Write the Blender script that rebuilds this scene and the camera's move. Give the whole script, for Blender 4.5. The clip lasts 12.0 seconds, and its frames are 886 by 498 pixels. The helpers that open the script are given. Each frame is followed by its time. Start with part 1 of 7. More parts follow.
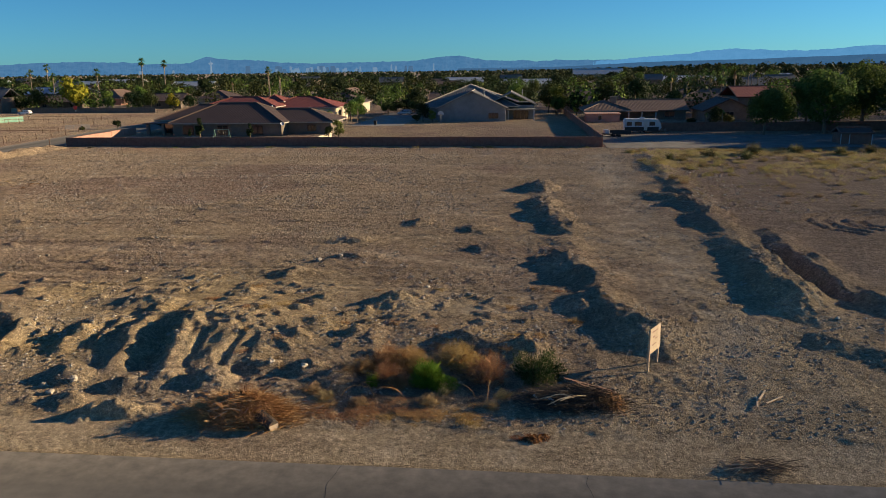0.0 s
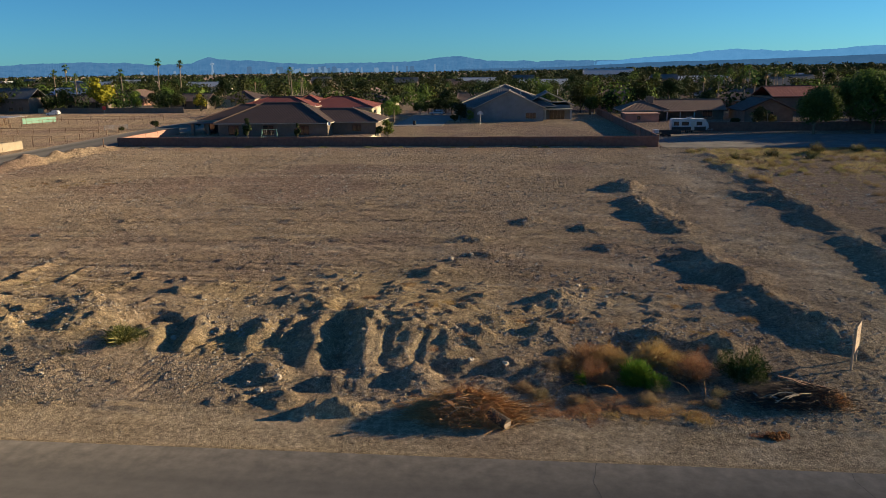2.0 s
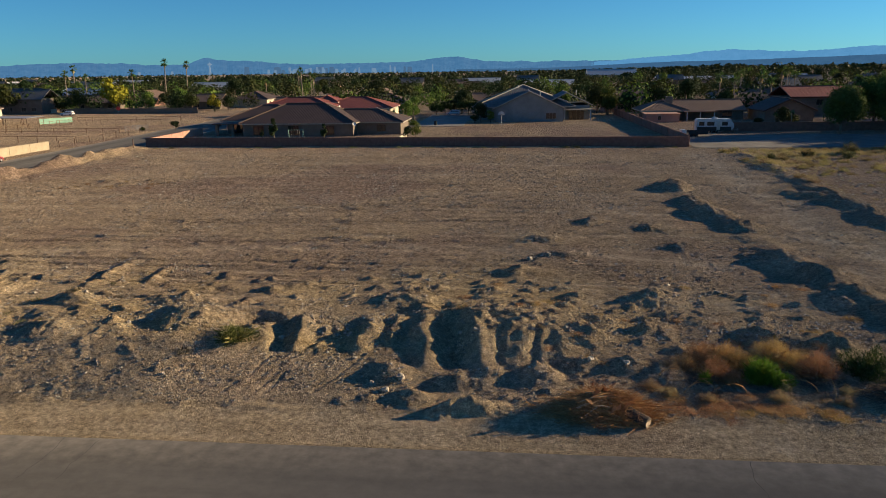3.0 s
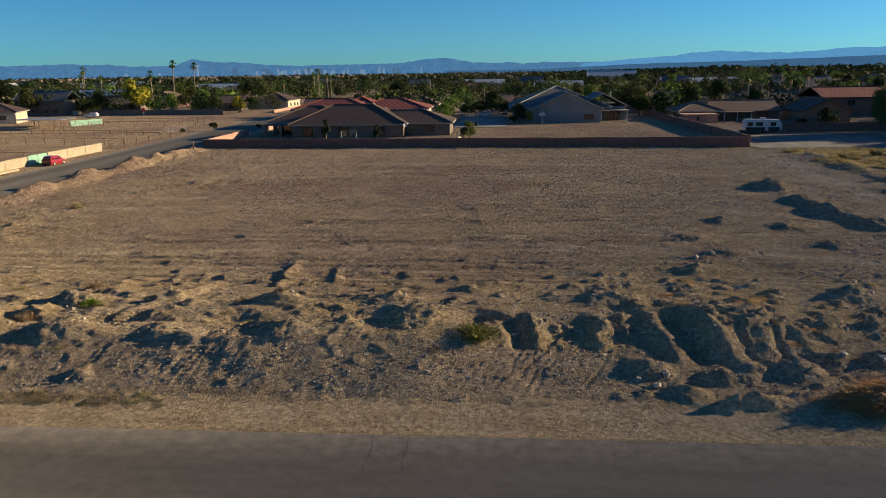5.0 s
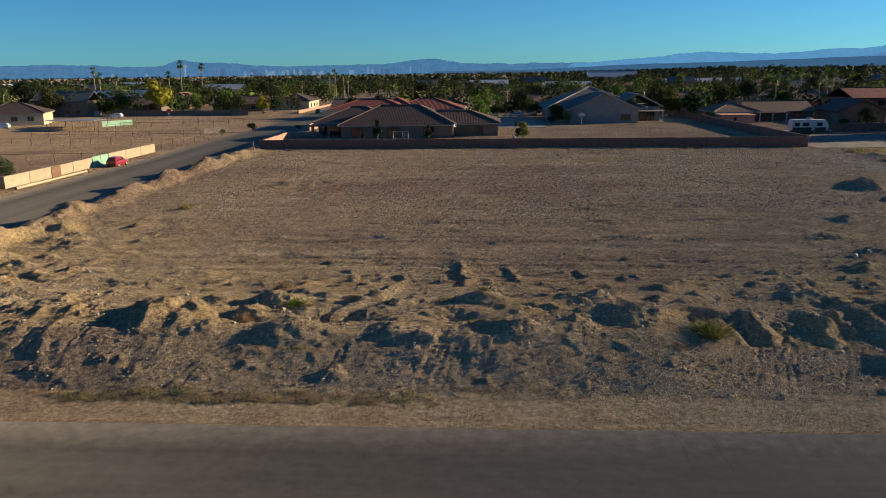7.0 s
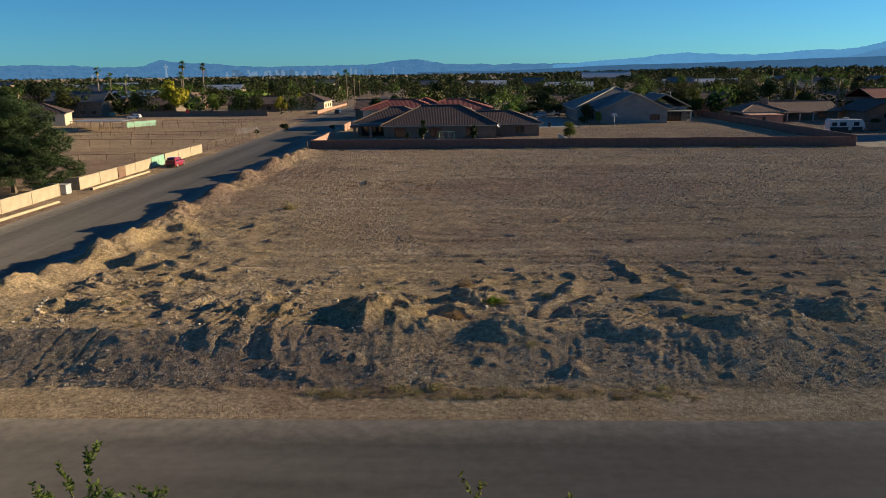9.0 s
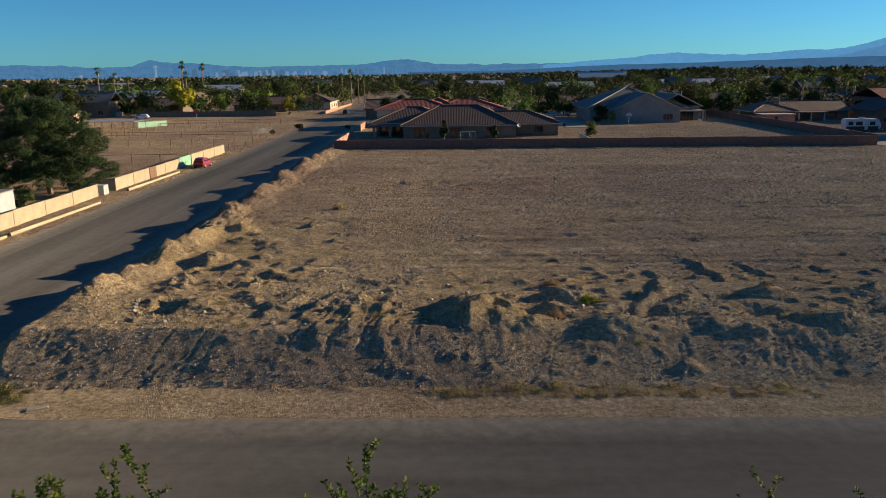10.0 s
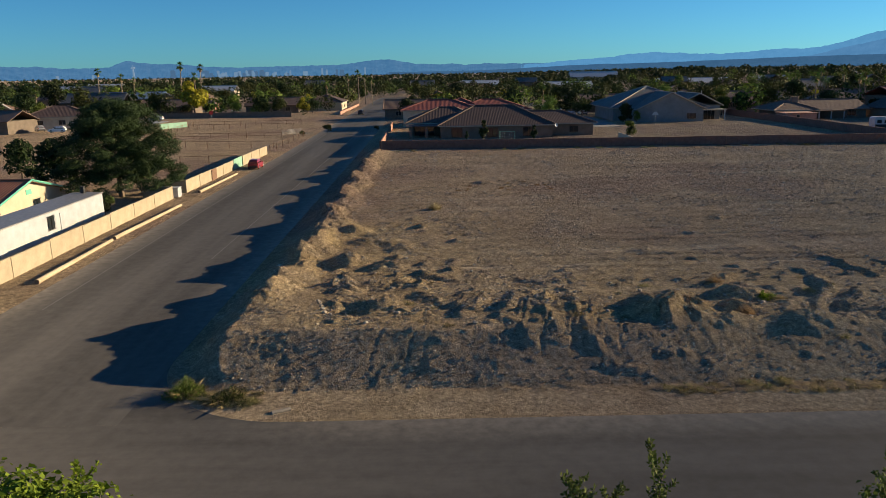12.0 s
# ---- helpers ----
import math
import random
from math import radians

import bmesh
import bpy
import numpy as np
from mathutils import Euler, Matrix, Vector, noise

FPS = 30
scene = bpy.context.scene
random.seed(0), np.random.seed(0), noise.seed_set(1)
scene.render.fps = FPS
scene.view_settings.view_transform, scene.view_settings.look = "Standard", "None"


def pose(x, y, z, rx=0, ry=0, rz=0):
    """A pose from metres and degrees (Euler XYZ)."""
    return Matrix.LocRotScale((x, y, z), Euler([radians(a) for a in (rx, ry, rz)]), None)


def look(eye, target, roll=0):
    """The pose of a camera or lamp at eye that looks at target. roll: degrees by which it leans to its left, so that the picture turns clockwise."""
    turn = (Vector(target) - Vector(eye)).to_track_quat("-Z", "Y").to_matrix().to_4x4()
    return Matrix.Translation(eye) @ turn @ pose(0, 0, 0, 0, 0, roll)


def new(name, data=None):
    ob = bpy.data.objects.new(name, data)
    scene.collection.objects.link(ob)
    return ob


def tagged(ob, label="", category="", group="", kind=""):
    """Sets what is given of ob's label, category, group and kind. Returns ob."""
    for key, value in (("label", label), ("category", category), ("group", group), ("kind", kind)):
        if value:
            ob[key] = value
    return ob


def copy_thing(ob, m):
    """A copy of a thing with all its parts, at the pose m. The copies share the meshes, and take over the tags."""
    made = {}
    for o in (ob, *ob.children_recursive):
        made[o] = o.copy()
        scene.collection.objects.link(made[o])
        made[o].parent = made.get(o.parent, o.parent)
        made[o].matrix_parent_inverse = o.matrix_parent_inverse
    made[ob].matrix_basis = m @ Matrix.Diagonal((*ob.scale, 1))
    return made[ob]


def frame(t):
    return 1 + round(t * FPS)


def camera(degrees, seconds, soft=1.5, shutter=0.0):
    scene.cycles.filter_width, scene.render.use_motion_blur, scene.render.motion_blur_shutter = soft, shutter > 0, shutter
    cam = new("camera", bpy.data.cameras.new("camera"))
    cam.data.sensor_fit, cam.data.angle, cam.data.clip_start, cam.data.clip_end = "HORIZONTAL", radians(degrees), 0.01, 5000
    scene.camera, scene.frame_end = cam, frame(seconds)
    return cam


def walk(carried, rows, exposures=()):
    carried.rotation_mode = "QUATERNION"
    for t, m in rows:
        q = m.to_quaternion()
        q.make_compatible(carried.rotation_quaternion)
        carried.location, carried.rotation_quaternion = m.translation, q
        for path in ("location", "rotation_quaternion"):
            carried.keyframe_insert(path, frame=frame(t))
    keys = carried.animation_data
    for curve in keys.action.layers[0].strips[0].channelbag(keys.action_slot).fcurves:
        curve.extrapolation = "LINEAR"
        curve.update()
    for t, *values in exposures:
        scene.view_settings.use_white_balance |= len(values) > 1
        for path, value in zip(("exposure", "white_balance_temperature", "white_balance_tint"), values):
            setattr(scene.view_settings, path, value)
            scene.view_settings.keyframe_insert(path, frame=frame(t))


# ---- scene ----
cam = camera(62.3, 12.0, soft=0.62)
METRES, EYE, TILT, LEAN, TURN = 78.0, 15.45, -13.8, 0.7, 5.6
ROWS = [
    (0.0, 0.0, 0.0, 0.0, 0.0, -0.0, -0.0),
    (0.5, -0.0286, 0.0002, -0.0002, -0.0, 0.01, 0.01),
    (1.0, -0.0601, 0.0003, -0.0006, -0.01, 0.02, 0.02),
    (1.5, -0.0946, 0.0003, -0.0009, -0.02, 0.02, 0.03),
    (2.0, -0.1317, 0.0, -0.0013, -0.03, 0.03, 0.04),
    (2.5, -0.1712, -0.0003, -0.0016, -0.05, 0.04, 0.06),
    (3.0, -0.2129, -0.0006, -0.0018, -0.28, 0.06, 0.11),
    (5.0, -0.3934, -0.0029, -0.0031, -1.28, 0.16, 0.38),
    (5.5, -0.4387, -0.0029, -0.003, -1.49, 0.17, 0.43),
    (6.0, -0.4833, -0.0024, -0.0028, -1.7, 0.19, 0.48),
    (6.5, -0.5274, -0.0019, -0.0028, -1.91, 0.2, 0.52),
    (7.0, -0.5717, -0.001, -0.0026, -2.29, 0.2, 0.6),
    (9.0, -0.7481, 0.0032, -0.0027, -3.71, 0.23, 0.91),
    (9.5, -0.7918, 0.0051, -0.0025, -4.1, 0.23, 1.01),
    (10.0, -0.8336, 0.0075, -0.0018, -4.47, 0.22, 1.12),
    (10.5, -0.8759, 0.0101, -0.001, -4.85, 0.21, 1.25),
    (11.0, -0.9177, 0.0127, 0.0002, -5.24, 0.2, 1.4),
    (11.5, -0.959, 0.0153, 0.001, -5.66, 0.19, 1.54),
    (12.0, -0.9994, 0.0178, 0.0019, -6.0, 0.18, 1.68),
]
walk(cam, [(t, pose(0, 0, EYE, TILT, LEAN, TURN) @ pose(METRES * x, METRES * y, METRES * z, 90 + pitch, roll, yaw)) for t, x, y, z, yaw, pitch, roll in ROWS])

# ---- light ----
SUN_AZ, SUN_EL = 19.0, 14.0   # degrees from +x towards +y, and above the horizon
sun_way = Vector((math.cos(radians(SUN_AZ)) * math.cos(radians(SUN_EL)), math.sin(radians(SUN_AZ)) * math.cos(radians(SUN_EL)), math.sin(radians(SUN_EL))))
sun = new("sun", bpy.data.lights.new("sun", "SUN"))
sun.matrix_world = look(sun_way * 100, (0, 0, 0))
sun.data.energy, sun.data.angle, sun.data.color = 5.0, radians(0.55), (1.0, 0.77, 0.47)
scene.view_settings.exposure = 0.93

world = bpy.data.worlds.new("world")
scene.world = world
world.use_nodes = True
wn = world.node_tree
sky = wn.nodes.new("ShaderNodeTexSky")
sky.sky_type, sky.sun_disc = "NISHITA", False
sky.sun_elevation, sky.sun_rotation = radians(SUN_EL), radians(90 - SUN_AZ)
sky.air_density, sky.dust_density, sky.ozone_density, sky.altitude = 0.8, 0.25, 3.0, 650
tint = wn.nodes.new("ShaderNodeMix")
tint.data_type, tint.blend_type = "RGBA", "MULTIPLY"
tint.inputs[0].default_value = 1.0
tint.inputs[7].default_value = (0.335, 0.79, 1.05, 1)
wn.links.new(sky.outputs[0], tint.inputs[6])
wn.links.new(tint.outputs[2], wn.nodes["Background"].inputs[0])
wn.nodes["Background"].inputs[1].default_value = 0.0572

# ---- materials ----
def nodes_of(name):
    m = bpy.data.materials.new(name)
    m.use_nodes = True
    return m, m.node_tree.nodes, m.node_tree.links, m.node_tree.nodes["Principled BSDF"]


def ramp(n, stops):
    r = n.new("ShaderNodeValToRGB")
    while len(r.color_ramp.elements) < len(stops):
        r.color_ramp.elements.new(0.5)
    for e, (p, c) in zip(r.color_ramp.elements, stops):
        e.position, e.color = p, (*c, 1)
    return r


def noise_of(n, l, coord, scale, detail=4.0, rough=0.6, stretch=None):
    t = n.new("ShaderNodeTexNoise")
    t.inputs["Scale"].default_value, t.inputs["Detail"].default_value, t.inputs["Roughness"].default_value = scale, detail, rough
    if stretch:
        mp = n.new("ShaderNodeMapping")
        mp.inputs["Scale"].default_value = stretch
        l.new(coord, mp.inputs[0])
        l.new(mp.outputs[0], t.inputs[0])
    else:
        l.new(coord, t.inputs[0])
    return t.outputs[0]


def blend(n, l, fac, a, b, mode="MIX"):
    x = n.new("ShaderNodeMix")
    x.data_type, x.blend_type = "RGBA", mode
    for sock, v in ((x.inputs[0], fac), (x.inputs[6], a), (x.inputs[7], b)):
        if isinstance(v, (int, float)):
            sock.default_value = v
        elif isinstance(v, tuple):
            sock.default_value = (*v, 1)
        else:
            l.new(v, sock)
    return x.outputs[2]


def calc(n, l, op, a, b=0.0, clamp=False):
    x = n.new("ShaderNodeMath")
    x.operation, x.use_clamp = op, clamp
    for sock, v in ((x.inputs[0], a), (x.inputs[1], b)):
        if isinstance(v, (int, float)):
            sock.default_value = v
        else:
            l.new(v, sock)
    return x.outputs[0]


def surface(name, low, high, rough=0.8, scale=3.0, fine=40.0, bump=0.25, metal=0.0, vary=0.0, stretch=None, depth=0.02):
    """A two-scale surface: a broad mottling between two colours, fine grain and relief, and a shift from piece to piece."""
    m, n, l, p = nodes_of(name)
    co = n.new("ShaderNodeTexCoord").outputs["Object"]
    broad = noise_of(n, l, co, scale, 5, 0.6, stretch)
    grain = noise_of(n, l, co, fine, 3, 0.6, stretch)
    mixed = calc(n, l, "ADD", calc(n, l, "MULTIPLY", broad, 0.65), calc(n, l, "MULTIPLY", grain, 0.35))
    r = ramp(n, [(0.38, low), (0.62, high)])
    l.new(mixed, r.inputs[0])
    col = r.outputs[0]
    if vary:
        info = n.new("ShaderNodeObjectInfo")
        hsv = n.new("ShaderNodeHueSaturation")
        l.new(calc(n, l, "ADD", calc(n, l, "MULTIPLY", info.outputs["Random"], vary), 1 - vary / 2), hsv.inputs["Value"])
        l.new(col, hsv.inputs["Color"])
        col = hsv.outputs[0]
    l.new(col, p.inputs["Base Color"])
    p.inputs["Roughness"].default_value, p.inputs["Metallic"].default_value = rough, metal
    b = n.new("ShaderNodeBump")
    b.inputs["Strength"].default_value, b.inputs["Distance"].default_value = bump, depth
    l.new(mixed, b.inputs["Height"])
    l.new(b.outputs[0], p.inputs["Normal"])
    return m


def tile_roof(name, low, high, course=0.36):
    """Concrete roof tiles: barrel rows down the slope and courses across it, on roofs whose UV is metres along and up the slope."""
    m, n, l, p = nodes_of(name)
    uv = n.new("ShaderNodeTexCoord").outputs["UV"]
    rows = n.new("ShaderNodeTexWave")
    rows.bands_direction = "X"
    rows.inputs["Scale"].default_value = 2 * math.pi / (20 * course) * 1.0
    l.new(uv, rows.inputs[0])
    cross = n.new("ShaderNodeTexWave")
    cross.bands_direction, cross.wave_profile = "Y", "SAW"
    cross.inputs["Scale"].default_value = 2 * math.pi / (20 * course)
    l.new(uv, cross.inputs[0])
    tone = noise_of(n, l, uv, 0.5, 5, 0.7)
    spots = noise_of(n, l, uv, 3.0, 2, 0.6)
    r = ramp(n, [(0.35, low), (0.66, high)])
    l.new(calc(n, l, "ADD", calc(n, l, "MULTIPLY", tone, 0.5), calc(n, l, "MULTIPLY", spots, 0.5)), r.inputs[0])
    l.new(r.outputs[0], p.inputs["Base Color"])
    p.inputs["Roughness"].default_value = 0.75
    h = calc(n, l, "ADD", rows.outputs["Fac"], calc(n, l, "MULTIPLY", cross.outputs["Fac"], 0.35))
    b = n.new("ShaderNodeBump")
    b.inputs["Strength"].default_value, b.inputs["Distance"].default_value = 0.55, 0.06
    l.new(h, b.inputs["Height"])
    l.new(b.outputs[0], p.inputs["Normal"])
    return m


def ground_material():
    m, n, l, p = nodes_of("desert_soil")
    co = n.new("ShaderNodeTexCoord").outputs["Object"]
    att = n.new("ShaderNodeAttribute")
    att.attribute_name = "soil"
    sep = n.new("ShaderNodeSeparateColor")
    l.new(att.outputs["Color"], sep.inputs[0])
    packed, gravel, field = sep.outputs[0], sep.outputs[1], sep.outputs[2]
    big = calc(n, l, "ADD", calc(n, l, "MULTIPLY", noise_of(n, l, co, 0.09, 6, 0.65), 0.5), calc(n, l, "MULTIPLY", noise_of(n, l, co, 0.8, 5, 0.65, (0.10, 1.0, 1.0)), 0.5))
    mid = noise_of(n, l, co, 0.9, 6, 0.7)
    fine = noise_of(n, l, co, 9.0, 5, 0.75)
    r = ramp(n, [(0.39, (0.275, 0.216, 0.150)), (0.5, (0.42, 0.337, 0.234)), (0.62, (0.60, 0.492, 0.355))])
    mixv = calc(n, l, "ADD", calc(n, l, "ADD", calc(n, l, "MULTIPLY", big, 0.4), calc(n, l, "MULTIPLY", mid, 0.3)), calc(n, l, "MULTIPLY", fine, 0.3))
    l.new(mixv, r.inputs[0])
    col = r.outputs[0]
    rf = ramp(n, [(0.40, (0.198, 0.145, 0.116)), (0.60, (0.385, 0.290, 0.236))])
    l.new(mixv, rf.inputs[0])
    col = blend(n, l, field, col, rf.outputs[0])
    rp = ramp(n, [(0.40, (0.345, 0.283, 0.206)), (0.60, (0.50, 0.418, 0.318))])
    l.new(mixv, rp.inputs[0])
    col = blend(n, l, calc(n, l, "MULTIPLY", packed, 0.8), col, rp.outputs[0])
    sand_sunlit = n.new("ShaderNodeAttribute")
    sand_sunlit.attribute_name = "sand_sunlit"
    rg_ = ramp(n, [(0.40, (0.35, 0.262, 0.152)), (0.60, (0.56, 0.45, 0.290))])
    l.new(mixv, rg_.inputs[0])
    col = blend(n, l, calc(n, l, "MULTIPLY", sand_sunlit.outputs["Fac"], 0.9), col, rg_.outputs[0])
    # stones: a cell pattern with lighter and darker pebbles
    vor = n.new("ShaderNodeTexVoronoi")
    vor.inputs["Scale"].default_value = 8.0
    vor.inputs["Randomness"].default_value = 1.0
    l.new(co, vor.inputs[0])
    peb = ramp(n, [(0.10, (1, 1, 1)), (0.26, (0, 0, 0))])
    l.new(vor.outputs["Distance"], peb.inputs[0])
    patch = ramp(n, [(0.45, (0, 0, 0)), (0.62, (1, 1, 1))])
    l.new(noise_of(n, l, co, 0.55, 5, 0.7), patch.inputs[0])
    amount = calc(n, l, "MULTIPLY", peb.outputs[0], calc(n, l, "ADD", calc(n, l, "MULTIPLY", patch.outputs[0], 0.6), gravel, True))
    vsep = n.new("ShaderNodeSeparateColor")
    l.new(vor.outputs["Color"], vsep.inputs[0])
    pc = ramp(n, [(0.0, (0.17, 0.145, 0.12)), (0.55, (0.38, 0.31, 0.24)), (1.0, (0.66, 0.60, 0.50))])
    l.new(vsep.outputs[0], pc.inputs[0])
    col = blend(n, l, calc(n, l, "MULTIPLY", amount, 0.75), col, pc.outputs[0])
    grey = ramp(n, [(0.40, (0.282, 0.226, 0.188)), (0.60, (0.53, 0.428, 0.356))])
    l.new(mixv, grey.inputs[0])
    col = blend(n, l, calc(n, l, "MULTIPLY", gravel, 0.40), col, grey.outputs[0])
    # crumbs of soil: shaded dark hollows and lit pale grit painted in, in hand-sized and finger-sized grain
    speck = noise_of(n, l, co, 16.0, 3, 0.75)
    grit = ramp(n, [(0.36, (0.44, 0.425, 0.415)), (0.50, (0.86, 0.85, 0.83)), (0.64, (1.52, 1.48, 1.38))])
    l.new(speck, grit.inputs[0])
    col = blend(n, l, calc(n, l, "SUBTRACT", 1.0, calc(n, l, "MULTIPLY", packed, 0.65)), col, grit.outputs[0], "MULTIPLY")
    crumb = ramp(n, [(0.37, (0.74, 0.72, 0.70)), (0.63, (1.36, 1.34, 1.26))])
    l.new(noise_of(n, l, co, 3.6, 4, 0.7), crumb.inputs[0])
    col = blend(n, l, 1.0, col, crumb.outputs[0], "MULTIPLY")
    l.new(col, p.inputs["Base Color"])
    p.inputs["Roughness"].default_value = 0.95
    p.inputs["Diffuse Roughness"].default_value = 1.0
    p.inputs["Specular IOR Level"].default_value = 0.1
    lumps = noise_of(n, l, co, 3.3, 6, 0.72)
    h = calc(n, l, "ADD", calc(n, l, "ADD", calc(n, l, "MULTIPLY", amount, 0.5), lumps), calc(n, l, "ADD", calc(n, l, "ADD", fine, calc(n, l, "MULTIPLY", speck, 0.6)), calc(n, l, "MULTIPLY", mid, 0.8)))
    b = n.new("ShaderNodeBump")
    b.inputs["Strength"].default_value, b.inputs["Distance"].default_value = 1.0, 0.2
    l.new(calc(n, l, "MULTIPLY", h, calc(n, l, "SUBTRACT", 1.0, calc(n, l, "MULTIPLY", packed, 0.7))), b.inputs["Height"])
    l.new(b.outputs[0], p.inputs["Normal"])
    return m


def asphalt_material(name, streak):
    m, n, l, p = nodes_of(name)
    co = n.new("ShaderNodeTexCoord").outputs["Object"]
    att = n.new("ShaderNodeAttribute")
    att.attribute_name = "edge"
    big = noise_of(n, l, co, 0.3, 5, 0.6, streak)
    mid = noise_of(n, l, co, 1.4, 5, 0.65)
    fine = noise_of(n, l, co, 45.0, 3, 0.7)
    r = ramp(n, [(0.38, (0.080, 0.075, 0.068)), (0.62, (0.155, 0.143, 0.128))])
    l.new(calc(n, l, "ADD", calc(n, l, "MULTIPLY", big, 0.6), calc(n, l, "ADD", calc(n, l, "MULTIPLY", mid, 0.25), calc(n, l, "MULTIPLY", fine, 0.15))), r.inputs[0])
    dust = ramp(n, [(0.3, (0.20, 0.178, 0.148)), (0.7, (0.31, 0.27, 0.22))])
    l.new(mid, dust.inputs[0])
    k = calc(n, l, "MULTIPLY", att.outputs["Fac"], calc(n, l, "ADD", mid, 0.35), True)
    l.new(blend(n, l, k, r.outputs[0], dust.outputs[0]), p.inputs["Base Color"])
    p.inputs["Roughness"].default_value = 0.9
    p.inputs["Diffuse Roughness"].default_value = 1.0
    p.inputs["Specular IOR Level"].default_value = 0.15
    b = n.new("ShaderNodeBump")
    b.inputs["Strength"].default_value, b.inputs["Distance"].default_value = 0.3, 0.01
    l.new(fine, b.inputs["Height"])
    l.new(b.outputs[0], p.inputs["Normal"])
    return m


def leaf_material(name, low, high, vary=0.5, through_=0.3):
    m, n, l, p = nodes_of(name)
    geo = n.new("ShaderNodeNewGeometry")
    info = n.new("ShaderNodeObjectInfo")
    r = ramp(n, [(0.0, low), (1.0, high)])
    l.new(geo.outputs["Random Per Island"], r.inputs[0])
    hsv = n.new("ShaderNodeHueSaturation")
    l.new(calc(n, l, "ADD", calc(n, l, "MULTIPLY", info.outputs["Random"], vary), 1 - vary / 2), hsv.inputs["Value"])
    l.new(calc(n, l, "ADD", calc(n, l, "MULTIPLY", info.outputs["Random"], 0.05), 0.475), hsv.inputs["Hue"])
    l.new(r.outputs[0], hsv.inputs["Color"])
    l.new(hsv.outputs[0], p.inputs["Base Color"])
    p.inputs["Roughness"].default_value = 0.7
    p.inputs["Specular IOR Level"].default_value = 0.12
    tr = n.new("ShaderNodeBsdfTranslucent")
    l.new(hsv.outputs[0], tr.inputs[0])
    mx = n.new("ShaderNodeMixShader")
    mx.inputs[0].default_value = through_
    l.new(p.outputs[0], mx.inputs[1])
    l.new(tr.outputs[0], mx.inputs[2])
    l.new(mx.outputs[0], n["Material Output"].inputs[0])
    return m


def glass_material():
    m, n, l, p = nodes_of("dark_window_glass")
    p.inputs["Base Color"].default_value = (0.02, 0.025, 0.03, 1)
    p.inputs["Roughness"].default_value = 0.06
    p.inputs["Specular IOR Level"].default_value = 0.8
    return m


def paint(name, col, rough=0.35, coat=0.6, metal=0.0):
    m, n, l, p = nodes_of(name)
    co = n.new("ShaderNodeTexCoord").outputs["Object"]
    r = ramp(n, [(0.3, tuple(c * 0.86 for c in col)), (0.7, col)])
    l.new(noise_of(n, l, co, 2.5, 4, 0.6), r.inputs[0])
    l.new(r.outputs[0], p.inputs["Base Color"])
    p.inputs["Roughness"].default_value, p.inputs["Metallic"].default_value = rough, metal
    p.inputs["Coat Weight"].default_value = coat
    return m


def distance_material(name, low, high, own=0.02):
    """Things seen through many kilometres of blue air: its scattered light, nearly all they show, is painted on as
    emission.
    """
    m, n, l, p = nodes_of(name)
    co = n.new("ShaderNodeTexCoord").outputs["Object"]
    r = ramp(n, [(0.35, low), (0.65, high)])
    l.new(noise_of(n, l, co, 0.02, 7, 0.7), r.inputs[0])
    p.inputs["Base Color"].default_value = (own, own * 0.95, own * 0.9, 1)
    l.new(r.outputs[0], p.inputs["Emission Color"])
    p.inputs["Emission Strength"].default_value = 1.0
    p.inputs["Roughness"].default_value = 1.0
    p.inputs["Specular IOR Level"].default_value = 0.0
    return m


SOIL, GLASS = ground_material(), glass_material()
ASPHALT, ASPHALT_SIDE = asphalt_material("worn_asphalt", (0.09, 1.0, 1.0)), asphalt_material("worn_side_asphalt", (1.0, 0.05, 1.0))
STONE = surface("pale_caliche_stone", (0.27, 0.23, 0.18), (0.50, 0.44, 0.355), 0.9, 4, 30, 0.5, vary=0.5)
BLOCK_RED = surface("red_brown_block", (0.13, 0.064, 0.050), (0.195, 0.102, 0.080), 0.9, 1.2, 8, 0.4)
BLOCK_CREAM = surface("cream_painted_block", (0.31, 0.258, 0.180), (0.40, 0.34, 0.245), 0.85, 0.7, 9, 0.25, vary=0.12)
STUCCO_TAN = surface("tan_stucco", (0.12, 0.095, 0.075), (0.18, 0.145, 0.115), 0.9, 0.6, 30, 0.3)
STUCCO_GREY = surface("grey_stucco", (0.155, 0.17, 0.178), (0.215, 0.232, 0.24), 0.9, 0.6, 30, 0.3)
STUCCO_PINK = surface("pink_stucco", (0.34, 0.18, 0.135), (0.44, 0.25, 0.19), 0.9, 0.6, 30, 0.3)
STUCCO_CREAM = surface("cream_stucco", (0.44, 0.37, 0.275), (0.55, 0.47, 0.36), 0.9, 0.6, 30, 0.3)
TILE_BROWN = tile_roof("brown_roof_tile", (0.042, 0.026, 0.023), (0.078, 0.050, 0.044))
TILE_RED = tile_roof("red_roof_tile", (0.14, 0.032, 0.026), (0.23, 0.062, 0.048))
TILE_GREY = tile_roof("grey_roof_tile", (0.060, 0.063, 0.066), (0.16, 0.158, 0.155), 0.62)
TILE_TAN = tile_roof("tan_roof_tile", (0.095, 0.060, 0.046), (0.17, 0.112, 0.084))
TILE_ORANGE = tile_roof("orange_shingle", (0.19, 0.078, 0.045), (0.28, 0.125, 0.075))
TRIM = surface("pale_trim_paint", (0.28, 0.25, 0.21), (0.36, 0.33, 0.28), 0.7, 2, 20, 0.1)
WHITE = surface("weathered_white_paint", (0.34, 0.365, 0.395), (0.44, 0.465, 0.50), 0.5, 1.0, 14, 0.1)
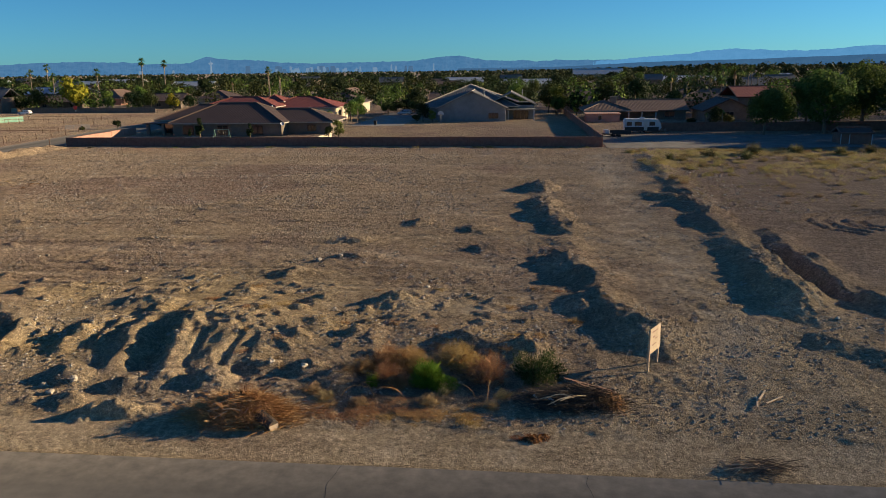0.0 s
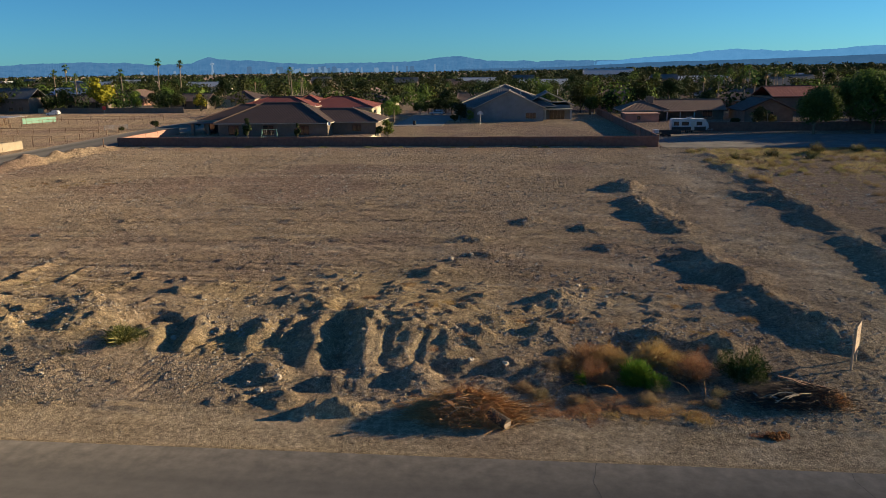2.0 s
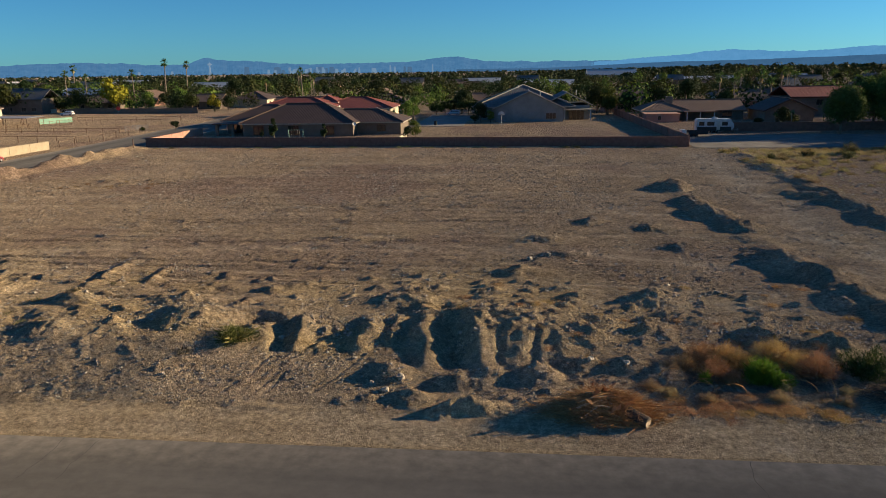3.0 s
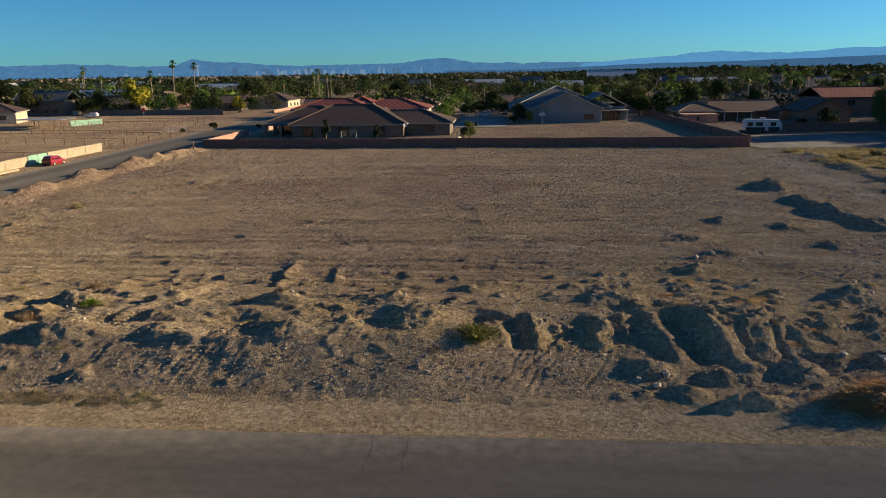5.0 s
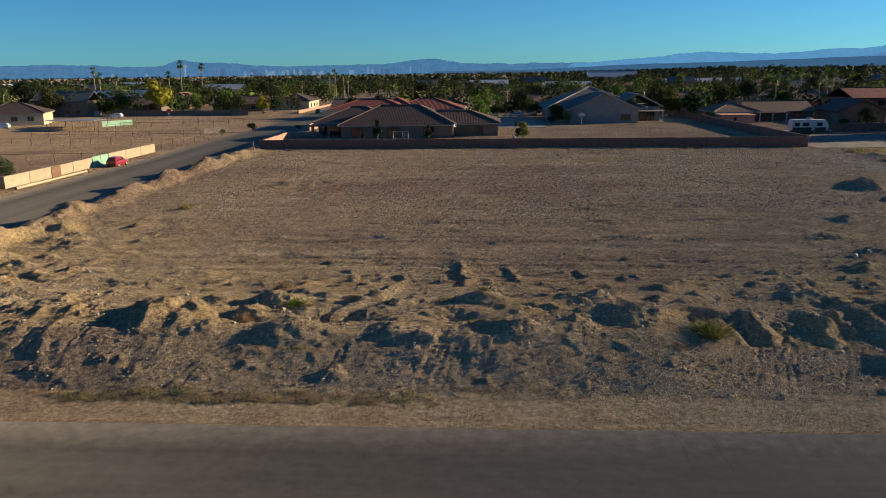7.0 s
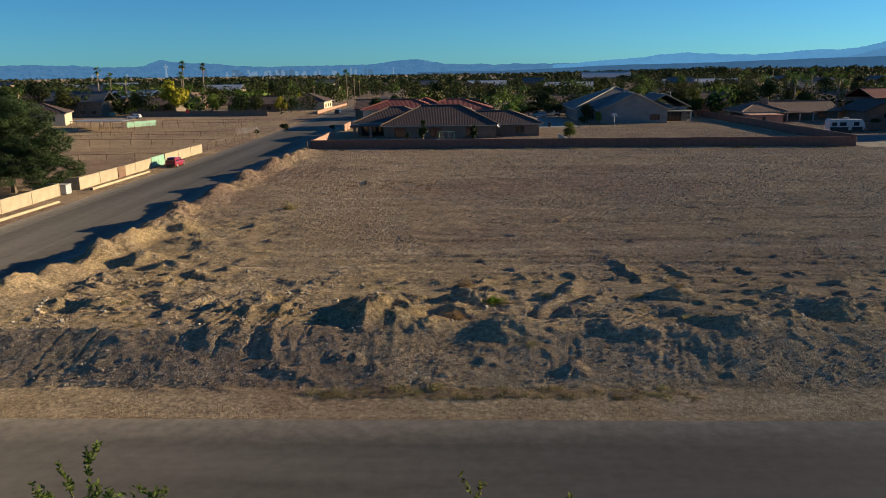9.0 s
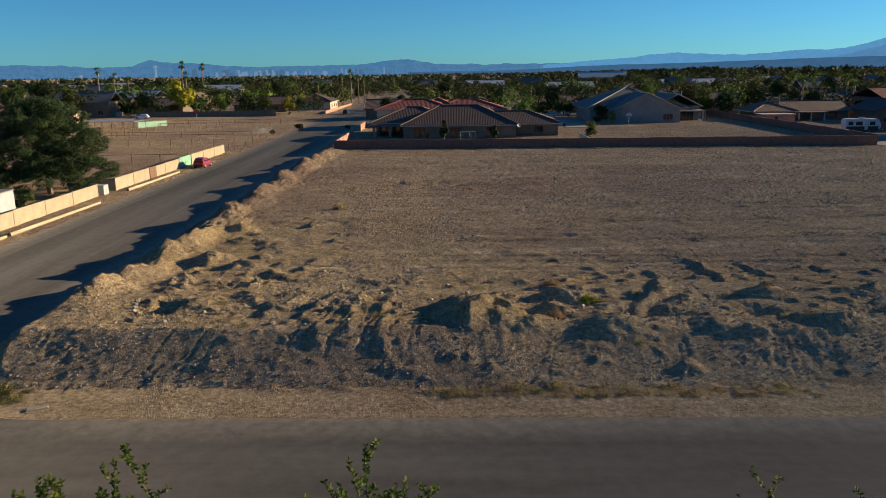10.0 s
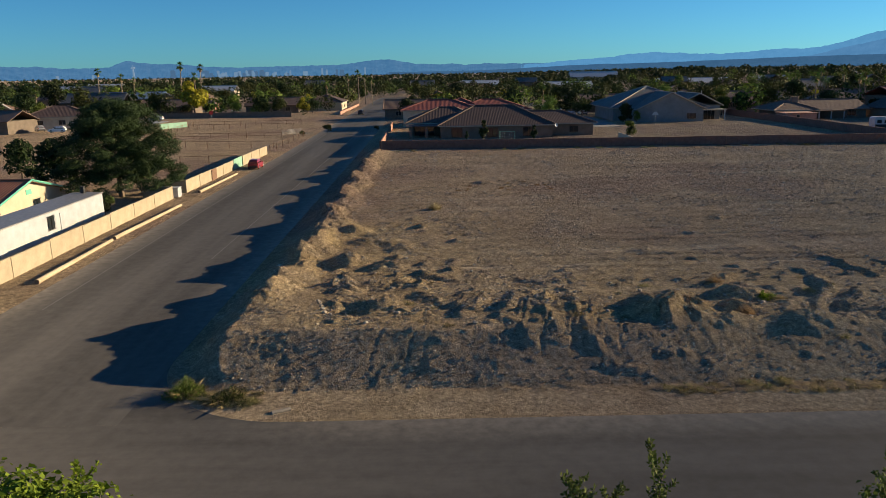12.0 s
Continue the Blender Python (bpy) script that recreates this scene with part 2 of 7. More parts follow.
GREEN_TRIM = surface("green_trim_paint", (0.10, 0.40, 0.30), (0.16, 0.52, 0.40), 0.6, 2, 20, 0.1)
DARK = surface("dark_rubber", (0.015, 0.015, 0.016), (0.035, 0.035, 0.036), 0.8, 6, 40, 0.2)
STEEL = surface("dull_galvanised_steel", (0.28, 0.28, 0.28), (0.42, 0.42, 0.42), 0.5, 4, 30, 0.1, metal=0.7)
RUST = surface("rusty_pipe", (0.13, 0.075, 0.05), (0.24, 0.14, 0.09), 0.85, 5, 30, 0.3)
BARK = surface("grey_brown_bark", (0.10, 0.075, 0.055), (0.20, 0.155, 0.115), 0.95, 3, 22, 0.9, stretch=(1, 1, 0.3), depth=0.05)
PALM_BARK = surface("palm_bark", (0.17, 0.13, 0.10), (0.30, 0.24, 0.185), 0.95, 2, 12, 0.8, stretch=(0.5, 0.5, 2.5), depth=0.05)
POLE_WOOD = surface("weathered_pole_wood", (0.36, 0.28, 0.18), (0.56, 0.46, 0.32), 0.9, 2, 25, 0.5, stretch=(1, 0.15, 1))
PLY = surface("weathered_plywood", (0.34, 0.26, 0.185), (0.48, 0.38, 0.28), 0.85, 3, 30, 0.3, stretch=(1, 1, 0.25))
STICK = surface("dry_branch_wood", (0.22, 0.105, 0.036), (0.56, 0.325, 0.13), 0.9, 6, 40, 0.3, vary=0.2)
# near black, with the shade of stump and heap put into the colour
DEBRIS_SHADE = surface("dark_debris_and_shade", (0.030, 0.024, 0.020), (0.085, 0.065, 0.050), 0.95, 5, 30, 0.6)
RAG = surface("pale_torn_scrap", (0.40, 0.38, 0.34), (0.60, 0.57, 0.52), 0.9, 5, 30, 0.3)
DRY = leaf_material("dry_brush", (0.26, 0.150, 0.060), (0.53, 0.345, 0.160), 0.25, 0.25)
STRAW = leaf_material("dry_straw_grass", (0.22, 0.17, 0.09), (0.44, 0.35, 0.20), 0.3, 0.3)
SAGE = leaf_material("dusty_desert_scrub", (0.15, 0.135, 0.065), (0.29, 0.25, 0.13), 0.5)
GREEN = leaf_material("fresh_green_leaf", (0.045, 0.10, 0.010), (0.19, 0.28, 0.03), 0.2, 0.25)
OLIVE = leaf_material("olive_green_leaf", (0.024, 0.036, 0.009), (0.074, 0.090, 0.024), 0.7, 0.12)
DEEP = leaf_material("deep_green_leaf", (0.011, 0.022, 0.008), (0.036, 0.055, 0.017), 0.6, 0.10)
BRIGHT = leaf_material("light_green_leaf", (0.055, 0.090, 0.014), (0.15, 0.205, 0.04), 0.5, 0.16)
DEAD_RED = leaf_material("red_brown_dead_leaf", (0.12, 0.045, 0.025), (0.27, 0.11, 0.06), 0.2)
CONCRETE = surface("dusty_broken_concrete", (0.20, 0.175, 0.14), (0.33, 0.29, 0.23), 0.9, 4, 30, 0.6)
FIELD_DRY = leaf_material("grey_tan_dry_scrub", (0.20, 0.150, 0.082), (0.40, 0.31, 0.17), 0.5, 0.25)
FEATHER = leaf_material("feathery_mesquite_leaf", (0.040, 0.068, 0.016), (0.115, 0.150, 0.042), 0.3, 0.4)
SCRUB_MIX = leaf_material("yellow_green_dry_scrub", (0.17, 0.150, 0.060), (0.42, 0.34, 0.155), 0.6, 0.25)
SPROUT = leaf_material("young_green_leaf", (0.042, 0.062, 0.013), (0.135, 0.155, 0.038), 0.2, 0.2)
FAR_LEAF = leaf_material("far_dark_foliage", (0.016, 0.027, 0.010), (0.040, 0.054, 0.019), 0.2, 0.08)
YELLOW = leaf_material("yellow_autumn_leaf", (0.16, 0.155, 0.015), (0.40, 0.36, 0.04), 0.2)
PINE = leaf_material("pine_needle", (0.012, 0.024, 0.010), (0.056, 0.076, 0.026), 0.2, 0.10)
FROND = leaf_material("palm_frond", (0.036, 0.070, 0.016), (0.11, 0.165, 0.04), 0.4)
# air haze painted into these colours as a blue glow
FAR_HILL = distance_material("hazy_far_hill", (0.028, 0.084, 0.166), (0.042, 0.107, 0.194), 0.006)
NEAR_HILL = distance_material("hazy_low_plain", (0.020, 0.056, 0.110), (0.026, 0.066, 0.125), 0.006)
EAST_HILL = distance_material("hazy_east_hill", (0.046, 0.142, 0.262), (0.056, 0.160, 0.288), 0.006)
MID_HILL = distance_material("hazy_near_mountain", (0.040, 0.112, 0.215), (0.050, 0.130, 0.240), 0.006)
TOWER_HAZE = distance_material("hazy_pale_tower", (0.072, 0.125, 0.192), (0.092, 0.150, 0.215), 0.05)
TOWER_DARK = distance_material("hazy_dark_tower", (0.028, 0.066, 0.120), (0.036, 0.078, 0.138), 0.05)

# ---- mesh helpers ----
def part(name, bm, material, parent=None, label="", smooth=False):
    me = bpy.data.meshes.new(name)
    bm.to_mesh(me)
    bm.free()
    for mat in material if isinstance(material, (list, tuple)) else (material,):
        me.materials.append(mat)
    if smooth:
        me.polygons.foreach_set("use_smooth", [True] * len(me.polygons))
    ob = new(name, me)
    ob.parent = parent
    if label:
        ob["label"] = label
    return ob


def thing(name, m, label, category, group="", kind=""):
    e = new(name)
    e.matrix_world = m
    return tagged(e, label, category, group, kind)


def add_box(bm, x0, x1, y0, y1, z0, z1, bevel=0.0):
    r = bmesh.ops.create_cube(bm, size=1.0, matrix=Matrix.LocRotScale(((x0 + x1) / 2, (y0 + y1) / 2, (z0 + z1) / 2), None, (abs(x1 - x0), abs(y1 - y0), abs(z1 - z0))))
    if bevel:
        es = {e for v in r["verts"] for e in v.link_edges}
        bmesh.ops.bevel(bm, geom=list(es), offset=bevel, segments=1, affect="EDGES", profile=0.5)


def box(x0, x1, y0, y1, z0, z1, bevel=0.0):
    bm = bmesh.new()
    add_box(bm, x0, x1, y0, y1, z0, z1, bevel)
    return bm


def add_tube(bm, a, b, r0, r1=None, seg=6, cap=True):
    a, b = Vector(a), Vector(b)
    r1 = r0 if r1 is None else r1
    q = (b - a).to_track_quat("Z", "Y")
    rings = []
    for c, r in ((a, r0), (b, r1)):
        rings.append([bm.verts.new(c + q @ Vector((r * math.cos(2 * math.pi * i / seg), r * math.sin(2 * math.pi * i / seg), 0))) for i in range(seg)])
    for i in range(seg):
        bm.faces.new((rings[0][i], rings[0][(i + 1) % seg], rings[1][(i + 1) % seg], rings[1][i]))
    if cap:
        bm.faces.new(rings[0][::-1])
        bm.faces.new(rings[1])


def tube(a, b, r0, r1=None, seg=8):
    bm = bmesh.new()
    add_tube(bm, a, b, r0, r1, seg)
    return bm


def raw_mesh(name, verts, faces, material, parent=None, label=""):
    me = bpy.data.meshes.new(name)
    me.from_pydata(verts, [], faces)
    me.materials.append(material)
    ob = new(name, me)
    ob.parent = parent
    if label:
        ob["label"] = label
    return ob

# ---- the lie of the land ----
def lattice(ix, iy, seed):
    h = (ix.astype(np.int64) * 374761393 + iy.astype(np.int64) * 668265263 + seed * 974634257) & 0xFFFFFFFF
    h = ((h ^ (h >> 13)) * 1274126177) & 0xFFFFFFFF
    return ((h ^ (h >> 16)) & 0xFFFF) / 65535.0


def value_noise(x, y, seed):
    ix, iy = np.floor(x), np.floor(y)
    fx, fy = x - ix, y - iy
    fx, fy = fx * fx * (3 - 2 * fx), fy * fy * (3 - 2 * fy)
    a, b = lattice(ix, iy, seed), lattice(ix + 1, iy, seed)
    c, d = lattice(ix, iy + 1, seed), lattice(ix + 1, iy + 1, seed)
    return (a + (b - a) * fx) * (1 - fy) + (c + (d - c) * fx) * fy - 0.5


def fbm(x, y, size, octaves, seed, gain=0.5):
    out, amp, f = np.zeros_like(x), 1.0, 1.0 / size
    for k in range(octaves):
        out += amp * value_noise(x * f + 17.3 * k, y * f - 9.1 * k, seed + k)
        amp, f = amp * gain, f * 2.03
    return out


def step(a, b, v):
    t = np.clip((v - a) / (b - a), 0, 1)
    return t * t * (3 - 2 * t)


ROAD_N, SIDE_W, SIDE_E = 26.05, -108.6, -93.2     # edges of the two roads
FILLET = 8.0


def side_level(y):
    return 0.0045 * np.clip(y - 30, 0, 400) + 0.0045 * np.clip(y - 140, 0, 120)


HEAPS, RIDGES, RUTS = [], [], []


def mound(x, y, rx, ry, h, turn=0.0):
    """A dumped heap at the soil's own slope: its foot reaches rx and ry out; a negative height digs a hollow."""
    HEAPS.append((x, y, rx, ry, h, radians(turn)))


def ridge(pts, width, h):
    """A pushed-up rib of soil along a line of places."""
    for (x0, y0), (x1, y1) in zip(pts, pts[1:]):
        RIDGES.append((x0, y0, x1, y1, width, h))


def rut(x0, y0, x1, y1, width, depth):
    RUTS.append((x0, y0, x1, y1, width, depth))


def land(x, y):
    """Height of the ground."""
    x, y = np.asarray(x, float), np.asarray(y, float)
    wob = fbm(x, y, 9.0, 3, 5)
    # the lot: a graded pad about a metre above the front road
    foot = 29.4 + 0.5 * wob - 0.4 * step(-14, 4, x)
    crest = 34.3 - 0.5 * step(-58, -68, x) + 0.8 * wob + 4.6 * step(-35, -28, x) + 4.0 * step(4, 20, x)
    up = (y - foot) / (crest - foot)
    up = np.clip(up, 0, 1) * 0.9 + 0.1 * step(0, 1, up)
    pad = 0.98 + (0.46 * step(-24, -34, x) + 0.38 * step(-58, -70, x)) * step(50, 37, y) + 0.0045 * np.clip(y - 50, 0, 90) - 0.15 * step(-14, 4, x)
    z = up * pad + 0.05 * step(26.1, 28.5, y)
    # rough ground: swells, clods and long wheel streaks
    rough = 0.25 * step(27.0, 28.4, y) + 0.75 * step(28.8, 30.4, y)
    near = 1 - step(45, 60, y)
    bank = step(29.5, 32, y) * near
    patch = np.clip(0.45 + 1.5 * fbm(x, y, 6.0, 3, 19), 0.05, 1.3)
    z = z + rough * (0.12 * fbm(x, y, 7.0, 3, 11) + (0.04 + 0.06 * bank) * fbm(x, y, 2.2, 3, 23, 0.55))
    clod = 0.5 - np.abs(value_noise(x / 0.95, y / 0.95, 31)) * 2 + 0.55 * (0.5 - np.abs(value_noise(x / 0.5, y / 0.5, 33)) * 2)
    z = z + rough * patch * clod * (0.050 + 0.010 * bank)
    grit = 0.5 - np.abs(value_noise(x / 0.33, y / 0.30, 131)) * 2 + value_noise(x / 0.21, y / 0.19, 133)
    z = z + rough * np.clip(0.3 + 1.6 * fbm(x, y, 3.0, 3, 135), 0, 1) * grit * (0.044 + 0.016 * bank)
    z = z + step(44, 50, y) * (0.07 * fbm(x / 6.0, y + 0.04 * x, 0.9, 3, 35) + 0.05 * fbm(x + 0.9 * y, (y - 0.2 * x) / 3.0, 1.1, 2, 37))
    wx, wy = x + 0.60 * fbm(x, y, 1.7, 5, 41, 0.62), y + 0.60 * fbm(x, y, 1.7, 5, 47, 0.62)
    z = z + 0.10 * np.exp(-((y - 29.3 - 0.5 * wob) / 0.3) ** 2) * np.clip(0.3 + 2.0 * fbm(x, y, 1.3, 3, 141), 0, 1) * (x > SIDE_E + 8)
    heap = np.zeros_like(x)
    for cx, cy, rx, ry, h, turn in HEAPS:
        reach = 1.9 * max(rx, ry) + 0.8
        sel = np.flatnonzero((np.abs(x - cx) < reach) & (np.abs(y - cy) < reach))
        if not len(sel):
            continue
        dx, dy = wx[sel] - cx, wy[sel] - cy
        u, v = dx * math.cos(turn) + dy * math.sin(turn), -dx * math.sin(turn) + dy * math.cos(turn)
        v = np.where(v < 0, v / 1.2, v) if h > 0.3 else v
        b = 1.05 - np.sqrt((u / rx) ** 2 + (v / ry) ** 2 + 0.012)
        body = 0.5 * (b + np.sqrt(b * b + 0.006)) * step(-0.30, 0.0, b)
        z[sel] += h * body
        heap[sel] += abs(h) * body
    for x0, y0, x1, y1, w, h in RIDGES:
        sel = np.flatnonzero((x > min(x0, x1) - 2 * w) & (x < max(x0, x1) + 2 * w) & (y > min(y0, y1) - 2 * w) & (y < max(y0, y1) + 2 * w))
        if not len(sel):
            continue
        px, py, ex, ey = wx[sel] * 0.7 + x[sel] * 0.3 - x0, wy[sel] * 0.7 + y[sel] * 0.3 - y0, x1 - x0, y1 - y0
        ln = math.hypot(ex, ey)
        t = np.clip((px * ex + py * ey) / ln ** 2, 0, 1)
        b = 1.04 - np.sqrt(((px - t * ex) ** 2 + (py - t * ey) ** 2) / w ** 2 + 0.01)
        body = 0.5 * (b + np.sqrt(b * b + 0.006)) * step(-0.30, 0.0, b) * (0.75 + 0.8 * value_noise(x[sel] / 1.1, y[sel] / 1.1, 49))
        z[sel] = np.maximum(z[sel], z[sel] + h * body)
        heap[sel] += 0.5 * h * body
    # heaps are lumpy, with rills down their flanks
    lump = 0.5 - np.abs(value_noise(x / 0.62, y / 0.62, 143)) * 2 + 0.7 * (0.5 - np.abs(value_noise(x / 0.34, y / 0.34, 145)) * 2)
    z = z + np.minimum(heap, 0.8) * (0.22 * fbm(x, y, 0.8, 4, 43, 0.62) + 0.14 * fbm(x, y / 4.0, 0.42, 3, 45) + 0.15 * lump) * step(27.5, 29, y)
    for x0, y0, x1, y1, w, dep in RUTS:
        sel = np.flatnonzero((x > min(x0, x1) - 3 * w) & (x < max(x0, x1) + 3 * w) & (y > min(y0, y1) - 3 * w) & (y < max(y0, y1) + 3 * w))
        if not len(sel):
            continue
        px, py, ex, ey = x[sel] * 0.5 + wx[sel] * 0.5 - x0, y[sel] - y0, x1 - x0, y1 - y0
        ln = math.hypot(ex, ey)
        t = np.clip((px * ex + py * ey) / ln ** 2, 0, 1)
        d = np.hypot(px - t * ex, py - t * ey) / w
        fade = np.minimum(1, np.minimum(t, 1 - t) * 6)
        z[sel] -= dep * fade * (np.exp(-d * d * 2.2) - 0.35 * np.exp(-(d - 1.25) ** 2 * 5))
    # the bank along the side road
    east = step(-93.0 + 0.5 * wob, -89.9 + 0.5 * wob, x)
    side = side_level(y)
    z = np.where(y > 26, side + (z - side) * east, z)
    # corner: the bank turns round it
    cx, cy = SIDE_E + FILLET, ROAD_N + FILLET
    rr = np.hypot(x - cx, y - cy)
    corner = (x < cx) & (y < cy)
    z = np.where(corner, z * (1 - step(5.2, 7.4, rr)) - 0.0 * step(5.2, 7.4, rr), z)
    # west of the side road, and all the land behind the wall
    west = step(SIDE_W - 0.2, SIDE_W - 2.0, x)
    z = z + west * (0.08 + 0.05 * fbm(x, y, 1.5, 3, 61)) * step(26, 30, y)
    far = step(138.5, 146, y) * step(-93.5, -89, x)
    z = z * (1 - far) + far * (1.5 + 0.12 * fbm(x, y, 12, 3, 71))
    dist = np.hypot(x + 40, y)
    off = step(300, 900, dist)
    z = z * (1 - off) + off * (1.6 + 3.0 * fbm(x, y, 500, 2, 75) + 6.5 * step(0.0, 0.32, (x + 40) / dist))
    # south of the front road
    z = np.where(y < 26.1, 0.0 + 0.06 * step(6.5, 3, y) * (1 + fbm(x, y, 2, 2, 77)), z)
    # beds of the two roads
    bed = ((y < ROAD_N - 0.25) & (y > 8.3)) | ((x > SIDE_W + 0.25) & (x < SIDE_E - 0.25) & (y >= ROAD_N - 0.25)) | (corner & (rr > FILLET + 0.2) & (x > SIDE_E - 0.3) & (y > ROAD_N - 0.3))
    near_edge = (x > SIDE_W - 0.05) & (x < SIDE_E + 0.05) & (y >= ROAD_N)
    z = np.where(near_edge, np.minimum(z, side), z)
    return np.where(bed, np.where(y > ROAD_N, side, 0.0) - 0.05, z)


# long dumped ridge beside the track
mound(3.0, 89.6, 2.6, 2.8, 1.35)
mound(3.1, 79.6, 2.2, 3.2, 0.8)
mound(3.4, 73.8, 2.3, 4.0, 0.95, 8)
mound(4.7, 67.0, 2.4, 3.4, 0.85, 15)
mound(4.2, 60.5, 2.2, 4.0, 0.2)
mound(4.0, 54.6, 2.6, 4.0, 0.85, 8)
mound(5.6, 50.2, 2.3, 2.6, 0.78, 20)
mound(5.4, 44.9, 2.7, 2.7, 0.85, 15)
mound(7.2, 40.4, 2.2, 3.6, 0.80, 24)
ridge([(3.2, 93.0), (3.2, 82.0), (3.9, 70.0), (4.6, 58.0), (5.6, 47.0), (7.6, 38.6)], 2.0, 0.14)
# the second ridge with its trench and the spoil beyond it
for k, yy in enumerate(np.arange(45.0, 124.0, 3.4)):
    wave = 0.5 + 0.5 * math.sin(1.25 * k + 0.6) * math.cos(0.5 * k)
    mound(17.6 + 0.048 * (yy - 45) + 0.4 * math.sin(2.3 * k), yy, 1.9 + 0.5 * wave, 2.8, (0.36 + 0.52 * wave) * (1.0 if yy < 95 else 0.65), 12)
mound(17.8, 54.0, 2.4, 3.0, 0.35, 10)
mound(17.4, 47.0, 2.2, 3.0, 0.30, 14)
mound(17.4, 39.6, 1.5, 1.8, 0.32, 20)
mound(19.3, 38.0, 1.5, 2.2, 0.32, 30)
ridge([(15.2, 87.0), (16.6, 83.0), (18.6, 78.6)], 1.5, 0.55)
ridge([(22.6, 66.0), (22.2, 56.0), (22.6, 46.0), (23.6, 41.0)], 1.5, 0.55)
rut(20.7, 62.0, 20.4, 46.5, 0.95, 0.75)
for k in range(4):
    ra = 3.2 + 1.1 * k
    for j in range(7):
        a0, a1 = math.radians(60 + 24 * j), math.radians(84 + 24 * j)
        rut(37.0 + 1.5 * ra * math.cos(a0), 70.5 + ra * math.sin(a0), 37.0 + 1.5 * ra * math.cos(a1), 70.5 + ra * math.sin(a1), 0.34, 0.30)
# gouged heap near the road, raked by a bucket's teeth
mound(-16.8, 39.2, 6.2, 4.4, 0.85)
rut(-20.4, 40.0, -19.3, 33.4, 1.0, 0.52)
ridge([(-18.7, 39.4), (-18.0, 36.4), (-17.9, 33.8)], 0.9, 0.26)
rut(-17.0, 38.2, -17.1, 33.8, 0.30, 0.15)
ridge([(-16.2, 39.6), (-15.9, 36.6), (-16.1, 34.0)], 0.60, 0.14)
rut(-15.1, 38.4, -15.2, 33.8, 0.30, 0.15)
ridge([(-14.2, 39.4), (-13.6, 36.8), (-13.5, 34.4)], 0.60, 0.14)
ridge([(-21.9, 40.4), (-21.6, 37.0), (-21.0, 34.0)], 0.80, 0.24)
ridge([(-24.8, 39.4), (-24.6, 37.4), (-24.8, 35.8)], 0.75, 0.48)
ridge([(-23.3, 39.2), (-23.2, 36.6)], 0.6, 0.30)
mound(-23.2, 42.9, 3.0, 1.4, 0.55, 12)
mound(-22.6, 33.1, 1.4, 1.0, 0.42)
mound(-19.2, 32.4, 1.1, 0.9, 0.45)
mound(-17.7, 32.7, 1.0, 0.9, 0.55)
mound(-15.0, 33.0, 1.3, 0.9, 0.6)
mound(-12.8, 34.1, 1.2, 0.8, 0.5)
mound(-10.6, 34.3, 1.3, 0.8, 0.5)
mound(-8.6, 33.4, 1.2, 0.9, 0.45)
mound(-19.0, 29.6, 1.6, 0.55, 0.72, 8)
mound(-17.6, 29.9, 1.2, 0.6, 0.35)
mound(-21.2, 30.6, 1.1, 0.7, 0.35)
mound(0.4, 36.8, 2.5, 1.7, 0.90)
mound(-2.3, 38.0, 1.9, 1.4, 0.65)
# scattered spoil on the pad
mound(-9.0, 68.3, 2.2, 1.5, 0.55)
mound(-3.4, 66.3, 2.4, 1.4, 0.5)
mound(-12.2, 55.4, 2.2, 1.3, 0.5)
mound(-15.7, 50.3, 2.2, 1.2, 0.5)
mound(-7.5, 44.2, 2.0, 1.3, 0.5)
mound(-2.5, 58.5, 2.4, 1.3, 0.45)
mound(-14.0, 61.0, 3.0, 1.1, 0.4)
mound(-71.2, 93.6, 2.0, 1.0, 0.5)
mound(-68.6, 91.8, 1.6, 0.8, 0.35)
# heaps along the crest of the bank
mound(-63.7, 36.9, 2.9, 2.2, 1.05)
ridge([(-62.8, 37.6), (-63.8, 35.4), (-64.4, 34.0)], 0.6, 0.30)
ridge([(-61.6, 37.0), (-62.4, 34.2)], 0.6, 0.28)
rut(-63.2, 37.0, -65.4, 34.0, 0.25, 0.14)
mound(-60.6, 35.2, 1.9, 1.1, 0.45)
mound(-55.3, 35.0, 2.7, 1.4, 0.55)
mound(-57.9, 40.4, 2.2, 1.1, 0.70, 10)
mound(-49.7, 35.0, 1.5, 1.2, 0.45)
mound(-47.6, 34.4, 1.1, 0.9, 0.28)
mound(-42.4, 35.3, 2.4, 1.4, 0.60)
mound(-39.4, 35.8, 1.6, 1.2, 0.50)
mound(-35.3, 37.7, 2.5, 1.8, 0.75)
mound(-44.3, 40.9, 2.0, 1.1, 0.62)
mound(-37.4, 41.6, 2.4, 1.2, 0.45)
mound(-31.6, 38.2, 1.8, 1.4, -1.1)
rut(-29.7, 38.8, -29.2, 34.6, 0.7, 0.36)
ridge([(-28.6, 39.2), (-28.2, 35.6)], 0.7, 0.35)
mound(-52.3, 31.0, 0.8, 0.6, 0.30)
mound(-46.6, 37.6, 2.0, 1.4, -0.45)
mound(-53.2, 37.2, 2.6, 1.4, -0.5)
mound(-59.2, 36.6, 1.8, 1.0, -0.35)
ridge([(-50.0, 45.2), (-51.6, 41.4), (-53.4, 38.0)], 0.7, 0.42)
ridge([(-46.5, 52.6), (-46.2, 49.0), (-45.7, 45.0)], 0.6, 0.27)
ridge([(-42.6, 50.0), (-41.8, 46.0)], 0.6, 0.30)
ridge([(-56.2, 46.0), (-58.4, 42.6)], 0.6, 0.30)
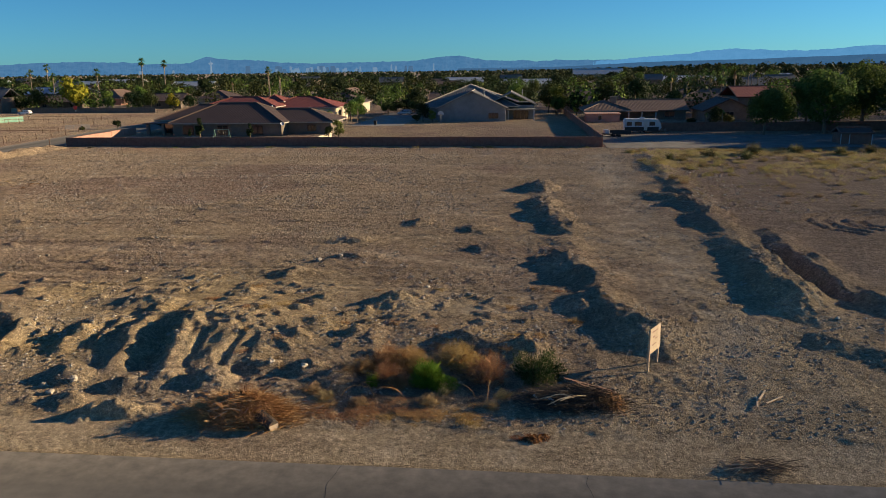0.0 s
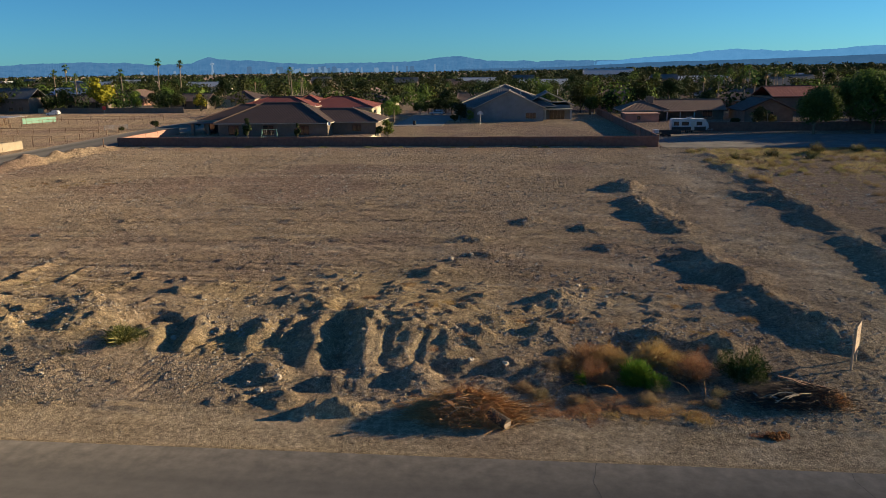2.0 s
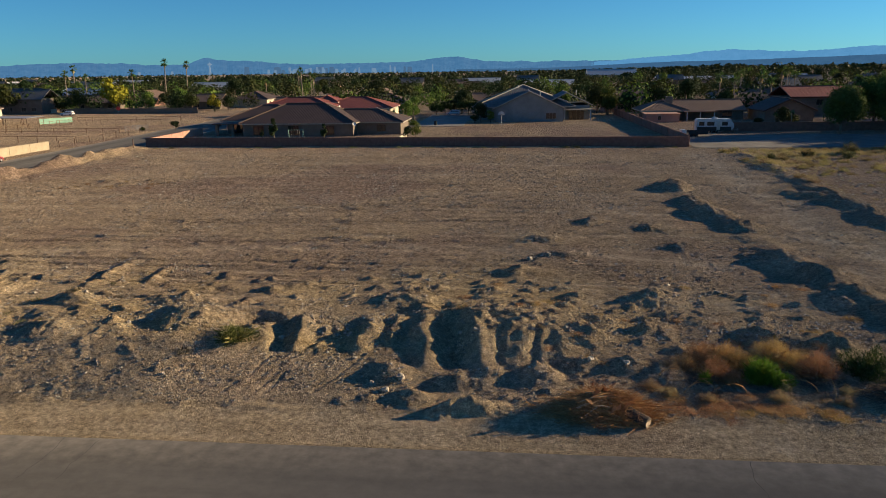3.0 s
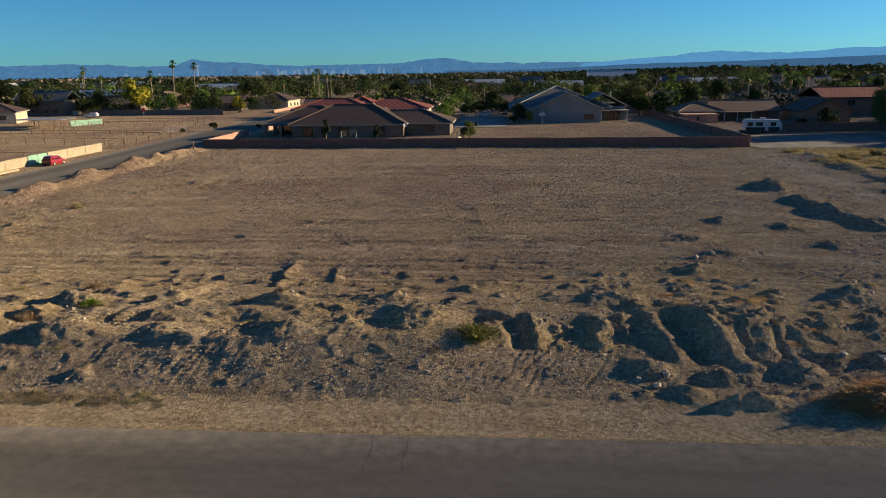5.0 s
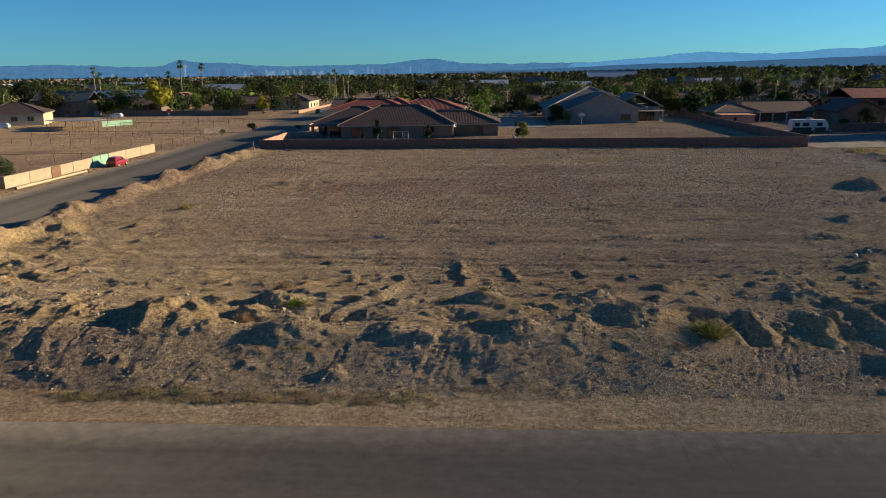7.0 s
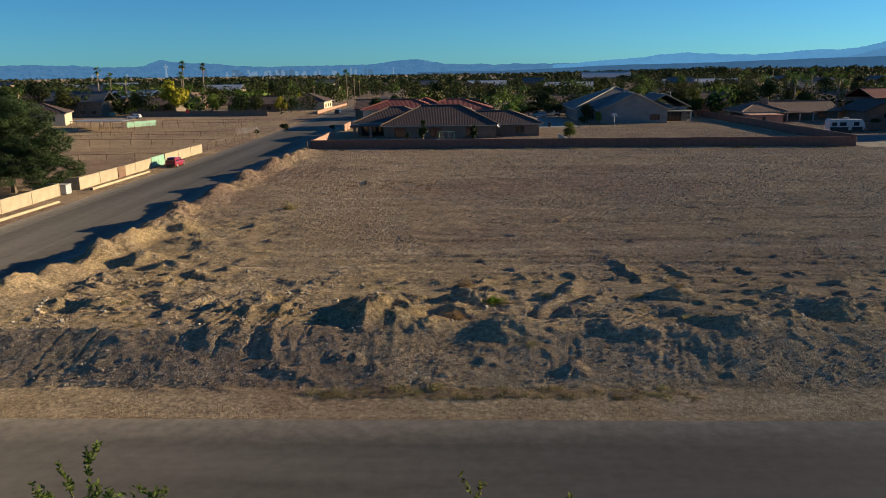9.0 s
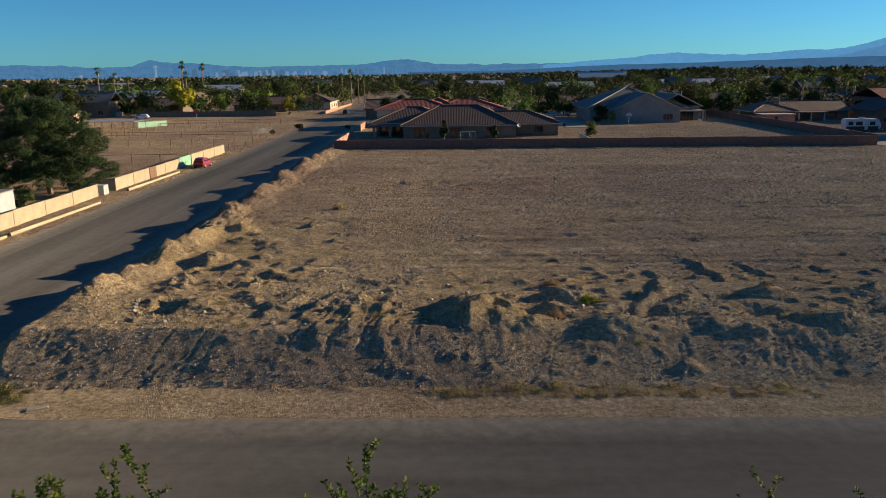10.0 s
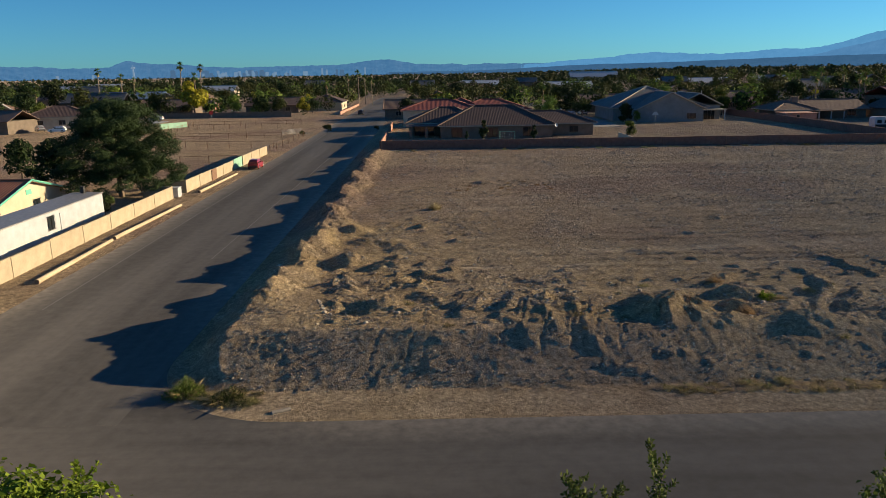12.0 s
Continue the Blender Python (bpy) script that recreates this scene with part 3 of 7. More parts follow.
# soil pushed over the bank: a ribbed tongue
mound(-70.6, 36.4, 4.2, 4.6, 0.24)
ridge([(-71.8, 41.2), (-73.4, 37.4), (-74.0, 35.8)], 0.7, 0.24)
ridge([(-73.8, 35.4), (-72.4, 32.6)], 0.6, 0.12)
ridge([(-70.4, 40.8), (-71.2, 36.6), (-70.7, 32.6)], 0.5, 0.13)
ridge([(-69.0, 41.0), (-69.4, 36.4), (-69.0, 32.0)], 0.5, 0.15)
ridge([(-75.0, 39.0), (-76.4, 36.0)], 0.6, 0.34)
for k in range(15):
    gx = -74.0 + 0.5 * k
    rut(gx + 1.0 + 0.15 * math.sin(3 * k), 39.6 - 0.5 * (k % 3), gx - 0.4 + 0.25 * math.sin(2 * k), 31.2 + 0.5 * (k % 4), 0.15, 0.025 + 0.015 * (k % 3))
# the corner: a dug pit with a low rim, and dumps beside the ridge
mound(-83.4, 37.6, 1.7, 1.3, -1.0)
mound(-81.2, 38.4, 2.2, 1.4, 0.45)
mound(-88.0, 38.2, 2.6, 1.8, 0.25)
mound(-85.9, 64.2, 2.0, 1.5, 0.65)
mound(-85.2, 52.7, 2.0, 1.6, 0.75)
mound(-87.2, 50.4, 1.4, 1.2, -0.5)
mound(-81.6, 50.2, 2.2, 1.2, 0.60)
mound(-80.6, 56.2, 3.0, 0.9, 0.45)
mound(-78.6, 47.4, 2.2, 0.8, 0.32)
mound(-84.2, 59.4, 1.8, 1.0, 0.45)
mound(-76.8, 48.8, 1.2, 0.8, 0.35)
for k, gx in enumerate((-26.6, -27.1, -27.9, -28.4, -24.2, -30.4, -46.0, -46.5, -47.4, -47.9, -59.6, -60.2, -52.0, -52.5, -78.6, -79.2, -81.4)):
    rut(gx - (2.6 if k < 6 else 0.6), 29.6, gx + 0.9 + 0.5 * (k % 3), 38.6, 0.16, 0.045 if k < 6 else 0.022)
for k in range(12):
    yy = (44.5, 46.2, 52.0, 53.6, 58.5, 60.2, 66.0, 67.6, 75.0, 77.0, 88.0, 90.0)[k]
    rut(-80 + 3 * k, yy, -14 + k, yy + (3.0, -2.0, 1.5)[k // 2 % 3], 0.32, 0.10)
# small dumps and clods, thick along the bank and thinner over the pad
rm = random.Random(21)
for k in range(70):
    mound(rm.uniform(-86, 2), 37.5 + 9.0 * rm.random() ** 1.2, rm.uniform(0.7, 1.7), rm.uniform(0.5, 0.9), rm.uniform(0.14, 0.36) * (1 if k % 6 else -1), rm.uniform(-25, 25))
for k in range(40):
    gx_, gy_ = rm.uniform(-60, 1), rm.uniform(43, 80)
    for j in range(4):
        mound(gx_ + rm.gauss(0, 2.6), gy_ + rm.gauss(0, 0.9), rm.uniform(0.7, 2.0), rm.uniform(0.4, 0.9), rm.uniform(0.05, 0.14), rm.uniform(-20, 20))
for k in range(300):
    mound(rm.uniform(-86, 2), 36.0 + 13.0 * rm.random() ** 1.2, rm.uniform(0.35, 1.0), rm.uniform(0.28, 0.55), rm.uniform(0.08, 0.26), rm.uniform(-30, 30))
for k in range(90):
    mound(rm.uniform(-86, -8), rm.uniform(30.0, 36.0), rm.uniform(0.25, 0.6), rm.uniform(0.22, 0.45), rm.uniform(0.05, 0.14), rm.uniform(-30, 30))
for k in range(90):
    mound(rm.uniform(-84, 0), rm.uniform(60, 132), rm.uniform(1.0, 2.8), rm.uniform(0.45, 1.0), rm.uniform(0.06, 0.17), rm.uniform(-10, 10))
for k in range(46):
    mound(rm.uniform(-87.5, -74), rm.uniform(42, 70), rm.uniform(0.7, 1.6), rm.uniform(0.5, 1.0), rm.uniform(0.12, 0.38) * (1 if k % 4 else -1), rm.uniform(-40, 40))
# ridge of spoil on the bank above the side road
yy = 41.5
while yy < 133.0:
    mound(-88.9 + rm.uniform(-0.5, 0.7), yy, rm.uniform(1.4, 2.6), rm.uniform(1.8, 4.2), rm.uniform(0.70, 1.30) * (1.0 if yy < 72 else 0.8), rm.uniform(-25, 25))
    yy += rm.uniform(1.5, 4.2)

GX = np.unique(np.concatenate([-109 - np.geomspace(2, 4400, 34), np.arange(-110, -96, 0.8), np.arange(-96, 24, 0.12), np.arange(24, 66, 0.40), 66 + np.geomspace(2, 4400, 32)]))
GY = np.unique(np.concatenate([-np.geomspace(1, 3000, 16), np.arange(0, 26, 2.0), [ROAD_N], np.arange(26.2, 45, 0.09), np.arange(45, 80, 0.20), np.arange(80, 146, 0.6), 146 + np.geomspace(2, 4600, 46)]))


def packed_mask(x, y):
    """How far wheels have packed the soil: tracks across the pad and the verge of the road."""
    out = np.zeros_like(x)
    curve = 55.5 + 2.0 * np.sin((x + 60) / 26.0) - 4.5 * step(-20, 6, x)
    out += np.exp(-((y - curve) / 1.3) ** 2) * 0.55 * step(-86, -76, x) * step(14, 6, x)
    out += 0.7 * np.exp(-((x - 9.6) / 2.4) ** 2 - ((y - 31.8) / 0.8) ** 2) + 0.7 * np.exp(-((x - 0.5) / 3.4) ** 2 - ((y - 44.5) / 2.6) ** 2)
    lane = 11.3 + 0.03 * (y - 40)
    out += np.exp(-((x - lane) / 3.2) ** 2) * 0.75 * step(30, 36, y) * step(134, 120, y)
    out += step(26.0, 26.6, y) * step(30.2, 28.6, y) * 0.55 * (x > SIDE_E)
    out += 0.3 * np.exp(-((y - 29.9 - 0.4 * np.sin(x / 9)) / 0.25) ** 2) * step(-62, -50, x) * step(-18, -26, x)
    out += np.exp(-((y - 43.5 - 0.02 * x) / 1.0) ** 2) * 0.35
    for a, b, c, w in ((47.5, 3.0, 31.0, 0.35), (49.2, 3.0, 31.0, 0.35), (63.0, 2.4, 40.0, 0.5), (72.0, 3.4, 47.0, 0.6), (83.0, 2.6, 38.0, 0.7), (96.0, 4.0, 52.0, 0.9), (110.0, 3.0, 44.0, 1.0), (122.0, 2.0, 60.0, 1.0)):
        out += 0.5 * np.exp(-((y - a - b * np.sin(x / c + a)) / w) ** 2) * step(-88, -80, x) * step(8, 0, x)
    return np.clip(out * (0.7 + 1.2 * fbm(x, y, 2.5, 3, 83)), 0, 1)


def build_ground():
    xx, yy = np.meshgrid(GX, GY)
    x, y = xx.ravel(), yy.ravel()
    z = land(x, y)
    nx, ny = len(GX), len(GY)
    i = np.arange(nx * ny).reshape(ny, nx)
    quads = np.stack([i[:-1, :-1], i[:-1, 1:], i[1:, 1:], i[1:, :-1]], -1).reshape(-1, 4)
    me = bpy.data.meshes.new("ground")
    me.vertices.add(nx * ny)
    me.vertices.foreach_set("co", np.stack([x, y, z], 1).ravel())
    me.loops.add(quads.size)
    me.loops.foreach_set("vertex_index", quads.ravel())
    me.polygons.add(len(quads))
    me.polygons.foreach_set("loop_start", np.arange(0, quads.size, 4))
    me.update(calc_edges=True)
    me.polygons.foreach_set("use_smooth", np.ones(len(quads), bool))
    me.materials.append(SOIL)
    soil = np.zeros((nx * ny, 4))
    soil[:, 0] = packed_mask(x, y)
    bank = step(29.2, 30.5, y) * (1 - step(33.5, 35.5, y)) * step(-8, -16, x)
    soil[:, 1] = np.clip(bank * (0.75 + 0.8 * fbm(x, y, 4, 3, 91)) + 0.35 * step(-0.02, 0.25, fbm(x, y, 8, 4, 93)), 0, 1) * (1 - soil[:, 0])
    soil[:, 2] = np.clip(step(18, 26, x) * 0.9 + 0.45 * step(46, 72, y) + 0.6 * step(0.0, 0.3, fbm(x, y, 18, 3, 97)), 0, 1)
    soil[:, 3] = 1
    yard = step(16.6, 18, x) * step(133.5, 136, y) * step(163, 158, y)
    soil[:, 0] *= 1 - yard
    soil[:, 1] = np.maximum(soil[:, 1], yard)
    # golden sand; on the tongue and corner it also paints in sunlight
    gold = step(33.5, 36, y) * step(58, 44, y) * step(4, -4, x) + 1.3 * step(-66, -80, x) * step(33.0, 35.0, y) * step(80, 60, y)
    gold = gold + 1.2 * np.exp(-((x + 70.9) / 2.4) ** 2 - ((y - 36.0) / 4.0) ** 2)
    sand_sunlit = np.clip(gold, 0, 1.2) * np.clip(0.42 + 2.0 * fbm(x, y, 5.0, 4, 101), 0, 1) * (1 - 0.6 * soil[:, 0]) * (x > SIDE_E)
    me.attributes.new("sand_sunlit", "FLOAT", "POINT").data.foreach_set("value", sand_sunlit)
    me.color_attributes.new("soil", "FLOAT_COLOR", "POINT").data.foreach_set("color", soil.ravel())
    return tagged(new("ground", me), "tan desert dirt lot with spoil heaps, ruts and stones", "ground", kind="structure")


build_ground()


def road_sheet(name, xs, ys, level, edges, label):
    """A paved strip with a broken edge; edges gives the distance to the dusty edge at each place."""
    verts, faces, edge = [], [], []
    for y in ys:
        for x in xs:
            verts.append((x, y, level(y)))
            edge.append(edges(x, y))
    nx = len(xs)
    for j in range(len(ys) - 1):
        for k in range(nx - 1):
            a = j * nx + k
            faces.append((a, a + 1, a + nx + 1, a + nx))
    me = bpy.data.meshes.new(name)
    me.from_pydata(verts, [], faces)
    me.materials.append(ASPHALT_SIDE if "side" in name else ASPHALT)
    me.attributes.new("edge", "FLOAT", "POINT").data.foreach_set("value", edge)
    return tagged(new(name, me), label, "road", kind="structure")


def front_edge(x, y):
    return max(0.0, min(1.0, 1 - (ROAD_N - y) / 2.6)) * 0.9 * min(1.0, max(0.0, (x - SIDE_E - 6.0) / 6.0))


def side_edge(x, y):
    return max(0.0, 1 - min(abs(x - SIDE_W), abs(SIDE_E - x)) / 2.2) * min(1.0, max(0.0, (y - 36.0) / 12.0))


road_sheet("road_front", list(np.unique(np.concatenate([np.arange(-420, -112, 14.0), np.arange(-112, 60, 3.0), np.arange(60, 300, 14.0)]))), list(np.arange(8.0, 25.9, 0.6)) + [ROAD_N],
           lambda y: 0.006, front_edge, "worn grey asphalt street with dusty broken edges")
road_sheet("road_side", list(np.linspace(SIDE_W, SIDE_E, 12)), [ROAD_N + 0.002] + list(np.arange(28, 420, 3.0)),
           lambda y: float(side_level(y)) + 0.006, side_edge, "grey asphalt side street beside the dirt bank")


def corner_pavement():
    cx, cy = SIDE_E + FILLET, ROAD_N + FILLET
    bm = bmesh.new()
    arc = [bm.verts.new((cx - FILLET * math.cos(a), cy - FILLET * math.sin(a), 0.006 + 0.0045 * max(0, cy - FILLET * math.sin(a) - 30))) for a in np.linspace(0, math.pi / 2, 14)]
    tip = bm.verts.new((SIDE_E, ROAD_N, 0.006))
    for a, b in zip(arc, arc[1:]):
        bm.faces.new((tip, b, a))
    bmesh.ops.recalc_face_normals(bm, faces=bm.faces)
    tagged(part("road_corner", bm, ASPHALT), "rounded asphalt corner between the two streets", "road", kind="structure")


corner_pavement()

# ---- hills and skyline far behind ----
def bearing(deg, dist, x0=-38.0, y0=-3.0):
    return x0 + dist * math.sin(radians(deg)), y0 + dist * math.cos(radians(deg))


def hill_range(name, dist, a0, a1, profile, material, label, seed, depth=260.0):
    """A range on an arc about the lot: a crest whose height in degrees is given by profile, with a front slope cut by gullies."""
    verts, faces = [], []
    cols = np.arange(a0, a1 + 0.01, 0.06)
    for j, f in enumerate(np.linspace(0, 1, 7)):
        for a in cols:
            top = 16.0 + dist * math.tan(radians(profile(a)))
            g = noise.noise(Vector((a * 1.6, f * 3, seed))) + 0.5 * noise.noise(Vector((a * 4.3, f * 6, seed + 5)))
            x, y = bearing(a, dist - depth * (1 - f) * (1 + 0.3 * g))
            verts.append((x, y, -6 + (top + 6) * f ** 1.25 * (1 + 0.10 * g * (1 - f))))
    n = len(cols)
    for j in range(6):
        for k in range(n - 1):
            a = j * n + k
            faces.append((a, a + 1, a + n + 1, a + n))
    ob = raw_mesh(name, verts, faces, material)
    return tagged(ob, label, "mountains", kind="structure")


def peak(a, c, w, h):
    return h * math.exp(-((a - c) / w) ** 2)


def crag(a, seed, amp):
    return amp * (noise.noise(Vector((a * 0.7, seed, 0))) + 0.5 * noise.noise(Vector((a * 1.9, seed, 2))) + 0.35 * noise.noise(Vector((a * 5.0, seed, 4))) + 0.2 * noise.noise(Vector((a * 13.0, seed, 6))))


def rise(a, a0, a1, h):
    t = max(0.0, min(1.0, (a - a0) / (a1 - a0)))
    return h * t * t * (3 - 2 * t)


def far_profile(a):
    base = 0.52 + peak(a, -22.5, 1.1, 0.42) + peak(a, -19.9, 2.4, 0.30) + peak(a, -31.0, 4.5, 0.24) + peak(a, -4.5, 2.3, 0.42) + peak(a, -9.5, 3.0, 0.06)
    return base + crag(a, 1.0, 0.10)


def east_profile(a):
    base = -0.45 + rise(a, 1, 7, 0.5) + rise(a, 1, 12, 0.70) + peak(a, 15.4, 2.4, 0.34) + rise(a, 12, 22, 0.2) + peak(a, 24.5, 2.2, 0.22) + rise(a, 25, 32, 1.45)
    return base + crag(a, 3.0, 0.10)


def plain_profile(a):
    return 0.02 + rise(a, 1, 13, 0.34) + rise(a, 12, 30, 0.30) + crag(a, 7.0, 0.02)


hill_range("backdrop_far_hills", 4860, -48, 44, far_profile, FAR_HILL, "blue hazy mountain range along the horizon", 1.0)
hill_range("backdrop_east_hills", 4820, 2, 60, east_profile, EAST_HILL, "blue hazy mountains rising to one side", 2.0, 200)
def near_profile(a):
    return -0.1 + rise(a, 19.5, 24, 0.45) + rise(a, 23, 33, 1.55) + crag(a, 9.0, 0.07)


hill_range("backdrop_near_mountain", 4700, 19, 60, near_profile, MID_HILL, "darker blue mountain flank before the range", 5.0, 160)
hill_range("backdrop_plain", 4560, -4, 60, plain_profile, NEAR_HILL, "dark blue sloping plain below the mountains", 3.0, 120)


def tower(deg, width, height, dist=4300, kind="slab", mat=None):
    x, y = bearing(deg, dist)
    e = thing("high_rise_tower", pose(x, y, 0, 0, 0, -deg), "pale hazy high-rise tower on the skyline", "building", "city skyline")
    bm = bmesh.new()
    if kind == "needle":
        add_tube(bm, (0, 0, 0), (0, 0, height * 0.72), width * 0.5, width * 0.28, 8)
        add_tube(bm, (0, 0, height * 0.70), (0, 0, height * 0.78), width * 0.5, width * 1.0, 12)
        add_tube(bm, (0, 0, height * 0.78), (0, 0, height * 0.86), width * 1.0, width * 0.5, 12)
        add_tube(bm, (0, 0, height * 0.84), (0, 0, height), width * 0.16, width * 0.05, 6)
    else:
        add_box(bm, -width / 2, width / 2, -8, 8, 0, height)
        add_box(bm, -width * 0.3, width * 0.3, -6, 6, height - 0.2, height * 1.05)
    part("tower_shaft", bm, mat or TOWER_HAZE, e)
    part("podium", box(-width * 0.6, width * 0.6, -12, 10, -2, 17), mat or TOWER_HAZE, e)


rt = random.Random(12)
for k in range(34):
    a = rt.choice((rt.gauss(-12.2, 1.3), rt.gauss(-15.2, 0.9), rt.uniform(-20.5, -7.5)))
    tower(a, rt.uniform(8, 26), 20 + 17 * rt.random() ** 1.6, mat=rt.choice((None, None, TOWER_DARK)))
tower(-22.2, 13, 76, kind="needle")
for a, w, h in ((-19.6, 26, 52), (-17.4, 38, 48), (-16.5, 14, 46), (-14.2, 30, 48), (-13.4, 26, 46), (-9.0, 9, 52), (-24.8, 12, 30), (-27.0, 14, 28), (-5.8, 8, 54)):
    tower(a, w, h * 0.82, mat=TOWER_DARK if w > 20 else None)

# ---- walls of the neighbouring plots ----
def block_wall(name, x0, y0, x1, y1, z0, height, panel, mat, cap, label, group=""):
    """A wall of panels between pilasters, with a cap course."""
    ln = math.hypot(x1 - x0, y1 - y0)
    n = max(1, round(ln / panel))
    e = thing(name, pose(x0, y0, z0, 0, 0, math.degrees(math.atan2(y1 - y0, x1 - x0))), label, "wall", group, "structure")
    first = {}
    for k in range(n):
        a, b = ln * k / n, ln * (k + 1) / n
        sag = 0.03 * math.sin(k * 2.7)
        if not first:
            first["wall_panel"] = part("wall_panel", box(0.02, ln / n - 0.02, -0.08, 0.08, -0.5, height, 0.012), mat, e)
            first["coping"] = part("coping", box(0.0, ln / n - 0.012, -0.11, 0.11, height, height + 0.07, 0.015), cap, e)
            first["pilaster"] = part("pilaster", box(-0.12, 0.12, -0.13, 0.13, -0.5, height + 0.10, 0.015), mat, e)
            continue
        for nm, ob in first.items():
            o = new(nm, ob.data)
            o.parent = e
            o.location = (a, 0, sag)
    return e


block_wall("wall_back", -88.6, 138.2, 15.6, 136.6, 1.25, 1.85, 6.1, BLOCK_RED, BLOCK_RED, "long red-brown block wall behind the dirt lot")
block_wall("wall_yard", 15.6, 136.8, 14.6, 232.0, 1.4, 1.9, 6.1, BLOCK_RED, BLOCK_RED, "red-brown block wall between two back yards")
block_wall("wall_corner", -88.6, 138.4, -88.9, 166.0, 1.1, 1.9, 6.1, STUCCO_PINK, BLOCK_RED, "pinkish block wall beside the side street")
block_wall("wall_gate", -89.2, 182.0, -89.4, 197.0, 1.3, 1.9, 5.0, STUCCO_PINK, BLOCK_RED, "pinkish block wall beside the side street")
block_wall("wall_between", -38.4, 139.0, -38.6, 152.0, 1.4, 1.5, 6.0, STUCCO_CREAM, STUCCO_CREAM, "cream block wall between two back yards")
block_wall("wall_street_near", -112.9, 40.0, -112.8, 90.2, 0.16, 1.75, 6.3, BLOCK_CREAM, BLOCK_CREAM, "cream painted panel wall along the side street")
block_wall("wall_street_return", -112.8, 90.2, -117.2, 91.6, 0.25, 1.7, 4.6, BLOCK_CREAM, BLOCK_CREAM, "cream painted panel wall turning in beside the street")
block_wall("wall_street_recess", -117.0, 95.4, -112.6, 95.2, 0.3, 1.7, 4.4, BLOCK_CREAM, BLOCK_CREAM, "cream painted panel wall turning in beside the street")
block_wall("wall_street_mid", -112.6, 95.2, -112.2, 118.4, 0.3, 1.75, 6.0, BLOCK_CREAM, BLOCK_CREAM, "cream painted panel wall along the side street")
block_wall("wall_street_far", -112.1, 124.2, -111.8, 142.2, 0.42, 1.8, 6.0, BLOCK_CREAM, BLOCK_CREAM, "cream painted panel wall along the side street")
block_wall("wall_plot_back", 30.0, 166.5, 92.0, 168.0, 1.5, 1.9, 6.1, BLOCK_RED, BLOCK_RED, "dark red-brown block wall behind the parking yard")
block_wall("wall_far_street", -178.0, 256.0, -128.0, 254.0, 1.2, 2.2, 8.0, STUCCO_TAN, STUCCO_TAN, "grey tan block wall along a far street")
block_wall("wall_far_west", -260.0, 240.0, -186.0, 262.0, 1.2, 1.9, 8.0, STUCCO_CREAM, STUCCO_CREAM, "cream block wall far down the street")

# ---- houses ----
def roof_part(name, polys, mat, parent, label="", thick=0.16):
    bm = bmesh.new()
    key = {}
    for poly in polys:
        vs = []
        for p in poly:
            q = tuple(round(c, 3) for c in p)
            if q not in key:
                key[q] = bm.verts.new(p)
            vs.append(key[q])
        bm.faces.new(vs)
    bmesh.ops.recalc_face_normals(bm, faces=bm.faces)
    if sum(f.normal.z for f in bm.faces) < 0:
        bmesh.ops.reverse_faces(bm, faces=bm.faces)
    bmesh.ops.solidify(bm, geom=list(bm.faces), thickness=thick)
    bm.normal_update()
    uv = bm.loops.layers.uv.new("UVMap")
    for f in bm.faces:
        u = Vector((0, 0, 1)).cross(f.normal)
        u = u.normalized() if u.length > 0.01 else Vector((1, 0, 0))
        v = f.normal.cross(u)
        for lp in f.loops:
            lp[uv].uv = (lp.vert.co.dot(u), lp.vert.co.dot(v))
    return part(name, bm, mat, parent, label)


def hip_polys(x0, x1, y0, y1, eave, rise, over=0.5):
    x0, x1, y0, y1 = x0 - over, x1 + over, y0 - over, y1 + over
    w, d = x1 - x0, y1 - y0
    a, b, c, e = (x0, y0, eave), (x1, y0, eave), (x1, y1, eave), (x0, y1, eave)
    if w >= d:
        r0, r1 = (x0 + d / 2, (y0 + y1) / 2, eave + rise), (x1 - d / 2 - 0.001, (y0 + y1) / 2, eave + rise)
        return [(a, b, r1, r0), (b, c, r1), (c, e, r0, r1), (e, a, r0)], [(a, r0), (e, r0), (b, r1), (c, r1), (r0, r1)]
    r0, r1 = ((x0 + x1) / 2, y0 + w / 2, eave + rise), ((x0 + x1) / 2, y1 - w / 2, eave + rise)
    return [(a, b, r0), (b, c, r1, r0), (c, e, r1), (e, a, r0, r1)], [(a, r0), (b, r0), (c, r1), (e, r1), (r0, r1)]


def gable_polys(x0, x1, y0, y1, eave, rise, axis="y", over=0.5):
    if axis == "y":
        xm = (x0 + x1) / 2
        s = rise / ((x1 - x0) / 2)
        l, r = (x0 - over, eave - s * over), (x1 + over, eave - s * over)
        y0, y1 = y0 - over, y1 + over
        A, B = (l[0], y0, l[1]), (l[0], y1, l[1])
        C, D = (r[0], y0, r[1]), (r[0], y1, r[1])
        R0, R1 = (xm, y0, eave + rise), (xm, y1, eave + rise)
        return [(A, R0, R1, B), (R0, C, D, R1)], [(R0, R1), (A, R0), (C, R0), (A, B)]
    polys, caps = gable_polys(y0, y1, x0, x1, eave, rise, "y", over)
    sw = lambda p: (p[1], p[0], p[2])
    return [tuple(sw(p) for p in q) for q in polys], [(sw(a), sw(b)) for a, b in caps]


def ridge_caps(caps, mat, parent, label=""):
    bm = bmesh.new()
    for a, b in caps:
        if (Vector(a) - Vector(b)).length > 0.3:
            add_tube(bm, Vector(a) + Vector((0, 0, 0.05)), Vector(b) + Vector((0, 0, 0.05)), 0.15, 0.15, 6)
    part("ridge_cap", bm, mat, parent, label)


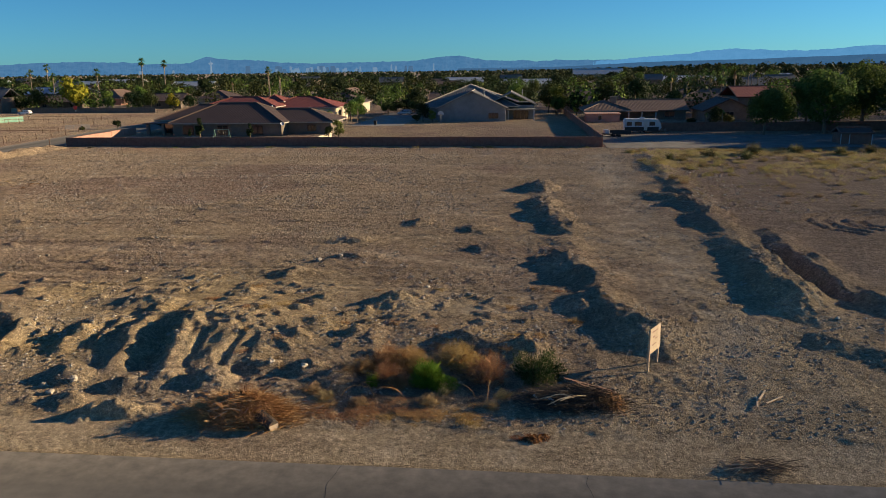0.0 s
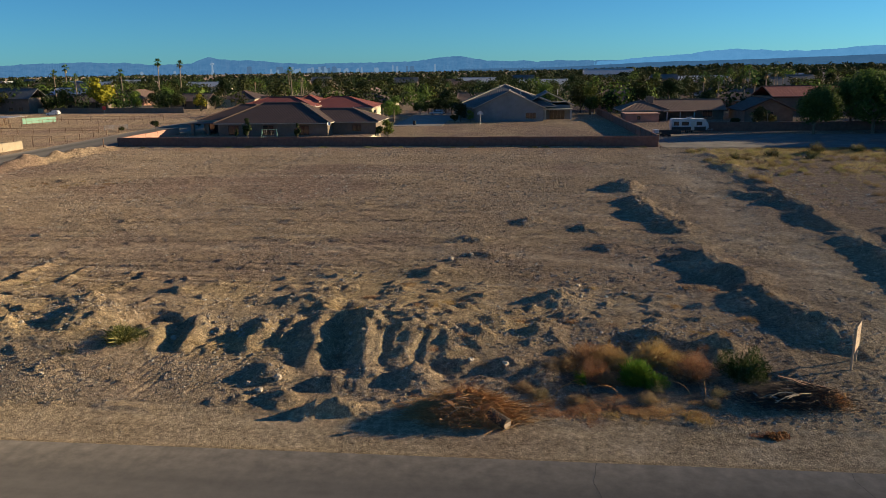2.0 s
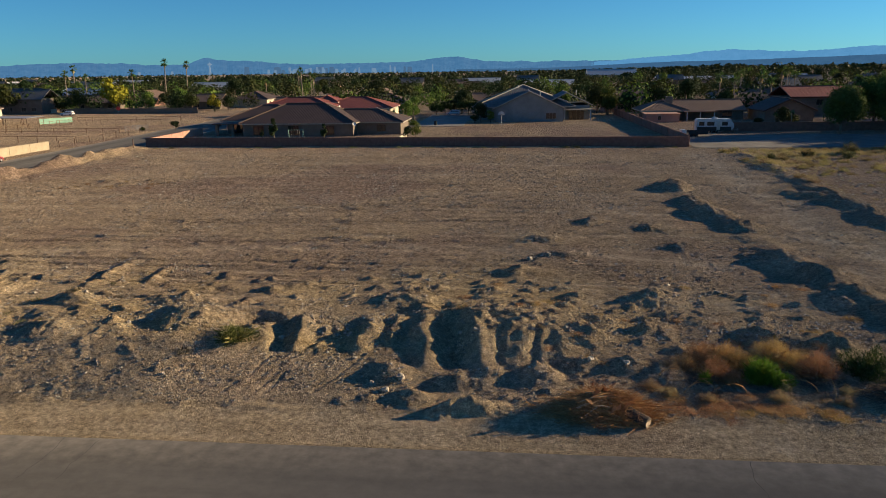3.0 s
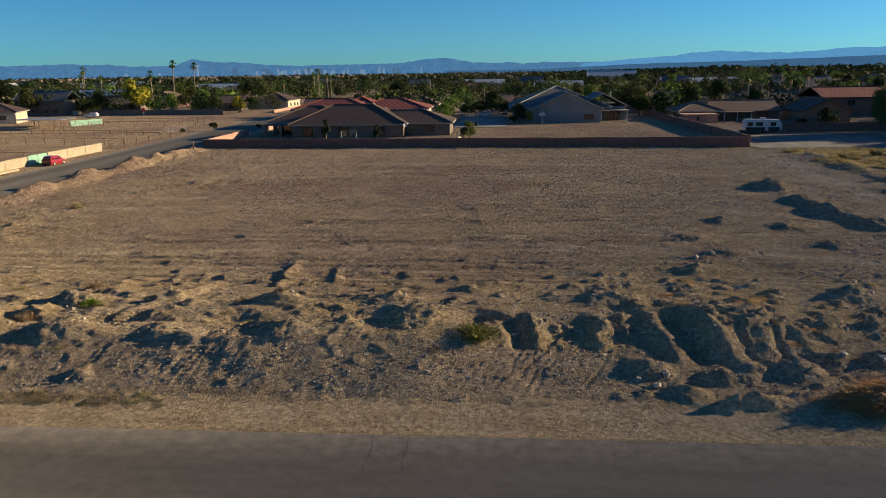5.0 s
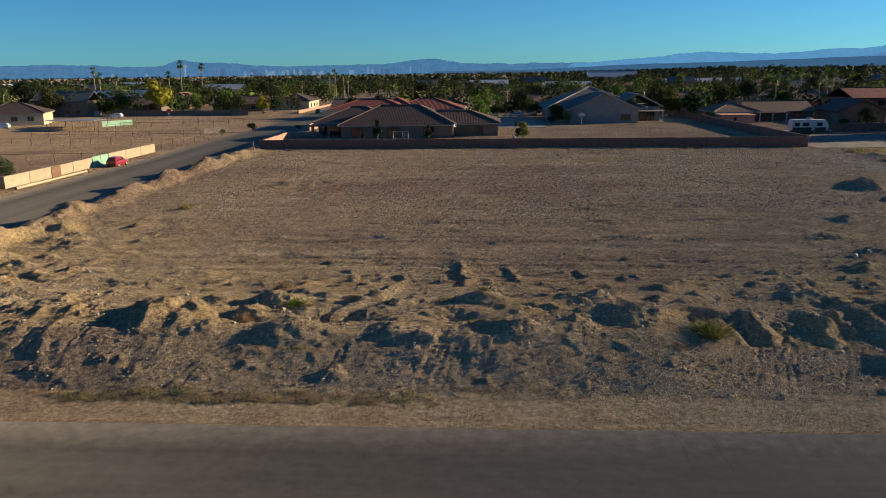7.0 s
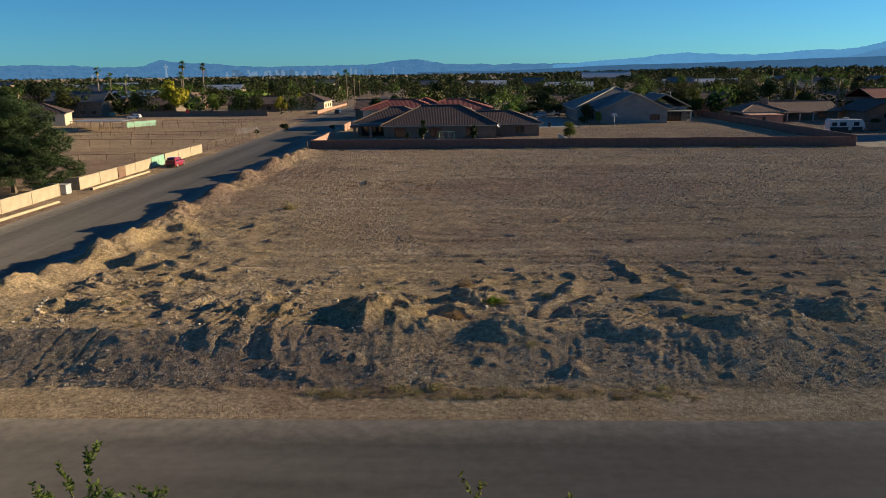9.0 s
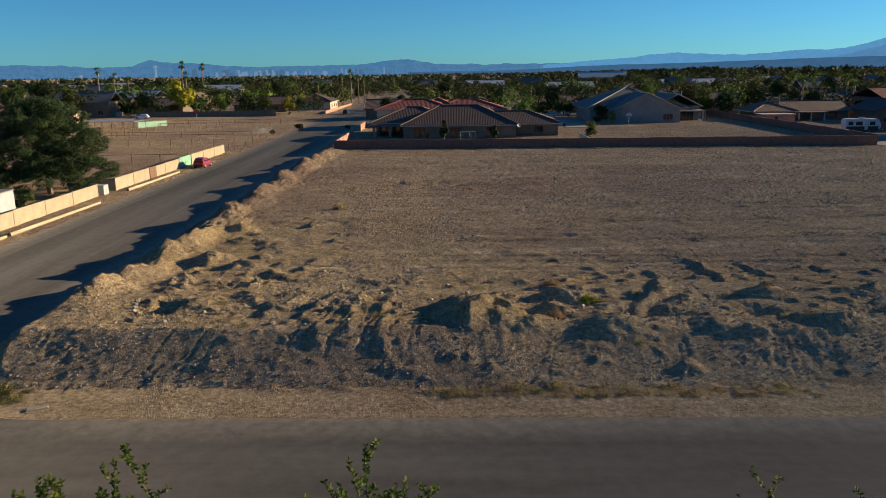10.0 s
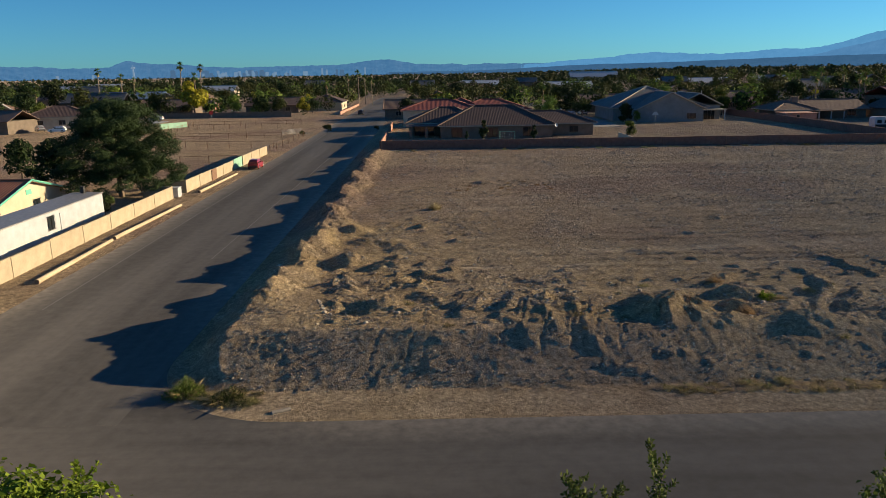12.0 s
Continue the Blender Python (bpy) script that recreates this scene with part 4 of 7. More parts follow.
def window(parent, x, y, z, w, h, face="s", panes=2, frame_mat=None, name="window"):
    """A window with frame, sill and panes; face s looks to -y, e to +x, w to -x."""
    turn = {"s": 0, "e": 90, "w": -90, "n": 180}[face]
    t = 0.07
    xs = [-w / 2 - t / 2]
    for k in range(panes + 1):
        cx = -w / 2 + w * k / panes
        xs += [cx - t / 2, cx + t / 2] if k else [cx + t / 2]
    zs_ = [-t, 0, h, h + t]
    fr = bmesh.new()
    grid = [[fr.verts.new((gx, -0.06, gz)) for gz in zs_] for gx in xs]
    for i in range(len(xs) - 1):
        for j in range(3):
            if j != 1 or i % 2 == 0:
                fr.faces.new((grid[i][j], grid[i + 1][j], grid[i + 1][j + 1], grid[i][j + 1]))
    bmesh.ops.solidify(fr, geom=list(fr.faces), thickness=-0.09)
    bmesh.ops.recalc_face_normals(fr, faces=fr.faces)
    wob = part(name, fr, frame_mat or TRIM, parent)
    wob.matrix_local = pose(x, y, z, 0, 0, turn)
    for k in range(panes):
        c0, c1 = -w / 2 + w * k / panes + t / 2, -w / 2 + w * (k + 1) / panes - t / 2
        part("pane", box(c0, c1, -0.02, 0.01, 0, h), GLASS, wob)
    return wob


def wall_block(parent, x0, x1, y0, y1, h, mat, gable=None, rise=0.0, foot=-0.6):
    bm = bmesh.new()
    add_box(bm, x0, x1, y0, y1, foot, h)
    if gable == "y":
        for y in (y0 + 0.001, y1 - 0.2):
            v = [bm.verts.new(p) for p in ((x0, y, h), (x1, y, h), ((x0 + x1) / 2, y, h + rise), (x0, y + 0.2, h), (x1, y + 0.2, h), ((x0 + x1) / 2, y + 0.2, h + rise))]
            for f in ((0, 1, 2), (3, 5, 4), (0, 2, 5, 3), (1, 4, 5, 2)):
                bm.faces.new([v[i] for i in f])
    if gable == "x":
        for x in (x0 + 0.001, x1 - 0.2):
            v = [bm.verts.new(p) for p in ((x, y0, h), (x, y1, h), (x, (y0 + y1) / 2, h + rise), (x + 0.2, y0, h), (x + 0.2, y1, h), (x + 0.2, (y0 + y1) / 2, h + rise))]
            for f in ((0, 2, 1), (3, 4, 5), (0, 3, 5, 2), (1, 2, 5, 4)):
                bm.faces.new([v[i] for i in f])
    bmesh.ops.recalc_face_normals(bm, faces=bm.faces)
    return part("wall", bm, mat, parent)


def roof_on(parent, kind, x0, x1, y0, y1, eave, rise, mat, capmat, over=0.5, label="", axis="y"):
    polys, caps = hip_polys(x0, x1, y0, y1, eave, rise, over) if kind == "hip" else gable_polys(x0, x1, y0, y1, eave, rise, axis, over)
    r = roof_part("roof", polys, mat, parent, label)
    ridge_caps(caps, capmat, r)
    fascia = bmesh.new()
    if kind == "hip":
        for a, b in (((x0 - over, y0 - over), (x1 + over, y0 - over)), ((x0 - over, y0 - over), (x0 - over, y1 + over)), ((x1 + over, y0 - over), (x1 + over, y1 + over))):
            add_box(fascia, min(a[0], b[0]) - 0.03, max(a[0], b[0]) + 0.03, min(a[1], b[1]) - 0.03, max(a[1], b[1]) + 0.03, eave - 0.27, eave - 0.03)
        part("fascia", fascia, TRIM, parent)
    else:
        fascia.free()
    return r


def chimney_vent(parent, x, y, z, h=0.9, r=0.12):
    part("roof_vent", tube((x, y, z - 0.6), (x, y, z + h), r, r, 8), STEEL, parent)


# low brown-roofed house behind the lot wall
h = thing("house", pose(0, 0, 1.5), "low tan house with brown hipped tile roof", "house")
wall_block(h, -76.6, -51.6, 159.2, 175.0, 2.75, STUCCO_TAN)
wall_block(h, -83.6, -76.6, 168.0, 182.0, 2.75, STUCCO_TAN)
wall_block(h, -51.6, -41.6, 163.6, 176.0, 2.65, STUCCO_TAN)
roof_on(h, "hip", -76.6, -51.6, 159.2, 175.4, 2.95, 3.95, TILE_BROWN, TILE_TAN, 0.7)
roof_on(h, "hip", -84.0, -66.0, 167.6, 182.0, 3.1, 3.2, TILE_BROWN, TILE_TAN, 0.7)
roof_on(h, "hip", -62.0, -41.6, 163.6, 176.0, 2.85, 2.5, TILE_BROWN, TILE_TAN, 0.7)
for wx in (-73.0, -65.0, -57.0):
    window(h, wx, 159.18, 0.4, 2.4, 1.9, "s", 2, STUCCO_TAN)
window(h, -80.4, 167.98, 0.2, 4.6, 2.1, "s", 3, STUCCO_TAN)
window(h, -46.0, 163.58, 0.8, 2.0, 1.3, "s", 2, STUCCO_TAN)
for px in (-83.4, -79.8, -76.4):
    part("porch_post", box(px - 0.3, px + 0.3, 161.0, 161.6, -0.5, 2.6), STUCCO_TAN, h)
part("patio_roof", box(-84.4, -76.65, 160.6, 168.6, 2.6, 2.8), TILE_BROWN, h)
chimney_vent(h, -57, 170, 5.4)
chimney_vent(h, -48, 170, 4.9)

# red-roofed house behind it
h = thing("house", pose(0, 0, 1.5), "cream house with red barrel-tile hipped roofs", "house")
wall_block(h, -86.6, -70.0, 198.6, 212.0, 4.3, STUCCO_CREAM)
wall_block(h, -70.0, -51.0, 206.0, 222.0, 3.9, STUCCO_CREAM)
roof_on(h, "hip", -86.6, -66.0, 198.6, 212.0, 4.5, 2.4, TILE_RED, TILE_RED, 0.7)
roof_on(h, "hip", -72.0, -51.0, 206.0, 222.0, 3.9, 2.7, TILE_RED, TILE_RED, 0.7)
wall_block(h, -73.6, -67.0, 209.0, 218.0, 5.4, STUCCO_CREAM)
roof_on(h, "hip", -73.6, -67.0, 209.0, 218.0, 5.5, 1.6, TILE_RED, TILE_RED, 0.6)
window(h, -55.0, 205.98, 1.2, 2.6, 1.5, "s", 2)
window(h, -50.98, 212.0, 1.0, 1.8, 1.8, "e", 2)
window(h, -82.0, 198.58, 1.4, 2.2, 1.6, "s", 2)

# grey house with ribbed tile roof
h = thing("house", pose(0, 0, 1.1), "blue-grey stucco house with grey ribbed tile roof", "house")
wall_block(h, -21.2, -2.9, 201.0, 216.0, 4.1, STUCCO_GREY, "y", 4.2)
wall_block(h, -26.5, -21.2, 208.0, 232.0, 4.0, STUCCO_GREY)
wall_block(h, -2.9, 4.8, 209.0, 232.0, 4.3, STUCCO_GREY)
roof_on(h, "gable", -21.2, -2.9, 201.0, 216.0, 4.15, 4.3, TILE_GREY, TRIM, 0.7)
roof_on(h, "hip", -27.0, 0.0, 207.0, 236.0, 4.2, 5.6, TILE_GREY, TRIM, 0.7)
roof_on(h, "gable", -8.0, 5.0, 209.0, 228.0, 4.6, 3.2, TILE_GREY, TRIM, 0.6)
window(h, -6.2, 200.98, 1.2, 2.7, 1.5, "s", 3, WHITE)
window(h, 1.2, 208.98, 0.3, 4.2, 2.6, "s", 4, WHITE)
part("patio_post", box(-2.4, -2.1, 205.0, 205.3, -0.5, 3.2), WHITE, h)
part("patio_post", box(4.6, 4.9, 205.0, 205.3, -0.5, 3.2), WHITE, h)
part("patio_roof", box(-2.85, 5.2, 204.6, 209.0, 3.2, 3.45), TRIM, h)
chimney_vent(h, -9.0, 207, 7.2, 1.2)
chimney_vent(h, 1.6, 216, 7.4, 1.0)
chimney_vent(h, -15.0, 218, 9.0, 0.8)

# tan-roofed house by the parking yard
h = thing("house", pose(0, 0, 1.3), "tan house with brown tile roof and white-posted porch", "house")
wall_block(h, 20.0, 45.2, 205.0, 218.0, 2.7, STUCCO_TAN)
roof_on(h, "gable", 26.0, 45.2, 204.6, 218.0, 2.9, 2.4, TILE_TAN, TILE_TAN, 0.7, axis="x")
roof_on(h, "hip", 18.6, 30.0, 203.6, 218.0, 2.8, 2.3, TILE_TAN, TILE_TAN, 0.7)
window(h, 41.0, 204.98, 0.9, 2.6, 1.5, "s", 2, WHITE)
for px in (29.6, 33.0, 36.6):
    part("porch_post", box(px - 0.12, px + 0.12, 200.6, 200.84, -0.5, 2.5), WHITE, h)
part("porch_roof", box(28.8, 37.4, 200.2, 205.0, 2.5, 2.7), TILE_TAN, h)
part("chimney", box(25.6, 27.4, 209.0, 210.4, 4.0, 6.3, 0.05), STUCCO_TAN, h)
h = thing("garden_shed", pose(0, 0, 1.3), "small pink stucco outbuilding with flat roof", "shed")
wall_block(h, 18.2, 26.7, 196.4, 202.0, 2.2, STUCCO_PINK)
part("roof", box(17.9, 27.0, 196.1, 202.3, 2.2, 2.42, 0.03), STUCCO_PINK, h)
window(h, 21.6, 196.38, 0.8, 0.9, 1.0, "s", 1, WHITE)

# larger houses to the east
h = thing("house", pose(0, 0, 1.5), "two-storey beige house with red-brown tile roof", "house")
wall_block(h, 62.4, 98.0, 218.6, 236.0, 5.2, STUCCO_TAN)
roof_on(h, "gable", 62.4, 98.0, 218.6, 236.0, 5.4, 2.6, TILE_RED, TILE_BROWN, 0.7, axis="x")
for wx in (70, 80, 92):
    window(h, wx, 218.58, 3.0, 2.0, 1.5, "s", 2)
h = thing("house", pose(0, 0, 1.5), "low tan stucco house with brown gabled roof", "house")
wall_block(h, 48.0, 60.0, 196.0, 210.0, 2.9, STUCCO_TAN, "y", 2.6)
roof_on(h, "gable", 48.0, 60.0, 196.0, 210.0, 3.0, 2.7, TILE_BROWN, TILE_BROWN, 0.7)
window(h, 54.0, 195.98, 1.0, 2.2, 1.4, "s", 2)

# yard shed beside the parking yard
h = thing("garden_shed", pose(58.3, 139.6, 1.35), "small dark-red garden shed with white corner trim", "shed")
wall_block(h, 0, 5.4, 0, 3.6, 2.0, BLOCK_RED)
roof_on(h, "gable", 0, 5.4, 0, 3.6, 2.05, 0.8, TILE_BROWN, BLOCK_RED, 0.2, axis="x")
part("eave_trim", box(-0.06, 5.5, -0.24, -0.2, 1.98, 2.10), WHITE, h)
for px in (0.0, 1.5, 5.36):
    part("corner_trim", box(px - 0.06, px + 0.06, -0.08, -0.01, -0.2, 2.1), WHITE, h)

# house and storage trailer west of the side street
h = thing("house", pose(-133.5, 81.0, -0.2), "cream house with orange shingle roof and green trim", "house")
wall_block(h, -7, 7.0, -8, 8, 2.5, STUCCO_CREAM, "x", 1.9)
roof_on(h, "gable", -7, 7.0, -8, 8, 2.6, 2.0, TILE_ORANGE, TILE_ORANGE, 0.6, axis="x")
bm = bmesh.new()
for s in (-1, 1):
    add_tube(bm, (7.62, s * 8.6, 2.38), (7.62, 0, 4.62), 0.13, 0.13, 4)
part("barge_board", bm, GREEN_TRIM, h, "green barge board")
window(h, 7.02, 1.5, 1.0, 1.6, 1.1, "e", 2, GREEN_TRIM)
part("gable_vent", box(7.0, 7.06, -0.6, 0.6, 2.9, 3.5), GREEN_TRIM, h, "green louvred vent")

h = thing("storage_trailer", pose(-117.2, 46.2, 0.3), "long white office trailer with grey roof", "trailer")
part("body", box(-2.2, 1.2, 0, 31.0, 0.5, 3.0, 0.05), WHITE, h)
part("roof", box(-2.3, 1.3, -0.1, 31.1, 3.0, 3.12, 0.03), STEEL, h, "grey sheet-metal roof")
part("skirting", box(-2.0, 1.0, 0.3, 30.7, 0.0, 0.5), STEEL, h)
window(h, 1.22, 19.2, 1.3, 1.3, 1.3, "e", 2, STEEL)
part("door", box(1.2, 1.26, 21.0, 22.1, 0.6, 2.6, 0.015), WHITE, h, "white trailer door")
part("roof_vent", box(-0.9, -0.5, 30.2, 30.6, 3.12, 3.9, 0.02), DARK, h)

# ---- trees ----
def blob_crown(seed, blobs, count, size, flat=1.0, slim=1.0):
    """Many small bent leaf clumps on and inside a set of uneven lobes."""
    r = np.random.RandomState(seed)
    b = np.array(blobs, float)
    w = (b[:, 3] ** 2) / (b[:, 3] ** 2).sum()
    k = r.choice(len(b), count, p=w)
    d = r.normal(size=(count, 3))
    d /= np.linalg.norm(d, axis=1)[:, None]
    rad = b[k, 3] * (0.62 + 0.46 * r.rand(count) ** 0.7) * (1 + 0.22 * np.sin(d[:, 0] * 5 + seed) * np.sin(d[:, 2] * 6 + 2 * seed))
    c = b[k, :3] + d * rad[:, None] * np.array([1, 1, flat])
    nrm = d + r.normal(scale=0.40, size=(count, 3))
    nrm /= np.linalg.norm(nrm, axis=1)[:, None]
    t = np.cross(nrm, r.normal(size=(count, 3)))
    t /= np.linalg.norm(t, axis=1)[:, None]
    s = np.cross(nrm, t)
    a = size * (0.55 + 0.9 * r.rand(count))[:, None]
    q = a * (0.55 + 0.5 * r.rand(count))[:, None] * slim
    v = np.stack([c - t * a, c + s * q + nrm * a * 0.25, c + t * a, c - s * q + nrm * a * 0.25], 1).reshape(-1, 3)
    return v, np.arange(len(v)).reshape(-1, 4)


def trunk_mesh(seed, height, r0, limbs, spread, base=0.45):
    r = random.Random(seed)
    bm = bmesh.new()
    p, rad = Vector((0, 0, -0.4)), r0
    for k in range(4):
        q = p + Vector((r.uniform(-0.12, 0.12) * height / 5, r.uniform(-0.12, 0.12) * height / 5, height * (0.25 if k else 0.25 + 0.05)))
        if k == 3:
            q = p + Vector((0, 0, height * 0.2))
        add_tube(bm, p, q, rad, rad * 0.78, 7, False)
        if k >= 1:
            for j in range(limbs):
                a = 2 * math.pi * (j + r.random()) / limbs
                s = p.lerp(q, r.random())
                e = s + Vector((math.cos(a) * spread * r.uniform(0.6, 1), math.sin(a) * spread * r.uniform(0.6, 1), height * r.uniform(0.12, 0.3)))
                mid = s.lerp(e, 0.5) + Vector((0, 0, -0.1 * spread))
                add_tube(bm, s, mid, rad * 0.5, rad * 0.3, 5, False)
                add_tube(bm, mid, e, rad * 0.3, rad * 0.1, 5, False)
        p, rad = q, rad * 0.78
    return bm


def tree(seed, height, width, leaf, label, count=900, size=0.34, base=0.35, lobes=9, name="tree", flat=0.85):
    r = random.Random(seed)
    e = thing(name, pose(0, 0, -50), label, "tree", "neighbourhood trees")
    part("trunk", trunk_mesh(seed, height * 0.75, height * 0.028 + 0.06, 3, width * 0.34), BARK, e)
    blobs = []
    for k in range(lobes):
        f = r.random()
        z = height * (base + (1 - base) * (0.22 + 0.62 * f))
        reach = width * 0.5 * (1 - abs(f - 0.4) * 0.9) * 0.66
        a = 2.4 * k + r.random()
        blobs.append((math.cos(a) * reach * r.uniform(0.5, 1), math.sin(a) * reach * r.uniform(0.5, 1), z, width * r.uniform(0.17, 0.27)))
    v, f = blob_crown(seed, blobs, count, size, flat)
    me = bpy.data.meshes.new("crown")
    me.from_pydata(v.tolist(), [], f.tolist())
    me.materials.append(leaf)
    c = new("crown", me)
    c.parent = e
    return e


def palm(seed, height, label="tall fan palm with dry skirt", fronds=26, reach=1.7):
    r = random.Random(seed)
    e = thing("palm_tree", pose(0, 0, -50), label, "palm tree", "palms")
    bm = bmesh.new()
    lean = r.uniform(-0.25, 0.25)
    pts = [Vector((lean * k * k / 16, 0, -0.3 + (height + 0.3) * k / 5)) for k in range(6)]
    for k in range(5):
        add_tube(bm, pts[k], pts[k + 1], 0.30 - 0.03 * k, 0.27 - 0.03 * k, 8, False)
    part("trunk", bm, PALM_BARK, e)
    verts, faces = [], []
    top = pts[-1]
    for k in range(fronds):
        az, el = 2.4 * k, r.uniform(-0.9, 1.25)
        u = Vector((math.cos(az), math.sin(az), 0))
        ln = reach * r.uniform(0.75, 1.1)
        stem = u * math.cos(el) + Vector((0, 0, math.sin(el)))
        tip0 = top + stem * ln * 0.5
        side = Vector((-math.sin(az), math.cos(az), 0))
        for j in range(5):
            fan = (j - 2) * 0.38
            d = (stem * math.cos(fan) + side * math.sin(fan)).normalized()
            tip = tip0 + d * ln * 0.75 + Vector((0, 0, -0.22 * ln * abs(fan) - 0.15))
            w = side * 0.10 + Vector((0, 0, 0.05))
            b = len(verts)
            verts += [tuple(tip0 - w), tuple(tip0 + w), tuple(tip0.lerp(tip, 0.6) + w * 0.8), tuple(tip), tuple(tip0.lerp(tip, 0.6) - w * 0.8)]
            faces.append((b, b + 1, b + 2, b + 3, b + 4))
        b = len(verts)
        w = side * 0.04
        verts += [tuple(top - w), tuple(top + w), tuple(tip0 + w), tuple(tip0 - w)]
        faces.append((b, b + 1, b + 2, b + 3))
    raw_mesh("frond_crown", verts, faces, FROND, e)
    v, f = [], []
    for k in range(22):
        az = 2.4 * k
        s = top + Vector((0, 0, -0.15 - 0.05 * k))
        d = Vector((math.cos(az) * 0.55, math.sin(az) * 0.55, -0.9))
        w = Vector((-math.sin(az), math.cos(az), 0)) * 0.22
        b = len(v)
        v += [tuple(s - w * 0.4), tuple(s + w * 0.4), tuple(s + d + w), tuple(s + d - w)]
        f.append((b, b + 1, b + 2, b + 3))
    raw_mesh("dead_frond_skirt", v, f, STRAW, e, "dry hanging fronds")
    return e


def stand(proto, x, y, scale=1.0, turn=0.0, z=None):
    c = copy_thing(proto, pose(x, y, float(land(np.array([x]), np.array([y]))[0]) if z is None else z, 0, 0, turn))
    c.scale = (scale, scale, scale * 1.0)
    return c


PROTOS = [tree(1, 8.5, 9.0, OLIVE, "olive-green round-crowned tree in a yard", 1700, 0.24),
          tree(2, 7.5, 7.5, DEEP, "dark green dense tree in a yard", 1700, 0.24, 0.22),
          tree(3, 9.5, 8.0, BRIGHT, "light green mesquite tree in a yard", 1700, 0.23, 0.3),
          tree(4, 6.0, 8.0, OLIVE, "low spreading olive-green tree", 1600, 0.23, 0.25),
          tree(5, 10.5, 8.0, DEEP, "tall dark green tree among houses", 1800, 0.25, 0.25),
          tree(6, 5.0, 5.5, DEEP, "rounded dark green shrub tree", 1000, 0.24, 0.1),
          tree(7, 7.0, 6.5, YELLOW, "yellow-leaved autumn tree beside a street", 1300, 0.30, 0.25)]
PALMS = [palm(1, 11.0), palm(2, 14.0), palm(3, 8.0)]

# trees that stand out
stand(PROTOS[6], -165.0, 265.0, 1.75, 20)
stand(PROTOS[6], -125.0, 262.0, 0.9, 80)
for x, y, s in ((-112.2, 333.0, 1.0), (-110.0, 341.0, 0.86), (-106.0, 330.0, 0.8), (-119.0, 352.0, 0.9)):
    stand(PALMS[1], x, y, s, x)
for x, y, s in ((-228.0, 440.0, 1.42), (-221.0, 455.0, 1.35), (-250.0, 380.0, 1.2), (-175.0, 300.0, 1.0), (-205.0, 300.0, 1.0), (-208.0, 320.0, 0.9)):
    stand(PALMS[1], x, y, s, x * 3)
for k, x in enumerate((69.0, 72.5, 75.0, 78.4, 80.6, 84.0, 87.5, 91.0, 95.5)):
    stand(PALMS[1], x, 296.0 + 7 * (k % 3), 0.72 + 0.06 * (k % 4), 70 * k)
MESQ = [tree(81, 9.5, 9.0, FEATHER, "feathery green mesquite tree beside the yard", 9000, 0.15, 0.22, 16), tree(82, 9.0, 10.0, FEATHER, "broad dusty green mesquite tree beside the yard", 9000, 0.155, 0.12, 16)]
stand(MESQ[0], 50.4, 157.0, 0.92, 40)
for x, y, s in ((58.0, 173.0, 1.0), (66.0, 177.0, 1.15), (80.0, 181.0, 1.25)):
    stand(MESQ[1], x, y, s, x * 5)
stand(MESQ[1], 63.5, 160.5, 1.35, 10)
# mostly out of view to the east, added to shade the parking yard
for x, y, s, k in ((74.0, 168.0, 1.5, 0), (84.0, 160.0, 1.5, 2), (92.0, 172.0, 1.5, 0), (70.0, 180.0, 1.3, 4), (100.0, 164.0, 1.5, 4), (112.0, 170.0, 1.6, 0), (124.0, 162.0, 1.5, 2), (108.0, 182.0, 1.5, 4), (90.0, 150.0, 1.3, 0), (77.0, 149.0, 1.3, 2), (84.0, 144.0, 1.2, 0), (100.0, 148.0, 1.4, 2)):
    stand(MESQ[k % 4 // 2], x, y, s * 0.95, x * 7)

rp = random.Random(5)
HOUSE_BOXES = [(-90, -38, 150, 224), (-30, 8, 186, 238), (6, 64, 160, 220), (60, 102, 214, 238), (-200, -109, 110, 256), (-32, 16, 138, 195), (16, 70, 130, 166), (-114, -88, 20, 420)]
spots = []
while len(spots) < 225:
    y = 205 + 330 * rp.random() ** 1.1
    x = -38 + (y + 60) * rp.uniform(-0.80, 0.66)
    if any(a < x < b and c < y < d for a, b, c, d in HOUSE_BOXES):
        continue
    if any((x - u) ** 2 + (y - v) ** 2 < 36 for u, v in spots):
        continue
    spots.append((x, y))
for k, (x, y) in enumerate(spots):
    if k % 13 == 4:
        stand(PALMS[(k % 2) * 2], x, y, rp.uniform(0.6, 0.9), k * 40)
    else:
        stand(PROTOS[rp.choice((0, 0, 1, 1, 2, 3, 3, 4, 5)) if k % 31 else 6], x, y, rp.uniform(0.65, 1.05), k * 57)


